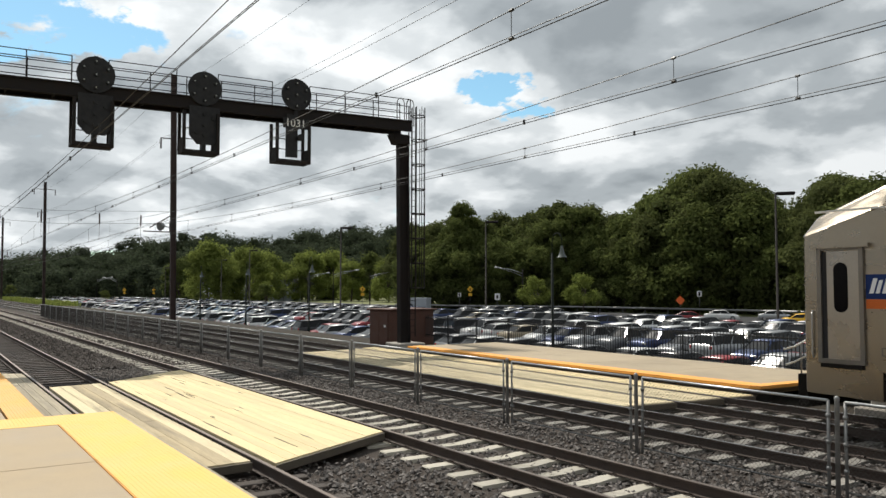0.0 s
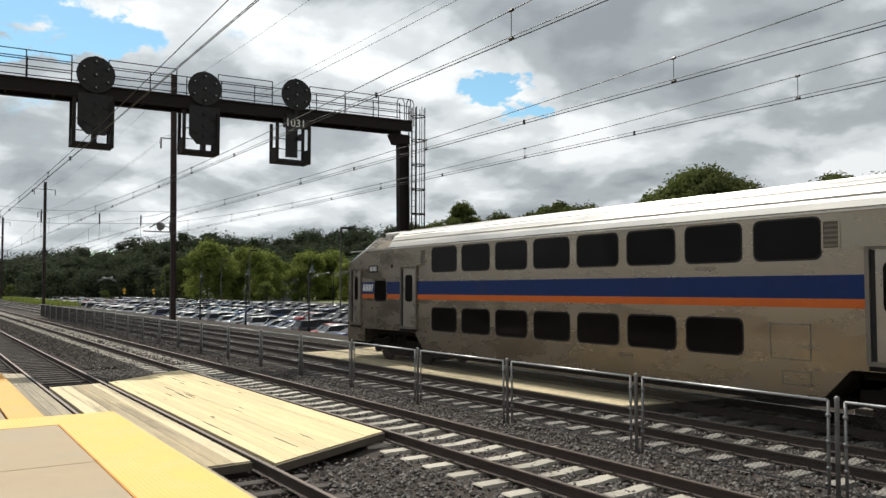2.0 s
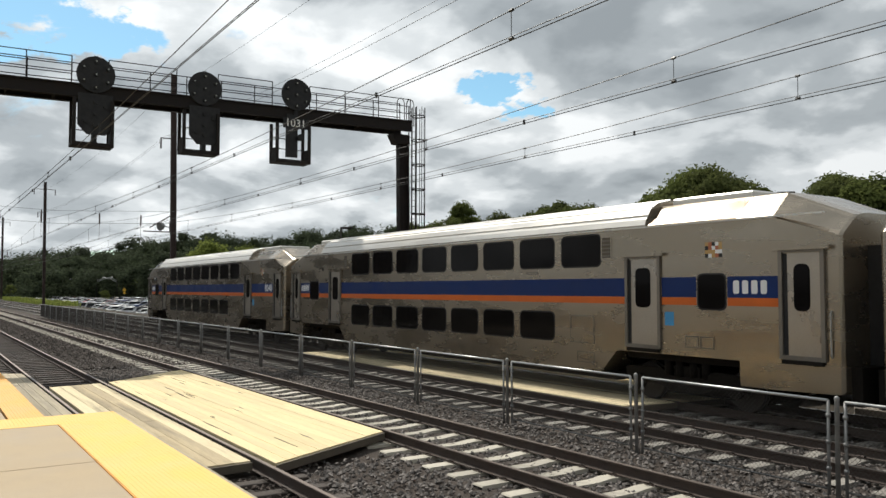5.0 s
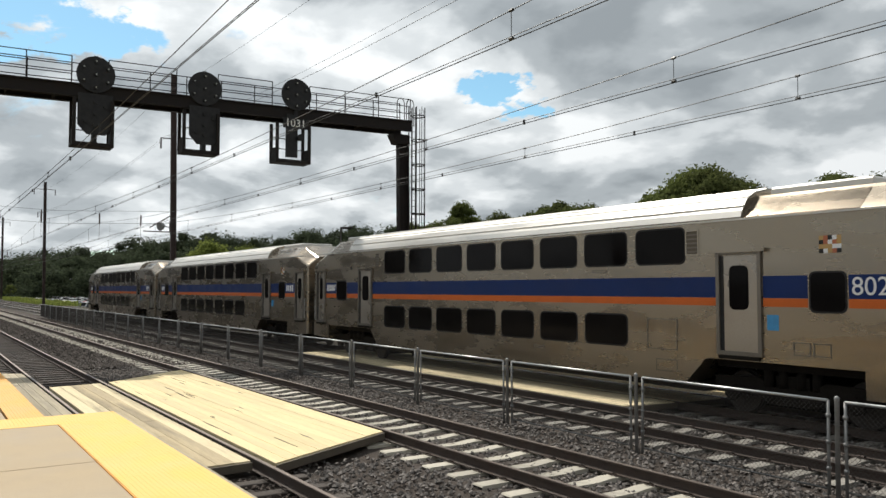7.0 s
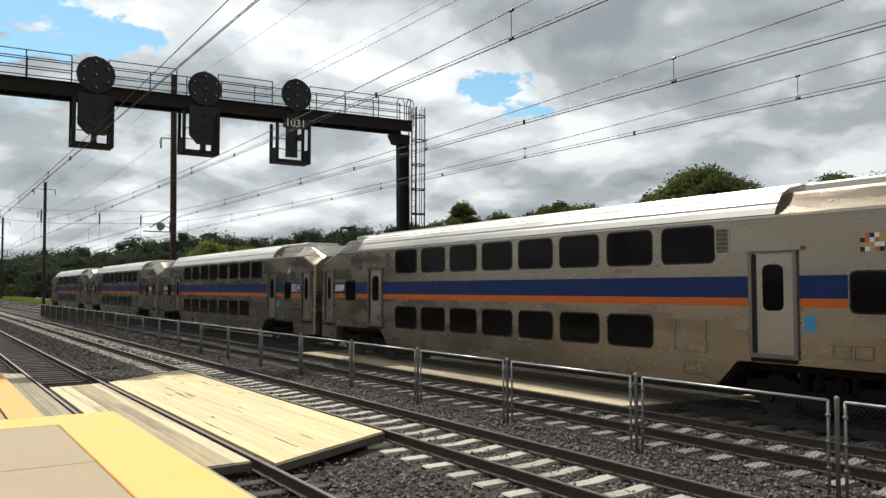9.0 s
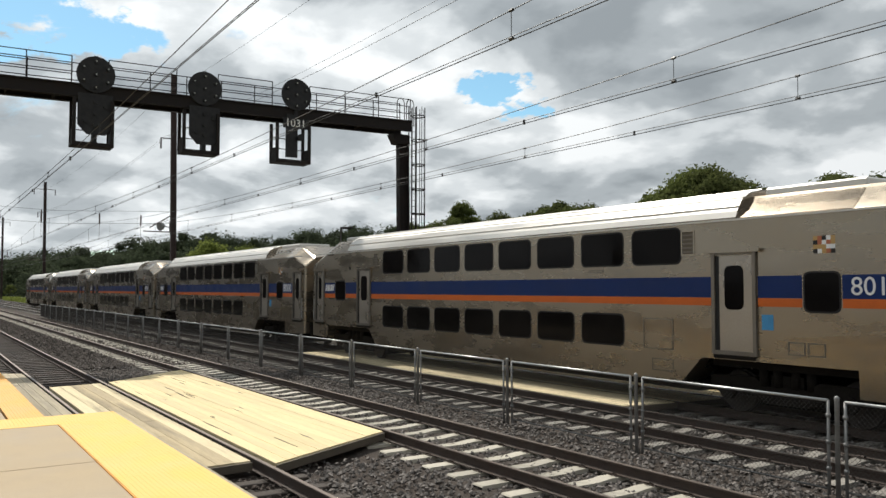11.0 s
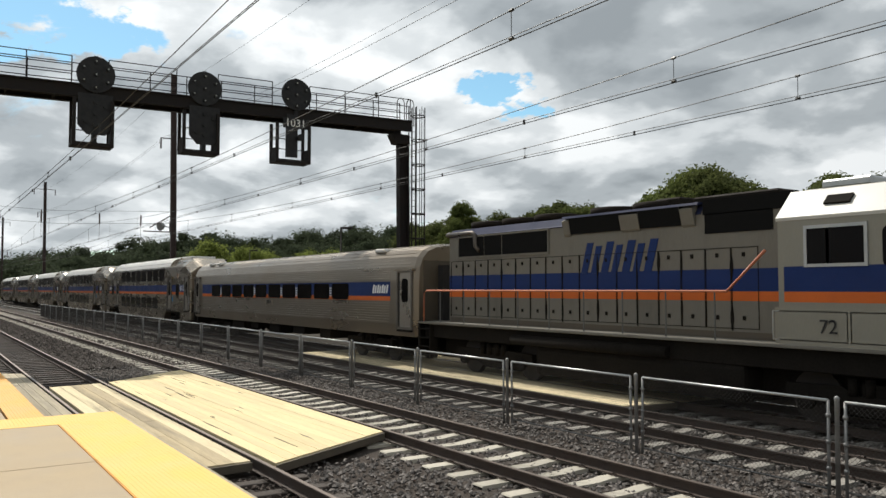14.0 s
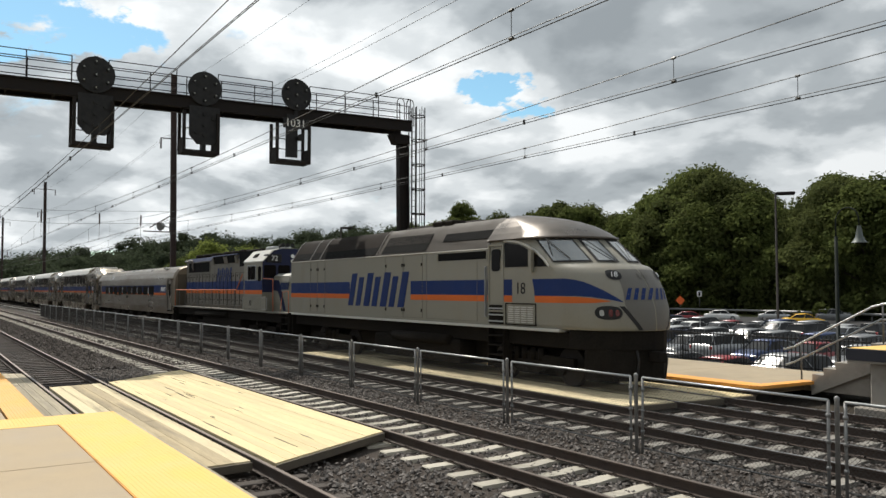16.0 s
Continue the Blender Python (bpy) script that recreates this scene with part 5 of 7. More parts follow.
def hood_loco(u0):
    """Older road switcher: long hood, cab, low nose; 19.1 m over the end platforms."""
    root = thing("hood_locomotive", "grey hood diesel locomotive with blue and orange stripes and side railings", "locomotive")
    L = 19.1
    part("deck", bbox(0.15, L - 0.15, -1.52, 1.52, 1.43, 1.5, 0.01), M["loco_old"], root, "pale walkway edge")
    part("frame", bbox(0.3, L - 0.3, -1.35, 1.35, 1.0, 1.428, 0.02), M["under"], root)
    hood = [(0.98, 1.5), (0.98, 3.7), (0.98, 4.19), (0.86, 4.40), (0.4, 4.47), (0, 4.49)]
    bm = bmesh.new()
    loft(bm, [(1.2, hood), (13.4, hood)])
    part("long_hood", bm, M["loco_old"], root)
    for s in (-1, 1):
        bm = bmesh.new()
        prism(bm, [(s * 0.985, 4.195), (s * 0.99, 4.21), (s * 0.865, 4.42), (s * 0.8, 4.43), (s * 0.8, 4.3)], 1.18, 11.1)
        part("roof_edge", bm, M["navy"], root, "dark navy roof edge")
        bm = bmesh.new()
        tube(bm, [(1.2, s * 0.99, 4.20), (11.1, s * 0.99, 4.20)], 0.025, 5)
        part("gutter", bm, M["navy"], root)
    bm = bmesh.new()
    prism(bm, [(-0.86, 4.405), (-0.4, 4.482), (0, 4.504), (0.4, 4.482), (0.86, 4.405), (0.4, 4.38), (-0.4, 4.38)], 1.19, 13.35)
    part("hood_roof", bm, M["loco_dirty"], root, "sooty hood roof")
    for a, b in ((1.76, 3.05), (3.1, 3.92), (3.98, 6.0)):
        plate("radiator_grille", a, b, 3.56, 4.17, -0.98, 0.02, M["grille"], root)
    outline("grille_frame", 1.70, 6.06, 3.50, 4.19, 0.05, -0.98, 0.035, M["loco_old"], root)
    # flared intake over the middle of the hood, dark below the pale corner plates
    for s in (-1, 1):
        bm = bmesh.new()
        prism(bm, [(s * 0.97, 3.97), (s * 1.02, 3.97), (s * 1.10, 4.38), (s * 0.9, 4.42)], 6.95, 10.6)
        part("intake_screen", bm, M["grille"], root)
        for a, b in ((6.7, 6.95), (8.75, 9.35), (10.6, 10.95)):
            bm = bmesh.new()
            prism(bm, [(s * 0.97, 3.9), (s * 1.03, 3.97), (s * 1.115, 4.32), (s * 0.9, 4.40)], a, b)
            part("intake_plate", bm, M["loco_old"], root)
        bm = bmesh.new()
        prism(bm, [(s * 0.9, 4.385), (s * 1.115, 4.385), (s * 1.09, 4.44), (s * 0.8, 4.47)], 6.7, 11.1)
        part("intake_edge", bm, M["navy"], root, "dark navy roof edge")
    plate("radiator_grille", 11.2, 12.86, 3.74, 4.17, -0.98, 0.02, M["grille"], root)
    for s in (-1, 1):
        bm = bmesh.new()
        prism(bm, [(s * 1.0, 4.15), (s * 1.0, 4.48), (s * 0.8, 4.5), (s * 0.8, 4.15)], 11.15, 13.28)
        part("upper_grille", bm, M["grille"], root)
    plate("blue_band", 1.21, 13.4, 2.50, 2.97, -0.98, 0.004, M["blue"], root, label="blue stripe")
    plate("orange_band", 1.21, 13.4, 2.30, 2.496, -0.98, 0.004, M["orange"], root, label="orange stripe")
    for k in range(17):
        x = 1.3 + k * 0.66
        outline("hood_door", x, x + 0.645, 1.72, 3.42, 0.013, -0.98, 0.012, M["under"], root)
        for z in (1.9, 3.22):
            plate("door_catch", x + 0.26, x + 0.33, z, z + 0.09, -0.98, 0.018, M["under"], root)
        for z in (1.98, 3.03):
            if (k * 7 + int(z)) % 4 == 0:
                continue
            w = 0.016 + 0.011 * ((k * 5) % 3)
            z += 0.05 * ((k * 3) % 4) - 0.08
            for s in (-1, 1):
                bm = bmesh.new()
                prism(bm, [(x - 0.012, z - 0.22), (x + 0.012, z - 0.22), (x + w, z), (x + w, z + 0.12), (x + 0.012, z + 0.3), (x - 0.012, z + 0.3), (x - w, z + 0.12), (x - w, z)], s * 0.97, s * 0.998, "y")
                part("door_hinge", bm, M["under"], root, "oil-stained hinge")
    plate("kick_strip", 1.25, 13.0, 1.52, 1.66, -0.98, 0.006, M["end_brown"], root)
    word_shape("operator_mark", 7.3, 9.9, 2.95, 3.72, -0.985, M["blue"], root, "blue operator mark as slanted bars")
    word_shape("operator_mark", 4.3, 6.9, 2.95, 3.72, 0.985, M["blue"], root, "blue operator mark as slanted bars")
    for a, b, w, z in ((9.2, 10.0, 0.35, 4.62), (10.4, 12.6, 0.4, 4.55)):
        part("roof_box", bbox(a, b, -w, w, 4.46, z + 0.1, 0.04), M["loco_dirty"], root)
    for x in (2.2, 3.8, 5.3, 7.6, 9.1):
        bm = bmesh.new()
        tube(bm, [(x, 0, 4.46), (x, 0, 4.64), (x, 0, 4.66)], [0.68, 0.68, 0.6], 20)
        part("roof_fan", bm, M["loco_dirty"], root, "round dark roof fan")
    bm = bmesh.new()
    tube(bm, [(1.0, -0.85, 4.32), (1.1, -1.0, 4.27), (2.55, -1.05, 4.27), (2.68, -1.05, 4.2), (2.7, -1.03, 3.85), (2.85, -1.0, 3.7)], 0.07, 8)
    part("rear_pipe", bm, M["loco_roof"], root, "dull metal pipe at the hood end")
    # cab
    cab = [(1.5, 1.5), (1.5, 3.55), (1.5, 3.86), (1.0, 4.4), (0.5, 4.52), (0, 4.54)]
    bm = bmesh.new()
    loft(bm, [(13.3, cab), (15.85, cab)])
    part("cab", bm, M["loco_grey"], root)
    for s in (-1, 1):
        bm = bmesh.new()
        prism(bm, [(s * 1.51, 3.84), (s * 1.52, 3.9), (s * 1.0, 4.44), (s * 0.94, 4.42)], 13.27, 15.95)
        part("cab_roof_panel", bm, M["loco_white"], root, "white sloping cab roof")
        bm = bmesh.new()
        prism(bm, [(s * 1.36, 4.13), (s * 1.20, 4.29), (s * 1.16, 4.25), (s * 1.32, 4.08)], 14.15, 14.65)
        part("roof_hatch", bm, M["under"], root, "small dark roof vent")
        plate("door_post", 14.28, 14.33, 3.0, 3.68, SIDE, 0.02, M["galv"], root, both=False)
    plate("blue_band", 13.42, 15.85, 2.50, 2.97, SIDE, 0.004, M["blue"], root, label="blue stripe")
    plate("orange_band", 13.42, 15.85, 2.30, 2.496, SIDE, 0.004, M["orange"], root, label="orange stripe")
    outline("window_frame", 13.85, 15.05, 2.95, 3.72, 0.06, SIDE, 0.03, M["galv"], root)
    plate("cab_window", 13.9, 15.0, 3.0, 3.68, SIDE, 0.012, M["glass_dark"], root)
    plate("cab_window", 15.3, 15.72, 2.92, 3.64, SIDE, 0.012, M["glass_dark"], root, 0.12)
    # cab front with number boards and lights
    bm = bmesh.new()
    for y in (-1.12, -0.4, 0.4, 1.12):
        prism(bm, [(p[0] + y, p[1]) for p in rrect(-0.3, 0.3, 3.1, 3.7, 0.08)], 15.84, 15.88)
    part("cab_front_window", bm, M["glass_dark"], root)
    bm = bmesh.new()
    prism(bm, [(-1.49, 2.4), (1.49, 2.4), (1.49, 3.86), (1.0, 4.39), (0.5, 4.51), (-0.5, 4.51), (-1.0, 4.39), (-1.49, 3.86)], 15.851, 15.862)
    part("cab_front_panel", bm, M["navy"], root, "dark blue cab front")
    part("number_board", bbox(15.5, 15.95, -1.3, -0.55, 3.82, 4.22, 0.03), M["black"], root)
    part("number_board", bbox(15.5, 15.95, 0.55, 1.3, 3.82, 4.22, 0.03), M["black"], root)
    text_mesh("board_number", "72", 0.34, M["white_mark"], root, Matrix.Translation((15.956, -0.92, 4.02)) @ pose(0, 0, 0, 90, 0, 90), "white number")
    text_mesh("board_number", "72", 0.3, M["white_mark"], root, Matrix.Translation((15.72, -1.306, 4.02)) @ pose(0, 0, 0, 90, 0, 0), "white number")
    bm = bmesh.new()
    for z in (3.9, 4.14):
        disc(bm, (15.92, 0, z), 0.09, 0.1, "x", 14)
    part("headlight", bm, M["clear_glass"], root)
    bm = bmesh.new()
    for k in range(3):
        tube(bm, [(15.0 + k * 0.18, -0.3 + 0.25 * k, 4.52), (15.0 + k * 0.18, -0.3 + 0.25 * k, 4.66), (15.45, -0.3 + 0.25 * k, 4.7)], [0.04, 0.06, 0.11], 8)
    part("air_horn", bm, M["black"], root, "black air horns")
    part("air_conditioner", bbox(13.6, 14.6, -0.5, 0.5, 4.5, 4.68, 0.04), M["galv"], root)
    # nose
    nose = [(0.95, 1.5), (0.95, 2.9), (0.9, 3.15), (0.7, 3.24), (0.3, 3.27), (0, 3.28)]
    bm = bmesh.new()
    loft(bm, [(15.86, nose), (17.75, nose), (17.95, [(0.85, 1.5), (0.85, 2.85), (0.8, 3.05), (0.6, 3.12), (0.3, 3.15), (0, 3.15)])])
    part("nose", bm, M["loco_grey"], root)
    for s in (-1, 1):
        bm = bmesh.new()
        prism(bm, [(15.87, 2.97), (16.6, 2.97), (17.3, 1.9), (17.5, 1.52), (17.2, 1.52), (16.5, 2.45), (15.87, 2.5)], s * 0.945, s * 0.956, "y")
        part("nose_flash", bm, M["navy"], root, "blue stripe sweeping down")
    bm = bmesh.new()
    prism(bm, [(-0.9, 3.16), (-0.7, 3.25), (-0.3, 3.28), (0.3, 3.28), (0.7, 3.25), (0.9, 3.16), (0.7, 3.27), (0.3, 3.3), (-0.3, 3.3), (-0.7, 3.27)], 15.9, 17.72)
    part("nose_top", bm, M["loco_white"], root, "white nose top")
    word_shape("operator_mark", 16.75, 17.85, 2.52, 2.86, -0.957, M["blue"], root, "blue operator mark as slanted bars")
    # battery box, steps, railings, tanks
    plate("battery_box", 13.2, 16.3, 1.51, 2.2, SIDE + 0.02, 0.01, M["loco_grey"], root, 0.02)
    for a in (13.15, 14.7, 15.6):
        outline("box_door", a, a + (1.5 if a < 14 else 0.85), 1.58, 2.14, 0.02, SIDE + 0.01, 0.01, M["galv"], root)
    text_mesh("unit_number", "72", 0.36, M["black"], root, Matrix.Translation((14.3, -1.53, 1.85)) @ pose(0, 0, 0, 90, 0, 0), "black unit number")
    for s in (-1, 1):
        bm = bmesh.new()
        tube(bm, [(0.4, s * 1.45, 1.5), (0.4, s * 1.45, 2.42), (0.6, s * 1.47, 2.5), (12.1, s * 1.47, 2.5), (13.0, s * 1.47, 3.3)], 0.03, 6)
        part("handrail", bm, M["pipe_orange"], root, "faded orange handrail")
        for x in (1.4, 2.7, 4.0, 5.3, 6.6, 7.9, 9.2, 10.5, 11.8):
            bm = bmesh.new()
            tube(bm, [(x, s * 1.47, 1.5), (x, s * 1.47, 2.5)], 0.018, 5)
            part("stanchion", bm, M["galv_dull"], root)
        bm = bmesh.new()
        tube(bm, [(15.9, s * 1.45, 3.05), (17.1, s * 1.45, 3.0), (17.15, s * 1.45, 1.5)], 0.022, 6)
        part("end_handrail", bm, M["pipe_orange"], root, "faded orange handrail")
        bm = bmesh.new()
        tube(bm, [(18.0, s * 1.45, 1.4), (18.3, s * 1.45, 2.4), (18.85, s * 1.4, 2.45), (18.9, s * 1.4, 1.5)], 0.022, 6)
        part("end_handrail", bm, M["pipe_orange"], root, "faded orange handrail")
        for x in (0.1, 18.3):
            bm = bmesh.new()
            for k in range(4):
                box(bm, x, x + 0.7, min(s * 1.2, s * 1.52), max(s * 1.2, s * 1.52), 0.4 + k * 0.28, 0.44 + k * 0.28)
            box(bm, x + (0.7 if x < 1 else -0.04), x + (0.74 if x < 1 else 0.0), min(s * 1.2, s * 1.5), max(s * 1.2, s * 1.5), 0.35, 1.4)
            part("entry_step", bm, M["under"], root)
    part("fuel_tank", bbox(5.9, 12.4, -1.35, 1.35, 0.25, 1.02, 0.12, 2), M["under"], root)
    bm = bmesh.new()
    for s in (-1, 1):
        tube(bm, [(5.0, s * 1.4, 1.15), (10.5, s * 1.4, 1.15)], 0.14, 10)
    part("air_reservoir", bm, M["under"], root)
    part("end_plate", bbox(18.95, 19.08, -1.45, 1.45, 0.3, 1.5, 0.02), M["under"], root)
    # added dark block, fills the open gap under the frame with shade
    part("cable_trunk", bbox(0.6, 18.6, -0.75, 0.75, 0.45, 1.0, 0.03), M["under"], root)
    part("end_plate", bbox(0.02, 0.15, -1.45, 1.45, 0.5, 1.5, 0.02), M["under"], root)
    for x in (-0.35, 19.08):
        part("coupler", bbox(x, x + 0.35, -0.14, 0.14, 0.75, 1.02, 0.03), M["under"], root)
    bogie(root, 3.7, 2.75, 0.51)
    bogie(root, 15.0, 2.75, 0.51)
    VEHICLES.append((root, u0))


hood_loco(153.33)


def cowl_loco(u0):
    """Modern passenger diesel with a full-width body and a raked nose; 20.4 m long."""
    root = thing("passenger_locomotive", "grey streamlined diesel locomotive with blue and orange stripes", "locomotive")
    low = 1.52

    def sec(w, zs, zu, zt, wu, wt, wb=None):
        return [((wb or w), low), (w, 2.2), (w, 2.85), (w, zs), (wu, zu), (wt, zt - 0.05), (wt * 0.5, zt - 0.01), (0, zt)]

    stations = [(0.0, sec(1.5, 3.72, 4.45, 4.66, 1.05, 0.85)), (14.62, sec(1.5, 3.72, 4.45, 4.68, 1.05, 0.85))]
    bm = bmesh.new()
    loft(bm, stations, smooth=False)
    part("body", bm, M["loco_grey"], root)

    def at(x, k, s, off):
        for (xa, ha), (xb, hb) in zip(stations, stations[1:]):
            if xa <= x <= xb:
                t = (x - xa) / (xb - xa)
                i = int(min(k, 6.999))
                q = k - i
                ya, za = ha[i][0] * (1 - q) + ha[i + 1][0] * q, ha[i][1] * (1 - q) + ha[i + 1][1] * q
                yb, zb = hb[i][0] * (1 - q) + hb[i + 1][0] * q, hb[i][1] * (1 - q) + hb[i + 1][1] * q
                y, z = ya * (1 - t) + yb * t, za * (1 - t) + zb * t
                return Vector((x, s * (y + off * (0.8 if k < 4.5 else 0.3)), z + off * (0.0 if k < 3 else 0.8)))

    def skin(name, xs, lo, hi, material, label="", off=0.008, nk=3):
        """A painted or glazed panel that follows the body between two height fractions, given at each x."""
        for s in (-1, 1):
            bm = bmesh.new()
            rows = [[bm.verts.new(at(x, a + (b - a) * q / nk, s, off)) for q in range(nk + 1)] for x, a, b in zip(xs, lo, hi)]
            for r1, r2 in zip(rows, rows[1:]):
                for q in range(nk):
                    bm.faces.new((r1[q], r1[q + 1], r2[q + 1], r2[q])).smooth = True
            part(name, bm, material, root, label)

    # sooty sloping roof sides with grilles
    skin("roof_side", [0.05, 4, 7.85], [3.0] * 3, [7.0] * 3, M["loco_dirty"], "sooty roof", off=0.012, nk=8)
    skin("roof_side", [7.86, 11, 14.6], [3.0] * 3, [7.0] * 3, M["roof_brown"], "dull brown-grey roof", off=0.012, nk=8)
    for a, b in ((0.3, 1.95), (2.12, 2.9), (3.08, 7.7)):
        skin("roof_grille", [a, (a + b) / 2, b], [3.06] * 3, [3.42] * 3, M["grille"], "dark sloping grille", off=0.026)
    skin("roof_grille", [8.14, 9.6, 11.1], [3.06] * 3, [3.85] * 3, M["grille"], "dark ribbed sloping grille", off=0.026)
    for k in range(30):
        a = 8.18 + k * 0.098
        skin("grille_rib", [a, a + 0.03], [3.42] * 2, [3.83] * 2, M["roof_brown"], off=0.036, nk=1)
    for a in (0.1, 2.0, 2.94, 7.78):
        skin("roof_seam", [a, a + 0.07], [3.0] * 2, [5.0] * 2, M["loco_roof"], off=0.035, nk=4)
    for s in (-1, 1):
        bm = bmesh.new()
        tube(bm, [(0.05, s * 1.5, 3.70), (14.55, s * 1.5, 3.70)], 0.028, 5)
        part("roof_gutter", bm, M["loco_grey"], root)
    plate("intake_grille", 11.9, 14.45, 3.42, 3.66, SIDE, 0.012, M["grille"], root)
    outline("intake_frame", 11.8, 14.52, 3.36, 3.70, 0.05, SIDE, 0.02, M["loco_grey"], root)
    skin("roof_louvre", [11.9, 13, 14.4], [3.4] * 3, [3.75] * 3, M["grille"], off=0.03)
    # cab and nose: half width, where the side begins to turn, and the foremost point, at each height
    plan = [(1.52, 1.47, 17.7, 19.46), (1.62, 1.5, 17.68, 19.48), (2.07, 1.5, 17.65, 19.44), (2.5, 1.5, 17.6, 19.28), (2.9, 1.5, 17.5, 19.0), (3.06, 1.5, 17.35, 18.84), (3.14, 1.5, 17.2, 18.72), (3.2, 1.5, 17.1, 18.45), (3.24, 1.5, 17.05, 18.4), (3.92, 1.46, 16.15, 17.5)]

    def front(q, z, s, off=0.0):
        """A point of the cab's skin: q below 0 is metres back along the side, 0 to 1 runs round to the centre line."""
        def bare(q, z):
            w, xs, xf = [lerp([(row[0], row[k]) for row in plan], z) for k in (1, 2, 3)]
            if q <= 0:
                return Vector((xs + q, w, z))
            a = radians(90 * min(q, 1.0))
            return Vector((xs + (xf - xs) * math.sin(a) ** (2 / 1.7), w * max(0.0, math.cos(a)) ** (2 / 2.3), z))
        p = bare(q, z)
        if off:
            n = (bare(min(q + 0.01, 0.999), z) - bare(q - 0.01, z)).cross(bare(q, z + 0.01) - bare(q, z - 0.01)).normalized()
            p += n * (off if n.x + n.y > 0 else -off)
        return Vector((p.x, s * p.y, p.z))

    def shell(bm, rings):
        vs = [[bm.verts.new(p) for p in ring] for ring in rings]
        n = len(vs[0])
        for r1, r2 in zip(vs, vs[1:]):
            for k in range(n):
                bm.faces.new((r1[k], r1[(k + 1) % n], r2[(k + 1) % n], r2[k])).smooth = 0 < k < n - 1
        bm.faces.new(vs[0][::-1])
        bm.faces.new(vs[-1])

    def ring_at(z):
        w, xs, xf = [lerp([(row[0], row[k]) for row in plan], z) for k in (1, 2, 3)]
        qs = [k / 14 for k in range(15)]
        near = [Vector((14.63, -w, z))] + [front(q, z, -1) for q in qs]
        return near + [Vector((p.x, -p.y, p.z)) for p in reversed(near[:-1])]

    bm = bmesh.new()
    shell(bm, [ring_at(row[0]) for row in plan])
    part("cab", bm, M["loco_grey"], root, "grey cab with a raked rounded nose")

    def dome_ring(z, xf, xs, w):
        near = [Vector((14.5, -w, z))] + [Vector((xs + (xf - xs) * math.sin(radians(6 * k)) ** 1.15, -w * max(0.0, math.cos(radians(6 * k))) ** 0.87, z)) for k in range(16)]
        return near + [Vector((p.x, -p.y, p.z)) for p in reversed(near[:-1])]

    bm = bmesh.new()
    shell(bm, [dome_ring(*r) for r in ((3.885, 17.6, 16.15, 1.5), (3.93, 17.64, 16.15, 1.53), (3.96, 17.58, 16.1, 1.49), (4.12, 17.32, 15.95, 1.37), (4.3, 16.9, 15.7, 1.22), (4.46, 16.35, 15.35, 1.06), (4.6, 15.65, 15.0, 0.88), (4.68, 15.1, 14.8, 0.68), (4.72, 14.8, 14.65, 0.4))])
    part("cab_roof", bm, M["loco_roof"], root, "dull bronze-dark domed roof with a visor edge over the cab")
    bm = bmesh.new()
    tube(bm, [front(-1.5, 3.93, -1, 0.08)] + [front(k / 12, 3.93, -1, 0.08) for k in range(12)] + [front(k / 12, 3.93, 1, 0.08) for k in range(11, -1, -1)] + [front(-1.5, 3.93, 1, 0.08)], 0.03, 5)
    part("rain_gutter", bm, M["loco_roof"], root)

    def patch(name, fn, material, label="", off=0.014, nu=8, nv=4, sides=(-1, 1)):
        """A thin panel on the cab's skin; fn gives (q, z) for u and v from 0 to 1."""
        for s in sides:
            bm = bmesh.new()
            grid = [[bm.verts.new(front(*fn(i / nu, j / nv), s, off)) for j in range(nv + 1)] for i in range(nu + 1)]
            for r1, r2 in zip(grid, grid[1:]):
                for j in range(nv):
                    bm.faces.new((r1[j], r2[j], r2[j + 1], r1[j + 1])).smooth = True
            part(name, bm, material, root, label)

    def corners(a, b, c, d):
        """Bilinear (q, z) between lower rear, lower front, upper front and upper rear."""
        return lambda u, v: tuple((a[k] * (1 - u) + b[k] * u) * (1 - v) + (d[k] * (1 - u) + c[k] * u) * v for k in (0, 1))

    def rounded(q0, q1, z0, z1):
        """A squared-off oval."""
        def fn(u, v):
            a, b = 2 * u - 1, 2 * v - 1
            return (q0 + q1) / 2 + (q1 - q0) / 2 * a * math.sqrt(1 - 0.42 * b * b), (z0 + z1) / 2 + (z1 - z0) / 2 * b * math.sqrt(1 - 0.42 * a * a)
        return fn
    for a, b in ((10.6, 11.2), (11.3, 11.8)):
        part("exhaust_box", bbox(a, b, -0.9, -0.35, 4.55, 4.78, 0.04), M["loco_dirty"], root)
    part("exhaust_box", bbox(8.0, 12.6, -0.4, 0.4, 4.6, 4.76, 0.05), M["loco_dirty"], root)
    # stripes
    for a, b in ((0.02, 5.7), (10.2, 14.52), (15.28, 15.65)):
        plate("blue_band", a, b, 2.37, 2.815, SIDE, 0.005, M["blue"], root, label="blue stripe")
        plate("orange_band", a, b, 2.19, 2.366, SIDE, 0.005, M["orange"], root, label="orange stripe")
    top = [(-1.0, 2.815), (0.15, 2.815), (0.3, 2.77), (0.4, 2.68), (0.5, 2.55), (0.6, 2.39), (0.68, 2.24)]
    low_edge = [(-1.0, 2.37), (0.25, 2.37), (0.4, 2.345), (0.55, 2.29), (0.68, 2.22)]
    patch("blue_band", lambda u, v: (-1.0 + 1.68 * u, lerp(low_edge, -1.0 + 1.68 * u) * (1 - v) + lerp(top, -1.0 + 1.68 * u) * v), M["blue"], "blue stripe sweeping down to the nose", 0.006, 24)
    under = [(-1.0, 2.19), (0.2, 2.19), (0.4, 2.2), (0.56, 2.235)]
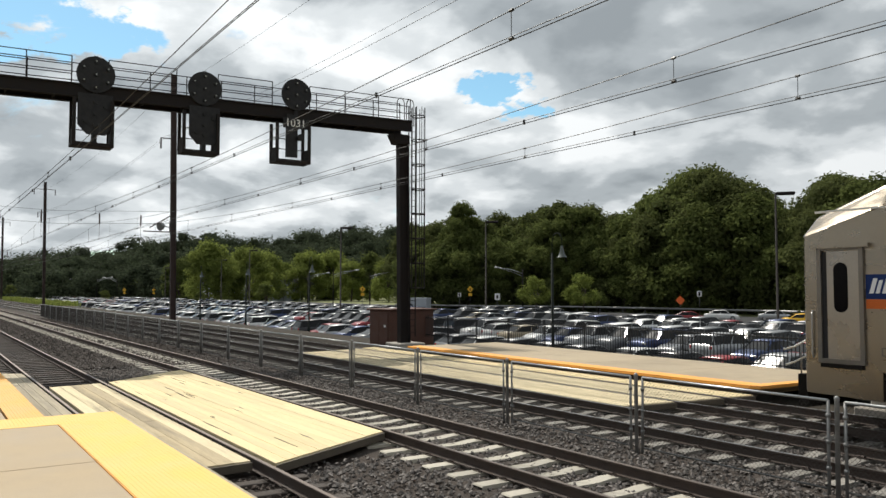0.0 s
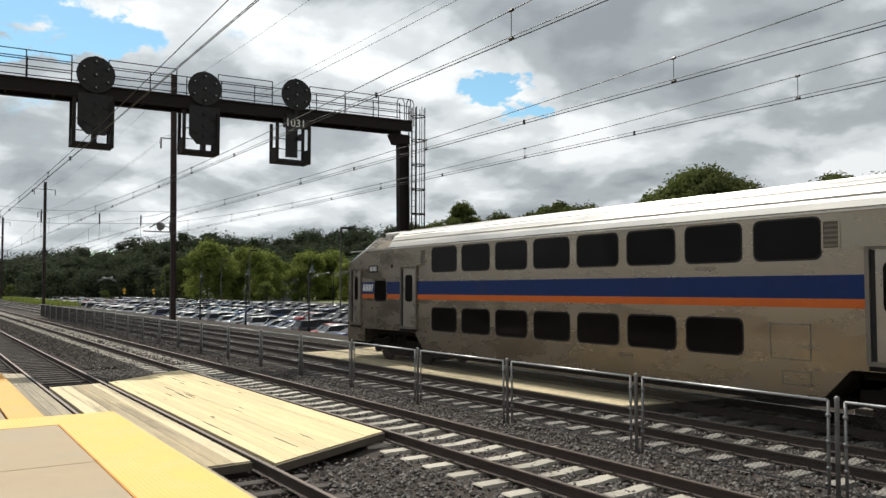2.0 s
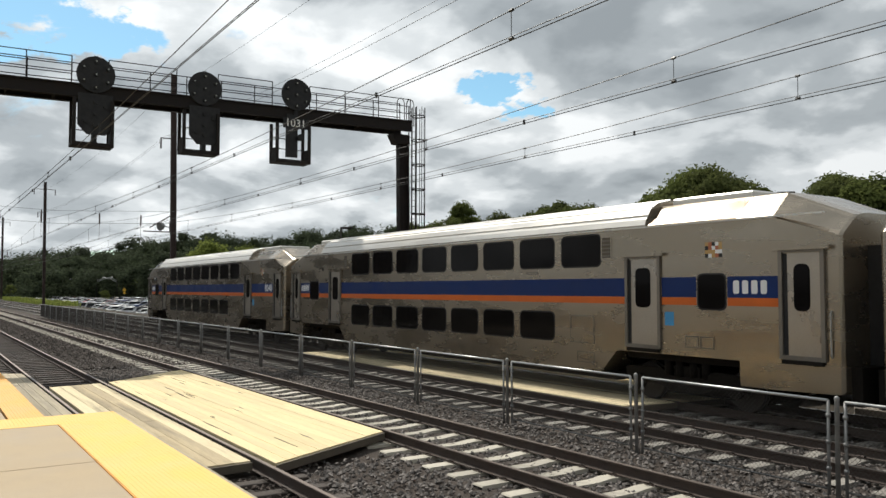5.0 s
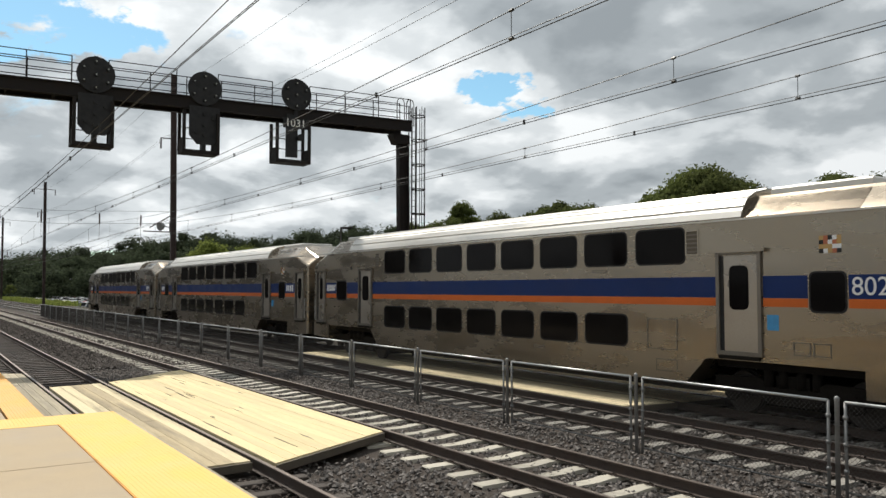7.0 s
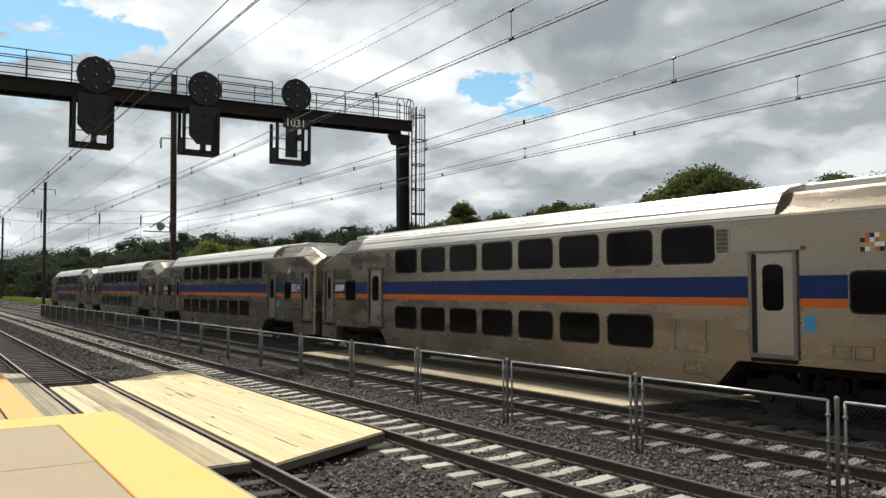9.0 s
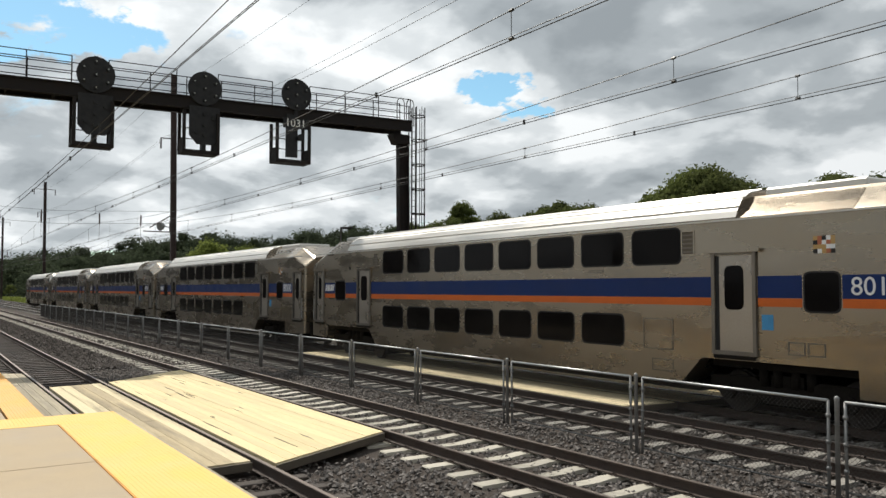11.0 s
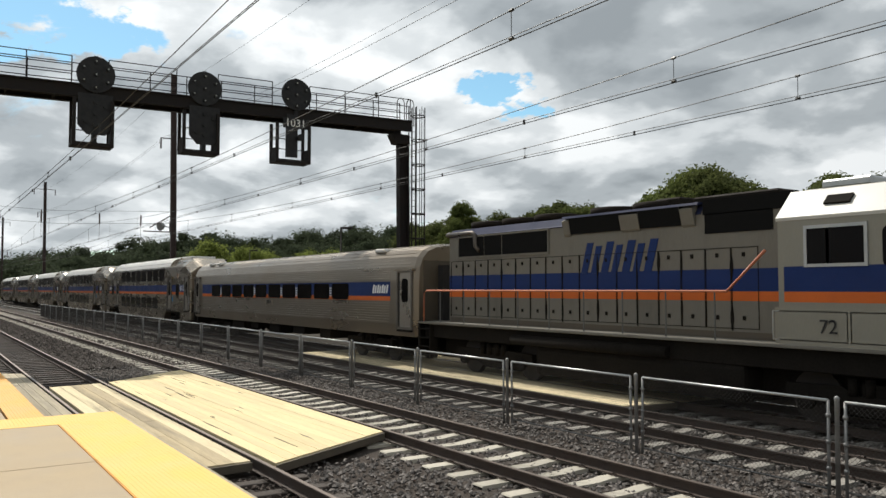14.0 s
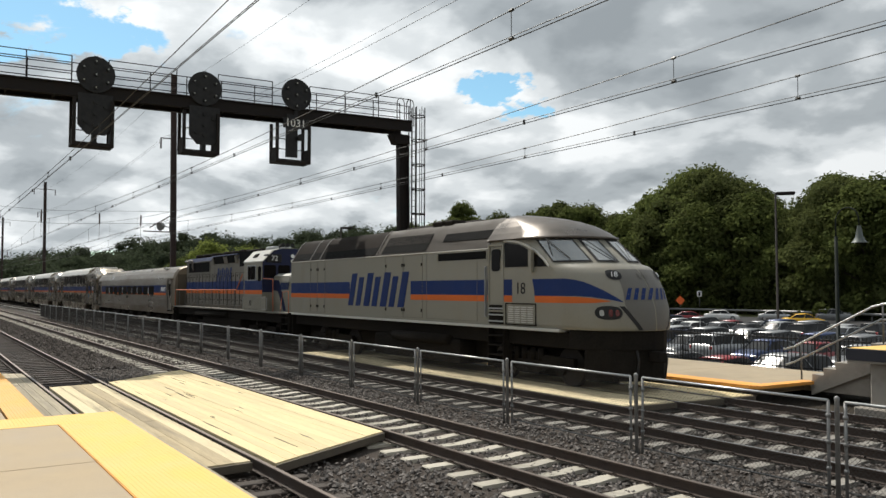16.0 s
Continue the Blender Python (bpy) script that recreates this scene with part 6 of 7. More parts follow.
    patch("orange_band", lambda u, v: (-1.0 + 1.56 * u, lerp(under, -1.0 + 1.56 * u) * (1 - v) + (lerp(low_edge, -1.0 + 1.56 * u) - 0.004 - 0.03 * u ** 3) * v), M["orange"], "orange stripe", 0.006, 24, 2)
    word_shape("operator_mark", 5.57, 10.12, 1.93, 3.13, -1.506, M["blue"], root, "large blue operator mark as slanted bars")
    word_shape("operator_mark", 5.35, 9.9, 1.93, 3.13, 1.506, M["blue"], root, "large blue operator mark as slanted bars")
    # side panels and doors
    for a, b in ((2.05, 2.76), (2.76, 3.48), (8.45, 9.7), (9.7, 10.95), (11.2, 14.0)):
        outline("side_panel", a, b, 1.6, 3.68, 0.014, SIDE, 0.008, M["frame_steel"], root)
    for x in (2.08, 2.68, 2.8, 3.4, 8.48, 9.6, 9.74, 10.86):
        for z in (1.8, 3.3):
            plate("panel_latch", x, x + 0.07, z, z + 0.1, SIDE, 0.02, M["under"], root)
    outline("cab_door_frame", 14.55, 15.28, 1.9, 3.82, 0.05, SIDE, 0.02, M["loco_grey"], root)
    plate("cab_door_window", 14.71, 15.11, 3.05, 3.68, SIDE, 0.014, M["glass_dark"], root, 0.1)
    outline("grab_rail", 14.42, 14.50, 1.75, 3.2, 0.02, SIDE, 0.05, M["galv"], root)
    plate("door_recess", 14.58, 15.25, 1.56, 2.1, SIDE, 0.01, M["under"], root)
    for k in range(3):
        plate("step_tread", 14.58, 15.25, 1.62 + k * 0.18, 1.66 + k * 0.18, SIDE, 0.03, M["galv"], root)
    for s in (-1, 1):
        for name, pts in (("cab_side_window", [(15.33, 3.15), (16.36, 3.15), (16.36, 3.6), (15.95, 3.76), (15.33, 3.84)]), ("quarter_window", [(16.6, 3.14), (17.12, 3.14), (16.9, 3.36), (16.6, 3.52)])):
            bm = bmesh.new()
            prism(bm, pts, s * 1.44, s * 1.512, "y")
            part(name, bm, M["glass_dark"], root, "dark cab glass")
        bm = bmesh.new()
        arch = [(15.3, 3.88), (15.9, 3.82), (16.3, 3.70), (16.7, 3.52), (17.05, 3.27), (17.2, 3.13)]
        for (xa, za), (xb, zb) in zip(arch, arch[1:]):
            box_pts = [(xa, za), (xb, zb), (xb, zb + 0.05), (xa, za + 0.05)]
            prism(bm, box_pts, s * 1.45, s * 1.53, "y")
        bmesh.ops.remove_doubles(bm, verts=bm.verts[:], dist=0.001)
        part("window_arch", bm, M["loco_white"], root, "pale curved moulding over the cab windows")
    plate("mirror", 16.49, 16.61, 3.0, 3.6, SIDE, 0.12, M["loco_grey"], root)
    text_mesh("unit_number", "18", 0.44, M["black"], root, Matrix.Translation((16.02, -1.508, 2.55)) @ pose(0, 0, 0, 90, 0, 0), "black unit number")
    outline("louvre_frame", 15.36, 16.68, 1.56, 2.16, 0.028, SIDE, 0.02, M["under"], root)
    for k in range(4):
        for q in range(8):
            plate("louvre", 15.49 + k * 0.28, 15.71 + k * 0.28, 1.63 + q * 0.058, 1.66 + q * 0.058, SIDE, 0.016, M["loco_white"], root, both=False)
    # windscreen: a side pane and a front pane to each side, in black gaskets
    for q in ((0.16, 0.645, 0.66, 0.20), (0.695, 0.955, 0.965, 0.715)):
        a, b, c, d = q
        patch("windscreen_gasket", corners((a, 3.235), (b, 3.235), (c, 3.86), (d, 3.86)), M["rubber"], off=0.012)
        patch("windscreen_pane", corners((a + 0.03, 3.275), (b - 0.025, 3.275), (c - 0.03, 3.82), (d + 0.03, 3.82)), M["screen_glass"], "raked windscreen glass", 0.022)
    for s in (-1, 1):
        for lower, upper in (((0.42, 3.3), (0.34, 3.84)), ((0.9, 3.26), (0.76, 3.82)), ((0.24, 3.42), (0.36, 3.88))):
            bm = bmesh.new()
            tube(bm, [front(*lower, s, 0.05), front((lower[0] + upper[0]) / 2, (lower[1] + upper[1]) / 2, s, 0.07), front(*upper, s, 0.08)], 0.013, 4)
            part("wiper", bm, M["black"], root)
    # nose: number boards, lamp clusters, centre panel with its chevron
    patch("nose_panel", lambda u, v: (lerp([(1.54, 0.86), (2.1, 0.69), (3.06, 0.74)], 1.54 + 1.5 * v) * (1 - u) + 0.995 * u, 1.54 + 1.5 * v), M["nose_grey"], "dull darker grey nose panel", 0.008, 6, 12)
    patch("nose_chevron", lambda u, v: (lerp([(1.54, 0.81), (2.12, 0.635)], 1.54 + 0.58 * v) + 0.05 * u, 1.54 + 0.58 * v), M["rubber"], "black chevron edge", 0.01, 2, 5)
    patch("number_board", rounded(0.61, 0.77, 2.77, 3.02), M["black"], "", 0.016)
    for s, q in ((-1, 0.69), (1, 0.69)):
        p, n = front(q, 2.895, s, 0.03), front(q, 2.895, s, 0.5) - front(q, 2.895, s, 0.03)
        text_mesh("board_number", "18", 0.2, M["white_mark"], root, Matrix.Translation(p) @ n.to_track_quat("Z", "Y").to_matrix().to_4x4(), "white number")
    patch("lamp_cluster", rounded(0.40, 0.66, 1.79, 2.13), M["rubber"], "dark oval lamp housing", 0.016)
    patch("headlamp", rounded(0.445, 0.49, 1.88, 2.03), M["galv"], "", 0.026)
    patch("marker_lamp", rounded(0.53, 0.57, 1.87, 2.05), M["dim_red"], "", 0.026)
    patch("marker_lamp", rounded(0.59, 0.63, 1.88, 2.04), M["dim_red"], "", 0.026)
    patch("headlight", rounded(0.955, 0.995, 2.8, 2.98), M["nose_grey"], "", 0.02)
    for k in range(7):
        a = -0.27 + 0.078 * k
        bm = bmesh.new()
        ends = []
        for t, z in ((a - 0.02, 2.28), (a + 0.022, 2.28), (a + 0.082, 2.56), (a + 0.04, 2.56)):
            ends.append(bm.verts.new(front(1 - abs(t), z, -1 if t < 0 else 1, 0.022)))
        bm.faces.new(ends)
        part("operator_mark", bm, M["blue"], root, "blue operator mark as slanted bars")
    # frame, tanks, pilot
    part("sill", bbox(0.05, 17.6, -1.52, 1.52, 1.44, 1.515, 0.01), M["loco_white"], root, "pale sill stripe")
    part("frame", bbox(0.1, 18.3, -1.3, 1.3, 1.02, 1.437, 0.02), M["under"], root)
    # added dark blocks that stand for the shade between the trucks
    for a, b in ((0.4, 6.5), (7.5, 17.6)):
        part("cable_trunk", bbox(a, b, -0.75, 0.75, 0.4, 1.02, 0.03), M["under"], root)
    part("fuel_tank", bbox(7.45, 12.9, -1.38, 1.38, 0.25, 1.02, 0.12, 2), M["under"], root)
    for s in (-1, 1):
        bm = bmesh.new()
        tube(bm, [(9.0, s * 1.42, 0.98), (12.4, s * 1.42, 0.98)], 0.16, 10)
        part("air_reservoir", bm, M["under"], root)
        bm = bmesh.new()
        for k in range(4):
            box(bm, 14.55, 15.2, min(s * 1.2, s * 1.5), max(s * 1.2, s * 1.5), 0.4 + k * 0.27, 0.44 + k * 0.27)
        box(bm, 14.5, 14.54, min(s * 1.2, s * 1.5), max(s * 1.2, s * 1.5), 0.35, 1.44)
        box(bm, 15.21, 15.25, min(s * 1.2, s * 1.5), max(s * 1.2, s * 1.5), 0.35, 1.44)
        part("cab_steps", bm, M["under"], root, "dark steel cab steps")
    bm = bmesh.new()
    prism(bm, [(17.9, -1.44), (18.6, -1.2), (19.1, -0.8), (19.35, -0.4), (19.42, 0), (19.35, 0.4), (19.1, 0.8), (18.6, 1.2), (17.9, 1.44)], 1.05, 1.515, "z")
    prism(bm, [(18.3, -1.3), (18.9, -1.0), (19.25, -0.5), (19.33, 0), (19.25, 0.5), (18.9, 1.0), (18.3, 1.3)], 0.28, 1.05, "z")
    part("pilot", bm, M["under"], root, "black pilot below the nose")
    for x in (-0.4, 19.3):
        part("coupler", bbox(x, x + 0.4, -0.14, 0.14, 0.75, 1.02, 0.03), M["under"], root)
    for s in (-1, 1):
        bm = bmesh.new()
        tube(bm, [(19.2, s * 0.45, 1.2), (19.36, s * 0.5, 0.8), (19.3, s * 0.5, 0.4)], 0.03, 5)
        part("brake_hose", bm, M["rubber"], root)
    part("end_plate", bbox(-0.02, 0.06, -1.45, 1.45, 0.6, 1.5, 0.02), M["under"], root)
    bogie(root, 3.4, 2.75, 0.51)
    bogie(root, 15.9, 2.75, 0.51)
    VEHICLES.append((root, u0))


cowl_loco(172.75)


# ---- woods ----
def leaf_material(name, col, col2, glow=0.45):
    m = mat(name, col, 0.85, scale=0.35, var=0.3, bump=0, fine=3.0, col2=col2, island=0.22, spec=0.03)
    nt = m.node_tree
    b = nt.nodes["Principled BSDF"]
    tr = nt.nodes.new("ShaderNodeBsdfTranslucent")
    mx = nt.nodes.new("ShaderNodeMixShader")
    mx.inputs[0].default_value = glow
    src = b.inputs["Base Color"].links[0].from_socket
    link(nt, src, tr.inputs["Color"])
    out = nt.nodes["Material Output"]
    link(nt, b.outputs[0], mx.inputs[1])
    link(nt, tr.outputs[0], mx.inputs[2])
    link(nt, mx.outputs[0], out.inputs["Surface"])
    return m


M["leaf_dark"] = leaf_material("dark_foliage", (0.068, 0.085, 0.030), (0.095, 0.107, 0.038))
M["leaf_mid"] = leaf_material("green_foliage", (0.08, 0.108, 0.032), (0.12, 0.138, 0.044))
M["leaf_light"] = leaf_material("light_foliage", (0.135, 0.175, 0.042), (0.20, 0.23, 0.06), 0.5)
M["leaf_far"] = leaf_material("far_foliage", (0.042, 0.055, 0.034), (0.056, 0.070, 0.040))
M["bark"] = mat("bark", (0.07, 0.055, 0.042), 0.9, scale=3, var=0.35, bump=0.6, fine=18, stretch=(1, 1, 0.3))


def leaves(rs, centres, radii, per, size, loose=0.5):
    """Leaf sprays: small blades laid like a loose shell round each clump centre, facing mostly outward and up."""
    c = np.repeat(np.asarray(centres, float), per, 0)
    r = np.repeat(np.asarray(radii, float), per)
    n = len(c)
    d = rs.normal(size=(n, 3))
    d /= np.linalg.norm(d, axis=1, keepdims=True)
    p = c + d * (r * np.clip(np.abs(rs.normal(0.78, 0.26, n)), 0, 1.22))[:, None] * np.array([1, 1, 0.75])
    face = d * 0.75 + np.array([0, 0, 0.4]) + loose * rs.normal(size=(n, 3))
    face /= np.linalg.norm(face, axis=1, keepdims=True)
    a = np.cross(face, rs.normal(size=(n, 3)))
    a /= np.linalg.norm(a, axis=1, keepdims=True)
    b = np.cross(face, a)
    s = (size * (0.6 + 0.8 * rs.rand(n)))[:, None]
    return np.stack([p + a * s, p - a * s * 0.6 + b * s * 0.75, p - a * s * 0.6 - b * s * 0.75], 1).reshape(-1, 3)


def quads(n):
    return (np.arange(n)[:, None] * 4 + np.arange(4)[None]).tolist()


def blades(n):
    return (np.arange(n)[:, None] * 3 + np.arange(3)[None]).tolist()


def tree(name, label, h, spread, seed, material, clumps=34, per=150, size=0.34, low=0.25, group="woodland trees"):
    rs = np.random.RandomState(seed)
    root = thing(name, label, "tree", group)
    bm = bmesh.new()
    bend = rs.normal(0, 0.25, (6, 2)).cumsum(0)
    path = [(bend[k][0], bend[k][1], h * 0.75 * k / 5 - 0.3) for k in range(6)]
    tube(bm, path, [0.022 * h * (1 - 0.14 * k) for k in range(6)], 8)
    centres, radii = [], []
    for k in range(clumps):
        z = low + (1 - low) * rs.rand() ** 0.85
        ring = math.sin(math.pi * min(1.0, (z - low) / (1 - low) * 0.86 + 0.14)) ** 0.6
        a, q = rs.rand() * 6.283, (0.35 + 0.65 * rs.rand() ** 0.5) * ring * spread
        centres.append((math.cos(a) * q, math.sin(a) * q, z * h * 0.95))
        radii.append(spread * (0.22 + 0.2 * rs.rand()))
    part("trunk", bm, M["bark"], root, "tapered brown trunk")
    for k in range(0, clumps, 4):
        bm = bmesh.new()
        z = min(max(centres[k][2] * 0.62, h * 0.12), h * 0.7)
        i = z / (h * 0.75) * 5
        tube(bm, [(bend[int(i)][0], bend[int(i)][1], z), tuple(np.array(centres[k]) * 0.55 + np.array((0, 0, z * 0.45))), centres[k]], [0.008 * h, 0.005 * h, 0.002 * h], 5)
        part("limb", bm, M["bark"], root)
    v = leaves(rs, centres, radii, per, size)
    part("crown", raw_mesh("crown", v.tolist(), blades(len(v) // 3), material), material, root, "uneven leafy crown")
    return root


PROTO = [tree("tree", "tall dark-green broadleaf tree at the edge of the woods", 20, 6.0, 11, M["leaf_dark"], 44, 300, 0.30, 0.12),
         tree("tree", "tall dark-green broadleaf tree at the edge of the woods", 20, 5.2, 12, M["leaf_dark"], 40, 300, 0.29, 0.15),
         tree("tree", "broad mid-green tree at the edge of the woods", 18, 6.6, 13, M["leaf_mid"], 46, 300, 0.30, 0.1),
         tree("tree", "tall mid-green tree with an open crown in the woods", 21, 4.8, 14, M["leaf_mid"], 30, 240, 0.27, 0.35)]
SMALL = [tree("small_tree", "small light-green tree in the car park", 7.5, 2.6, 21, M["leaf_mid"], 22, 240, 0.14, 0.32, "car park trees"),
         tree("lawn_tree", "bright yellow-green tree beyond the car park", 14, 6.0, 22, M["leaf_light"], 48, 260, 0.26, 0.07, "sunlit trees"),
         tree("small_tree", "small sunlit yellow-green tree in the car park", 7.5, 2.9, 23, M["leaf_light"], 20, 240, 0.15, 0.32, "car park trees")]
USED = set()


def bearing(across):
    """The direction on the ground, as a unit vector, for a place across the view."""
    a = math.atan((across - 784) / 1420.0)
    return Vector((-math.cos(YAW + a), math.sin(YAW + a), 0))


def plant(proto, x, y, z, scale, turn):
    size = (scale, scale, scale * rnd.uniform(0.95, 1.05))
    at = pose(x, y, z, 0, 0, turn)
    if proto in USED:
        return copy_thing(proto, at @ Matrix.Diagonal((*(u / v for u, v in zip(size, proto.scale)), 1)))
    USED.add(proto)
    proto.matrix_basis = at @ Matrix.Diagonal((*size, 1))
    return proto


# tree-top height over the eye, as a slope along the view, and distance of the wood's edge
SKYLINE = [(730, 0.078), (760, 0.08), (820, 0.108), (865, 0.09), (930, 0.094), (1000, 0.113), (1070, 0.102), (1135, 0.098), (1160, 0.122), (1180, 0.138), (1250, 0.153), (1320, 0.143), (1350, 0.125), (1370, 0.105), (1430, 0.112), (1470, 0.14), (1570, 0.138), (1800, 0.14)]
EDGE = [(700, 185), (800, 172), (1000, 165), (1200, 152), (1400, 140), (1570, 128), (1800, 110)]


def woods():
    px = 735
    while px < 1700:
        for row in range(3):
            b = px + rnd.uniform(-9, 9)
            d = lerp(EDGE, b) * (1 + 0.06 * row) + rnd.uniform(-2, 2)
            ahead = d / math.sqrt(1 + ((b - 784) / 1420) ** 2)
            top = 2.5 + lerp(SKYLINE, b) * ahead * (rnd.uniform(0.62, 0.82) if row == 0 else rnd.uniform(0.88, 1.0) if row == 1 else rnd.uniform(0.93, 1.02))
            w = bearing(b) * d
            k = rnd.choice((0, 1, 2)) if row else rnd.choice((0, 1, 2, 2, 3))
            h = (20, 20, 18, 21)[k]
            plant(PROTO[k], w.x, w.y, -1.6, (top + 1.6) / h, rnd.uniform(0, 360))
        px += 26
    # the tall oak that stands above the rest, and open crowns against the sky
    for b, d, top, k in ((1225, 150, 20.8, 2), (1275, 149, 22.6, 0), (1318, 147, 20.0, 2), (822, 175, 20.8, 3), (800, 178, 18, 3), (1005, 165, 20.2, 3), (1040, 166, 19.0, 3), (1470, 132, 18.5, 0), (1540, 128, 17.8, 2)):
        w = bearing(b) * d
        plant(PROTO[k], w.x, w.y, -1.6, (top + 1.6) / (20, 20, 18, 21)[k], rnd.uniform(0, 360))
    # undergrowth closes the foot of the wood
    rs = np.random.RandomState(5)
    cs, rr = [], []
    for i in range(420):
        b = 720 + rs.rand() * 950
        w = bearing(b) * (lerp(EDGE, b) - 5 + rs.rand() * 12)
        cs.append((w.x, w.y, -1.0 + rs.rand() * 5))
        rr.append(1.3 + rs.rand() * 1.7)
    v = leaves(rs, cs, rr, 190, 0.34)
    tagged(new("undergrowth", raw_mesh("undergrowth", v.tolist(), blades(len(v) // 3), M["leaf_dark"])), "dark undergrowth along the foot of the wood", "undergrowth", kind="stuff")


woods()


def far_woods():
    """The wooded ridge beyond the town, far off to where the tracks run."""
    rs = np.random.RandomState(9)
    ridge = [(-60, 0.040), (20, 0.040), (60, 0.046), (130, 0.052), (180, 0.044), (240, 0.062), (300, 0.060), (350, 0.072), (420, 0.066), (480, 0.064), (560, 0.074), (640, 0.078), (700, 0.079), (760, 0.08)]
    for name, d0, k, mtl, n in (("ridge_woods", 560, 1.0, "leaf_far", 230), ("town_trees", 330, 0.5, "leaf_far", 120), ("valley_trees", 420, 0.76, "leaf_far", 170)):
        cs, rr = [], []
        for i in range(n):
            b = -60 + 830 * (i + rs.rand()) / n
            d = d0 * (0.92 + 0.16 * rs.rand())
            ahead = d / math.sqrt(1 + ((b - 784) / 1420) ** 2)
            top = 2.5 + lerp(ridge, b) * ahead * k * (0.80 + 0.24 * rs.rand() ** 1.5)
            w = bearing(b) * d
            if w.y < 32:
                continue
            r = d * (0.007 + 0.010 * rs.rand())
            z = top - r * 0.5
            while z > -3:
                cs.append((w.x + rs.normal() * r * 0.6, w.y + rs.normal() * r * 0.6, z))
                rr.append(r * (0.75 + 0.5 * rs.rand()))
                z -= r * 1.2
        v = leaves(rs, cs, rr, 230, 0.0016 * d0, 0.22)
        tagged(new(name, raw_mesh(name, v.tolist(), blades(len(v) // 3), M[mtl])), "distant green wooded ridge under the clouds", "woods", kind="stuff")


far_woods()


def mid_trees():
    spots = [(318, 262, 11.5), (345, 270, 14.5), (372, 240, 15.5), (408, 245, 12.0), (440, 250, 14.6), (470, 280, 14.6), (500, 300, 11.5), (545, 290, 15.6), (585, 300, 17), (620, 270, 12.0), (655, 275, 15.5), (690, 250, 12)]
    for b, d, top in spots:
        w = bearing(b) * d
        bright = b > 350 and b != 655
        plant(SMALL[1] if bright else PROTO[2], w.x, w.y, -1.7, (top + 1.7) / (14 if bright else 18), rnd.uniform(0, 360))
    for b, d, top in ((355, 200, 1.8), (1060, 140, 2.0), (185, 235, 2.4), (470, 210, 4.0), (505, 215, 3.2), (1450, 112, 0.9), (230, 320, 7), (130, 380, 7), (50, 420, 8), (20, 330, 4)):
        w = bearing(b) * d
        plant(SMALL[0], w.x, w.y, -1.7, (top + 1.7) / 7.5, rnd.uniform(0, 360))

    for b, d, top in ((948, 128, 4.5), (1032, 125, 4.9), (470, 235, 5.0)):
        w = bearing(b) * d
        plant(SMALL[2], w.x, w.y, -1.7, (top + 1.7) / 7.5, rnd.uniform(0, 360))


mid_trees()


# ---- parked cars ----
CAR_COLOURS = {"white": (0.66, 0.66, 0.65), "silver": (0.34, 0.345, 0.35), "grey": (0.16, 0.165, 0.17), "black": (0.012, 0.012, 0.014), "dark blue": (0.015, 0.03, 0.09), "red": (0.22, 0.015, 0.02), "tan": (0.35, 0.29, 0.2), "yellow": (0.75, 0.42, 0.02), "bright blue": (0.03, 0.16, 0.45)}
for cname, rgb in CAR_COLOURS.items():
    M["car_" + cname] = mat("car_paint_" + cname.replace(" ", "_"), rgb, 0.34, 0.35 if cname in ("silver", "grey", "dark blue") else 0.0, scale=1.5, var=0.06, bump=0, coat=0.15, spec=0.35)
M["car_glass"] = mat("car_glass", (0.010, 0.011, 0.012), 0.12, scale=1, var=0.2, bump=0, spec=0.22)
M["tyre"] = mat("tyre", (0.02, 0.02, 0.02), 0.85, scale=6, bump=0.1)
M["car_rim"] = mat("alloy_rim", (0.45, 0.45, 0.46), 0.35, 0.8, scale=6, bump=0)
M["car_trim"] = mat("dark_trim", (0.02, 0.02, 0.02), 0.6, scale=4, bump=0)

# outline stations along the car: x, half width at belt, belt height, roof half width, roof height (roof = belt where there is no cabin)
SHAPES = {
    "sedan": ([(-2.3, 0.72, 0.62), (-2.2, 0.84, 0.92), (-1.5, 0.9, 0.98), (0.75, 0.9, 0.95), (1.7, 0.87, 0.86), (2.2, 0.78, 0.70), (2.32, 0.66, 0.55)], [(-1.75, 0.97), (-0.95, 1.40), (0.05, 1.46), (0.55, 1.40), (1.25, 0.92)]),
    "suv": ([(-2.25, 0.80, 0.75), (-2.2, 0.90, 1.08), (-1.5, 0.93, 1.12), (0.8, 0.93, 1.08), (1.7, 0.9, 1.02), (2.2, 0.82, 0.9), (2.3, 0.72, 0.65)], [(-2.15, 1.12), (-1.85, 1.62), (-0.2, 1.72), (0.5, 1.66), (1.15, 1.06)]),
    "hatchback": ([(-2.0, 0.74, 0.7), (-1.95, 0.84, 0.98), (-1.3, 0.88, 1.0), (0.7, 0.88, 0.96), (1.5, 0.86, 0.88), (2.0, 0.76, 0.7), (2.08, 0.66, 0.55)], [(-1.95, 1.0), (-1.45, 1.42), (-0.2, 1.50), (0.4, 1.44), (1.15, 0.94)]),
}


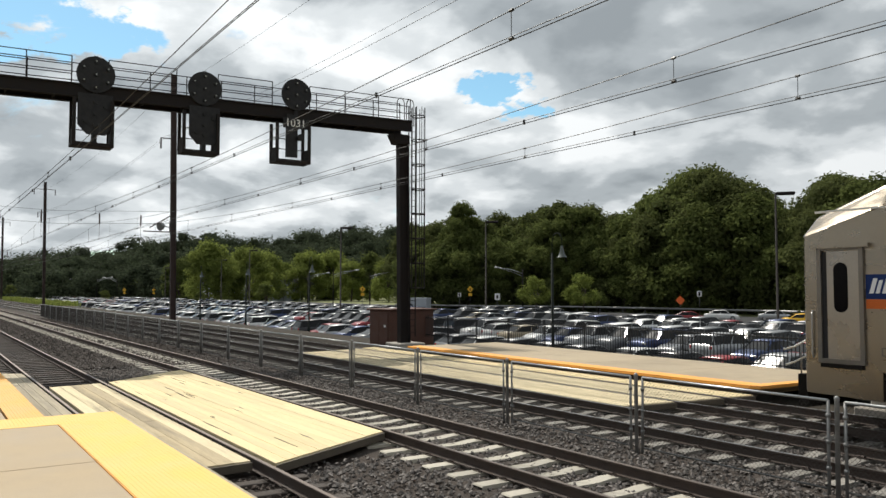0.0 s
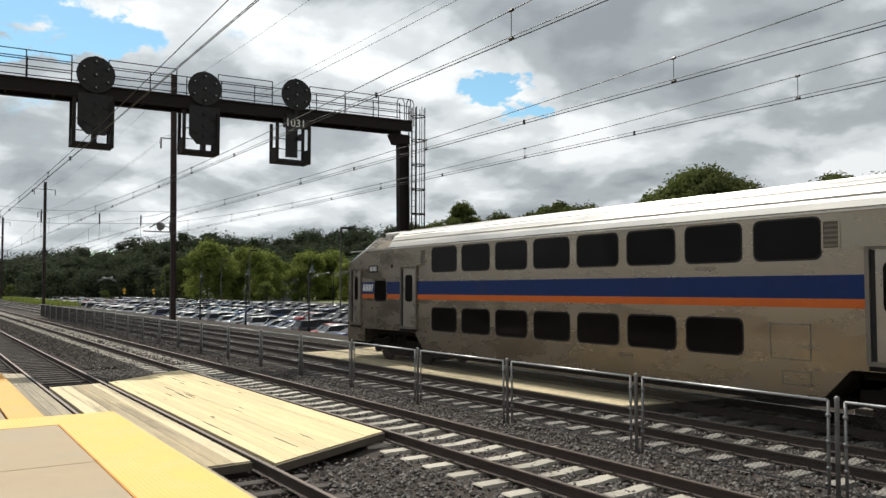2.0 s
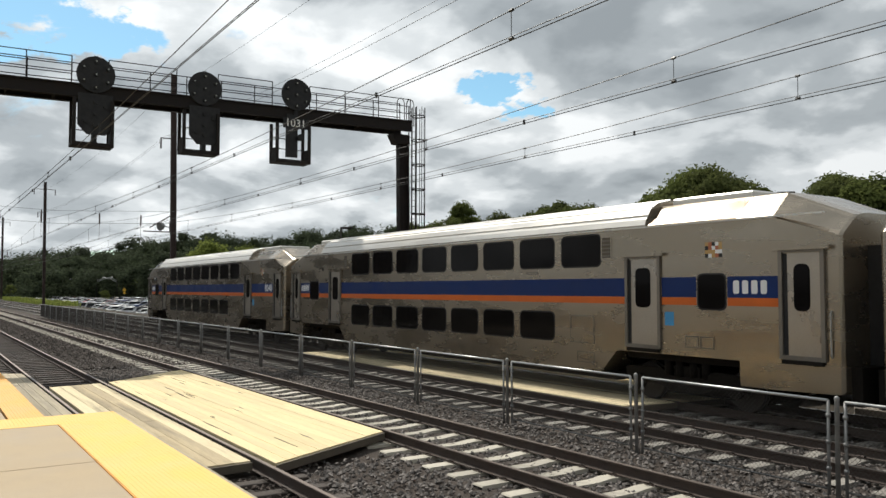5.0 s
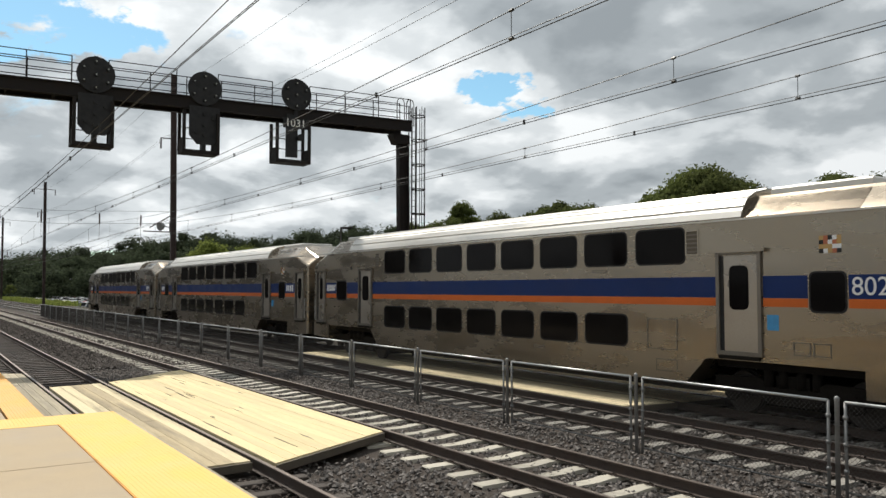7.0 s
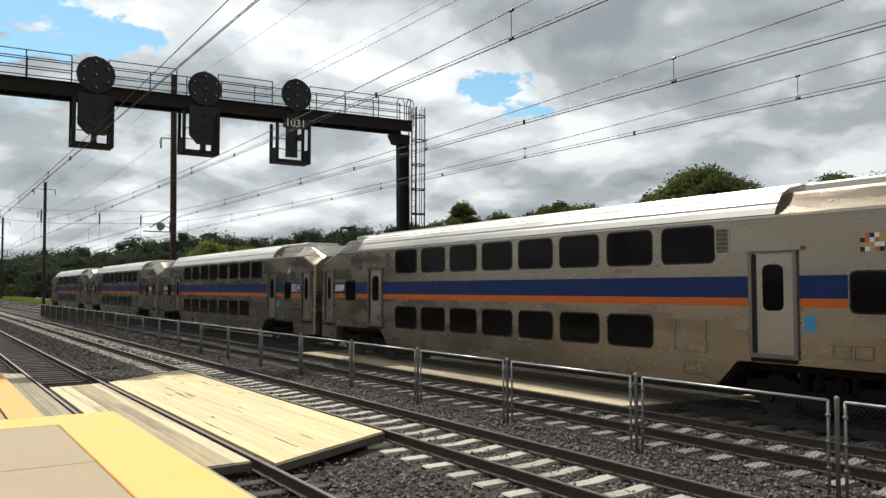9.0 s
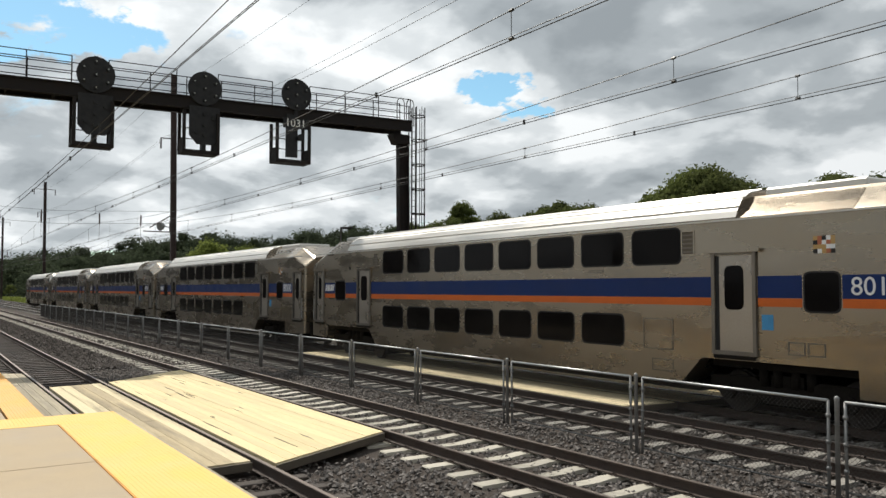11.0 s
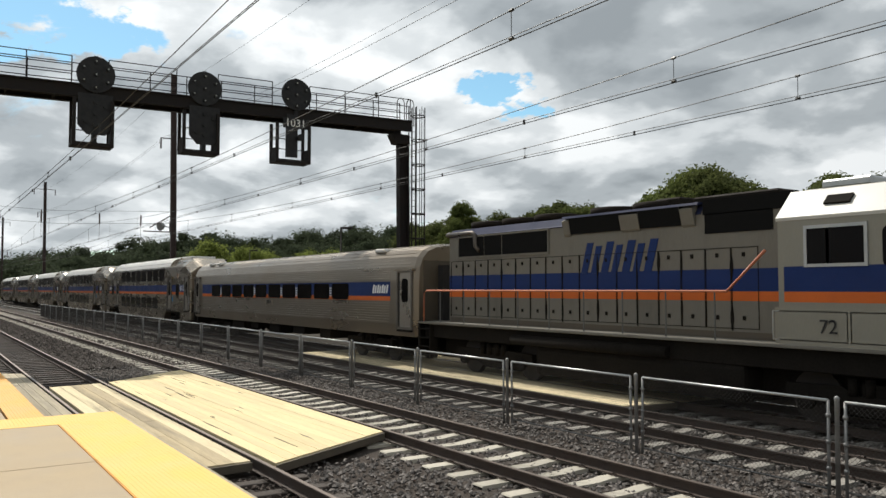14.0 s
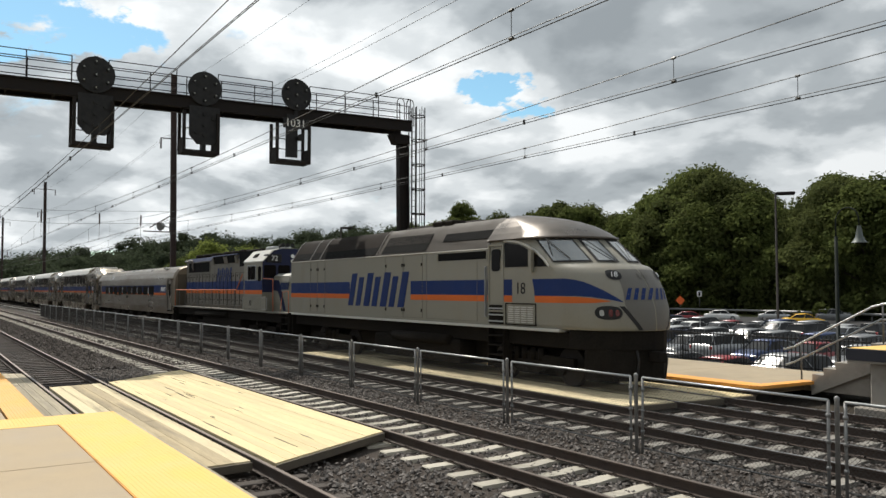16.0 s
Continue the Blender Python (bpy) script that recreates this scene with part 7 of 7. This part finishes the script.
def car_meshes(kind):
    belt, roof = SHAPES[kind]
    body = bmesh.new()
    loft(body, [(x, [(w * 0.88, 0.2), (w, 0.42), (w * 1.0, z * 0.72), (w * 0.965, z), (w * 0.6, z + 0.035), (0, z + 0.045)]) for x, w, z in belt], smooth=True)
    (x0, z0), (x1, z1), (x2, z2), (x3, z3), (x4, z4) = roof
    wb = belt[2][1] * 0.93
    wr = wb * 0.78
    # roof skin over the glasshouse
    rp = bmesh.new()
    loft(rp, [(x1 - 0.05, [(wr * 1.02, z1 - 0.05), (wr * 0.92, z1 - 0.005), (wr * 0.5, z1 + 0.02), (0, z1 + 0.025)]), (x2, [(wr * 1.03, z2 - 0.06), (wr * 0.93, z2 - 0.005), (wr * 0.5, z2 + 0.02), (0, z2 + 0.03)]), (x3 + 0.05, [(wr * 1.02, z3 - 0.06), (wr * 0.92, z3 - 0.01), (wr * 0.5, z3 + 0.015), (0, z3 + 0.02)])], smooth=True)
    rp.verts.ensure_lookup_table()
    ring = [list(rp.verts[7 * k:7 * k + 7]) for k in range(3)]
    for s in (-1, 1):
        lo, hi = (0, 1) if s < 0 else (6, 5)
        for r, x, z, dx in ((ring[0], x0, z0, 0.14), (ring[2], x4, z4, -0.14)):
            rp.faces.new((r[lo], r[hi], rp.verts.new((x + dx * 0.2, s * wb * 0.86, z + 0.03)), rp.verts.new((x + dx, s * wb * 1.01, z - 0.01))))
        mid = (x1 + x3) / 2
        rp.faces.new((ring[1][lo], rp.verts.new((mid - 0.06, s * wb * 1.012, z0 - 0.02)), rp.verts.new((mid + 0.06, s * wb * 1.012, z0 - 0.02))))
    glass = bmesh.new()
    loft(glass, [(x0, [(wb, z0 - 0.04), (wb * 0.98, z0), (wb * 0.5, z0 + 0.01), (0, z0 + 0.01)]), (x1, [(wb, z0 - 0.05), (wr, z1 - 0.03), (wr * 0.5, z1), (0, z1)]), (x2, [(wb, z0 - 0.05), (wr, z2 - 0.03), (wr * 0.5, z2), (0, z2)]), (x3, [(wb, z4 - 0.03), (wr, z3 - 0.03), (wr * 0.5, z3), (0, z3)]), (x4, [(wb, z4 - 0.04), (wb * 0.96, z4), (wb * 0.5, z4 + 0.01), (0, z4 + 0.01)])])
    tyre = bmesh.new()
    disc(tyre, (0, 0, 0), 0.33, 0.22, "y", 20)
    rim = bmesh.new()
    disc(rim, (0, 0, 0), 0.21, 0.235, "y", 14)
    lamp_f, lamp_r = bmesh.new(), bmesh.new()
    xf, wf, zf = belt[-2]
    xr, wr_, zr = belt[1]
    box(lamp_f, xf - 0.28, xf + 0.06, -0.16, 0.16, zf - 0.14, zf + 0.0)
    bevel(lamp_f, 0.03)
    box(lamp_r, xr - 0.05, xr + 0.12, -0.1, 0.1, zr - 0.26, zr - 0.04)
    bevel(lamp_r, 0.03)
    return {"body": body, "roof": rp, "glass": glass, "tyre": tyre, "rim": rim, "headlight": (lamp_f, wf), "tail_light": (lamp_r, wr_), "wheels": (belt[1][0] + 0.75, belt[-2][0] - 0.75)}


def car_proto(kind, colour):
    d = car_meshes(kind)
    root = thing("parked_car", "%s %s parked in the station car park" % (colour, kind), "car", "parked cars")
    paint = M["car_" + colour]
    part("body", d["body"], paint, root)
    part("roof", d["roof"], paint, root)
    part("glasshouse", d["glass"], M["car_glass"], root, "dark glazing")
    ty, ri = mesh_of("tyre", d["tyre"], M["tyre"]), mesh_of("rim", d["rim"], M["car_rim"])
    for x in d["wheels"]:
        for s in (-1, 1):
            w = new("wheel", ty)
            w.parent = root
            w.location = (x, s * 0.78, 0.33)
            r = new("rim", ri)
            r.parent = w
    for nm, mtl in (("headlight", "clear_glass"), ("tail_light", "red_glass")):
        bm, w = d[nm]
        me = mesh_of(nm, bm, M[mtl])
        for s in (-1, 1):
            ob = new(nm, me)
            ob.parent = root
            ob.location.y = s * (w - 0.17)
    return root


POOL = [("sedan", "white"), ("sedan", "silver"), ("suv", "silver"), ("suv", "black"), ("sedan", "grey"), ("hatchback", "silver"), ("suv", "white"), ("sedan", "black"), ("suv", "grey"), ("sedan", "dark blue"), ("hatchback", "grey"), ("sedan", "red"), ("suv", "black"), ("sedan", "grey"), ("hatchback", "white"), ("sedan", "black"), ("suv", "grey"), ("suv", "dark blue"), ("sedan", "tan")]
PROTOS = {}


def park(kind, colour, m):
    key = (kind, colour)
    if key not in PROTOS:
        PROTOS[key] = car_proto(*key)
        PROTOS[key].matrix_basis = m
        return PROTOS[key]
    return copy_thing(PROTOS[key], m)


def car_park():
    r = random.Random(4)
    rows = [(28.6, 1), (40.2, -1), (45.4, 1), (57.5, -1), (62.7, 1), (74.8, -1), (80.0, 1)]
    far = []
    count = 0
    for y, face in rows:
        x = -8.0 - 0.5 * (y - 28) if y < 70 else -88.0
        stop = -320 if y < 70 else -105
        while x > stop:
            x -= 2.72
            if r.random() < 0.07:
                continue
            kind, colour = r.choice(POOL)
            turn = (90 if (r.random() < 0.8) == (face > 0) else -90) + r.uniform(-2.5, 2.5)
            m = pose(x + r.uniform(-0.15, 0.15), y + r.uniform(-0.35, 0.35), LOT_Z, 0, 0, turn)
            if math.hypot(x, y) < 112 and count < 225:
                park(kind, colour, m)
                count += 1
            else:
                far.append((kind, colour, m))
    # cars on the road beyond, and a few single ones
    for b, d, kind, colour, turn in ((1276, 117, "sedan", "white", 35), (1372, 118, "sedan", "silver", 35), (1475, 118, "suv", "grey", 35), (1420, 103, "sedan", "yellow", 50), (1220, 108, "sedan", "red", 40), (720, 150, "suv", "red", 10)):
        w = bearing(b) * d
        park(kind, colour, pose(w.x, w.y, LOT_Z, 0, 0, turn))
    # the distant rest in one piece
    groups = {}
    for kind, colour, m in far:
        groups.setdefault(kind, []).append((colour, m))
    names = list(CAR_COLOURS)
    bm = bmesh.new()
    for kind, items in groups.items():
        d = car_meshes(kind)
        for key in ("headlight", "tail_light"):
            d[key][0].free()
        for key in ("tyre", "rim"):
            d[key].free()
        tmp = {}
        for key in ("body", "roof", "glass"):
            tmp[key] = mesh_of("far_car_" + key, d[key])
        for colour, m in items:
            for key, me in tmp.items():
                n0 = len(bm.faces)
                nv = len(bm.verts)
                bm.from_mesh(me)
                bm.verts.ensure_lookup_table()
                bm.faces.ensure_lookup_table()
                for v in bm.verts[nv:]:
                    v.co = m @ v.co
                idx = len(names) if key == "glass" else names.index(colour)
                for f in bm.faces[n0:]:
                    f.material_index = idx
        for me in tmp.values():
            bpy.data.meshes.remove(me)
    me = bpy.data.meshes.new("distant_cars")
    bm.to_mesh(me)
    bm.free()
    for nme in names:
        me.materials.append(M["car_" + nme])
    me.materials.append(M["car_glass"])
    tagged(new("distant_parked_cars", me), "distant rows of parked cars of many colours", "cars", kind="stuff")


car_park()


# ---- lamps, signs and buildings round the car park ----
M["lamp_green"] = mat("dark_green_lamp_paint", (0.014, 0.018, 0.016), 0.75, scale=4, bump=0.02, spec=0.12)
M["lamp_shade"] = mat("pale_lamp_shade", (0.075, 0.09, 0.085), 0.5, 0.2, scale=4, bump=0.02)
M["sign_yellow"] = mat("yellow_sign", (0.75, 0.42, 0.02), 0.5, scale=4, var=0.05, bump=0)
M["sign_orange"] = mat("orange_sign", (0.8, 0.14, 0.02), 0.5, scale=4, var=0.05, bump=0)
M["siding"] = mat("grey_siding", (0.34, 0.37, 0.40), 0.8, scale=1, var=0.1, bump=0.3, fine=8, stretch=(1, 1, 6))
M["roofing"] = mat("grey_shingles", (0.12, 0.12, 0.125), 0.9, scale=2, var=0.2, bump=0.3, fine=12)


def gooseneck():
    root = thing("platform_lamp", "dark green gooseneck lamp post with a bell shade", "lamp post", "gooseneck platform lamps")
    bm = bmesh.new()
    tube(bm, [(0, 0, -0.4), (0, 0, 0.3), (0, 0, 0.35), (0, 0, 4.5)], [0.11, 0.11, 0.07, 0.05], 10)
    part("post", bm, M["lamp_green"], root)
    bm = bmesh.new()
    arc = [(0, 0, 4.5)] + [(0.42 - 0.42 * math.cos(a), 0, 4.95 + 0.42 * math.sin(a)) for a in [k * math.pi / 10 for k in range(10)]] + [(0.84, 0, 4.75)]
    tube(bm, arc, 0.022, 6)
    part("gooseneck_arm", bm, M["lamp_green"], root)
    bm = bmesh.new()
    tube(bm, [(0.84, 0, 4.78), (0.84, 0, 4.62), (0.84, 0, 4.45), (0.84, 0, 4.33), (0.84, 0, 4.26)], [0.05, 0.08, 0.11, 0.17, 0.23], 18, caps=False)
    part("bell_shade", bm, M["lamp_shade"], root, "pale bell-shaped shade")
    for i in range(6):
        m = pose(-14.2 - i * 13.4, 24.0, -0.3 if i < 3 else -0.5, 0, 0, -10)
        if i == 0:
            root.matrix_basis = m
        else:
            copy_thing(root, m)


gooseneck()


def lot_lamp():
    root = thing("car_park_lamp", "tall dark pole lamp with a flat head in the car park", "lamp post", "car park lamps")
    bm = bmesh.new()
    tube(bm, [(0, 0, 0), (0, 0, 0.8), (0, 0, 0.81), (0, 0, 12.6)], [0.3, 0.3, 0.12, 0.09], 10)
    part("pole", bm, M["steel_dark"], root)
    part("lamp_head", bbox(0.0, 1.7, -0.3, 0.3, 12.45, 12.75, 0.08), M["steel_dark"], root)
    k = 0
    for b, d, s in ((1375, 97, 1.19), (860, 128, 1.0), (603, 128, 0.93), (442, 165, 0.8), (392, 200, 0.75), (293, 190, 0.6)):
        w = bearing(b) * d
        m = pose(w.x, w.y, LOT_Z, 0, 0, 40) @ Matrix.Diagonal((s, s, s, 1))
        if k == 0:
            root.matrix_basis = m
        else:
            copy_thing(root, m)
        k += 1


lot_lamp()


def street_light():
    root = thing("street_light", "grey street light with a long bracket arm", "street light", "street lights")
    bm = bmesh.new()
    tube(bm, [(0, 0, 0), (0, 0, 8.0)], [0.13, 0.08], 8)
    part("pole", bm, M["steel_dark"], root)
    bm = bmesh.new()
    tube(bm, [(0, 0, 7.2), (2.0, 0, 7.9), (4.6, 0, 8.3)], 0.06, 6)
    tube(bm, [(0, 0, 6.7), (2.0, 0, 7.5), (4.6, 0, 8.26)], 0.04, 6)
    part("bracket_arm", bm, M["galv"], root)
    bm = bmesh.new()
    tube(bm, [(4.5, 0, 8.28), (4.9, 0, 8.33), (5.4, 0, 8.33), (5.5, 0, 8.33)], [0.06, 0.16, 0.14, 0.03], 8)
    part("luminaire", bm, M["galv"], root)
    k = 0
    for b, d, turn in ((925, 150, -110), (590, 170, 70), (545, 200, 70), (655, 190, 90), (172, 300, 60), (110, 330, 60), (208, 300, 230)):
        w = bearing(b) * d
        m = pose(w.x, w.y, LOT_Z, 0, 0, turn)
        if k == 0:
            root.matrix_basis = m
        else:
            copy_thing(root, m)
        k += 1


street_light()


def road_sign(b, d, z, shape, material, label, size=0.62):
    w = bearing(b) * d
    root = thing("road_sign", label, "road sign", at=pose(w.x, w.y, LOT_Z, 0, 0, 90 - math.degrees(YAW + math.atan((b - 784) / 1420.0)) + 0))
    bm = bmesh.new()
    tube(bm, [(0, 0.03, 0), (0, 0.03, z + 0.3)], 0.04, 6)
    part("post", bm, M["galv_dull"], root)
    bm = bmesh.new()
    s = size
    pts = [(0, z - s), (s, z), (0, z + s), (-s, z)] if shape == "diamond" else [(-s * 0.8, z - s), (s * 0.8, z - s), (s * 0.8, z + s), (-s * 0.8, z + s)]
    prism(bm, pts, -0.02, 0.0, "y")
    part("sign_face", bm, M[material], root)
    bm = bmesh.new()
    if shape == "diamond" and material == "sign_yellow":
        prism(bm, [(-0.1, z - 0.3), (0.12, z - 0.3), (0.06, z + 0.25), (-0.06, z + 0.25)], -0.03, -0.021, "y")
        part("sign_symbol", bm, M["black"], root)
        bm = bmesh.new()
        prism(bm, [(-0.35, z - 1.35), (0.35, z - 1.35), (0.35, z - 0.75), (-0.35, z - 0.75)], -0.02, 0.0, "y")
        part("arrow_plate", bm, M[material], root)
    elif shape != "diamond":
        prism(bm, [(-0.15, z - 0.35), (0.15, z - 0.35), (0.15, z + 0.3), (-0.15, z + 0.3)], -0.03, -0.021, "y")
        part("sign_symbol", bm, M["black"], root)
    else:
        bm.free()


for b, d, z in ((832, 160, 4.3), (642, 165, 4.3), (221, 300, 4.0), (273, 290, 4.0)):
    road_sign(b, d, z, "diamond", "sign_yellow", "yellow diamond pedestrian sign on a post")
road_sign(1203, 130, 2.6, "diamond", "sign_orange", "orange diamond road-work sign", 0.72)
road_sign(1237, 135, 3.6, "square", "white_sign", "small white sign with a dark symbol on a post", 0.45)
road_sign(880, 150, 2.9, "square", "white_sign", "small white sign on a post beside the road")
road_sign(813, 155, 3.2, "square", "white_sign", "small white sign on a post beside the road", 0.4)


def guard_rail():
    root = thing("guard_rail", "galvanised guard rail along the road by the woods", "guard rail")
    pts = []
    for k in range(26):
        b = 700 + k * 40
        w = bearing(b) * (lerp(EDGE, b) - 8)
        pts.append(Vector((w.x, w.y, -0.75)))
    bm = bmesh.new()
    tube(bm, pts, 0.2, 6)
    part("rail_beam", bm, M["galv_mid"], root)
    for p in pts:
        part("post", bbox(p.x - 0.08, p.x + 0.08, p.y + 0.1, p.y + 0.26, -1.75, -0.6, 0.01), M["galv_dull"], root)


guard_rail()


def house(b, d, w_, l_, h, mtl, turn, label):
    p = bearing(b) * d
    root = thing("house", label, "house", at=pose(p.x, p.y, -1.7, 0, 0, turn))
    bm = bmesh.new()
    prism(bm, [(-w_ / 2, 0), (w_ / 2, 0), (w_ / 2, h), (0, h + w_ * 0.32), (-w_ / 2, h)], -l_ / 2, l_ / 2, "y")
    part("wall", bm, M[mtl], root)
    for s in (-1, 1):
        bm = bmesh.new()
        prism(bm, [(0, h + w_ * 0.32 + 0.02), (s * (w_ / 2 + 0.4), h - 0.25), (s * (w_ / 2 + 0.4), h - 0.05), (0, h + w_ * 0.32 + 0.25)], -l_ / 2 - 0.4, l_ / 2 + 0.4, "y")
        part("roof", bm, M["roofing"], root)
    for z in (1.0, 3.8):
        for k in (-1, 1):
            wd = part("window", bbox(k * w_ * 0.22 - 0.5, k * w_ * 0.22 + 0.5, -l_ / 2 - 0.05, -l_ / 2 - 0.004, z, z + 1.5, 0.01), M["white_sign"], root)
            part("pane", bbox(k * w_ * 0.22 - 0.42, k * w_ * 0.22 + 0.42, -l_ / 2 - 0.07, -l_ / 2 - 0.052, z + 0.08, z + 1.42, 0.005), M["glass_dark"], wd)


house(505, 300, 8, 10, 6.5, "siding", -35, "two-storey house with pale grey siding and a gable roof")
house(380, 300, 9, 10, 4.5, "white_sign", 40, "white house half hidden by trees")
house(425, 290, 10, 8, 3.6, "siding", 50, "low pale house behind the car park trees")


def road_bits():
    w = bearing(745) * 160
    root = thing("electrical_cabinet", "pale grey electrical cabinet at the edge of the car park", "cabinet", at=pose(w.x, w.y, LOT_Z, 0, 0, 30))
    part("body", bbox(-1.8, 1.8, -1.0, 1.0, 0, 2.6, 0.05), M["siding"], root)
    part("cabinet_door", bbox(-0.9, 0.9, -1.03, -1.003, 0.2, 2.3, 0.01), M["siding"], root)
    rs = np.random.RandomState(31)
    n = 2600
    x = -150 - 110 * rs.rand(n)
    y = 19 + 5 * rs.rand(n)
    v = []
    for i in range(n):
        h = 0.35 + 0.7 * rs.rand()
        a = rs.rand() * 6.28
        dx, dy = 0.08 * math.cos(a), 0.08 * math.sin(a)
        v += [(x[i] - dx, y[i] - dy, -0.4), (x[i] + dx, y[i] + dy, -0.4), (x[i] + dx * 0.5 + rs.normal() * 0.15, y[i] + rs.normal() * 0.15, -0.4 + h), (x[i] - dx * 0.5 + rs.normal() * 0.1, y[i], -0.4 + h * 0.8)]
    tagged(new("tall_grass", raw_mesh("tall_grass", v, quads(n), M["leaf_light"])), "yellow-green tall grass beside the tracks", "grass", kind="stuff")


road_bits()

# unseen plain walls, added behind the camera to darken light and reflections on the train
M["plain_wall"] = mat("plain_brown_wall", (0.05, 0.042, 0.034), 0.9, scale=0.8, var=0.15, bump=0.2)
tagged(part("wall_south", bbox(-60, 40, -9.4, -9.0, -0.4, 2.9, 0.02), M["plain_wall"]), "unseen brown wall added behind the near platform to darken reflections", "wall", kind="structure")
tagged(part("wall_west", bbox(-900, -60.01, -9.4, -9.0, -0.4, 9.0, 0.02), M["plain_wall"]), "tall unseen brown wall added beyond the near platform to darken reflections", "wall", kind="structure")


# ---- motion: the whole train draws away along the far platform, gathering speed ----
RUN = (-1.1001434, -1.4460459, 14.4463271, 100.9959505, 93.0410369)


def travelled(t):
    u = (t - 8) / 8
    s = 0.0
    for c in RUN:
        s = s * u + c
    return s


def motions():
    times = [0.5 * k for k in range(33)]
    for ob, u0 in VEHICLES:
        walk(ob, [(t, pose(u0 - travelled(t), TRACKS["train"], 0)) for t in times])
    steps_t = [k / 30 for k in range(481)]
    s0 = travelled(0)
    for ob, home, r in WHEELSETS:
        walk(ob, [(t, Matrix.Translation(home) @ Matrix.Rotation(-(travelled(t) - s0) / r, 4, "Y")) for t in steps_t])


motions()
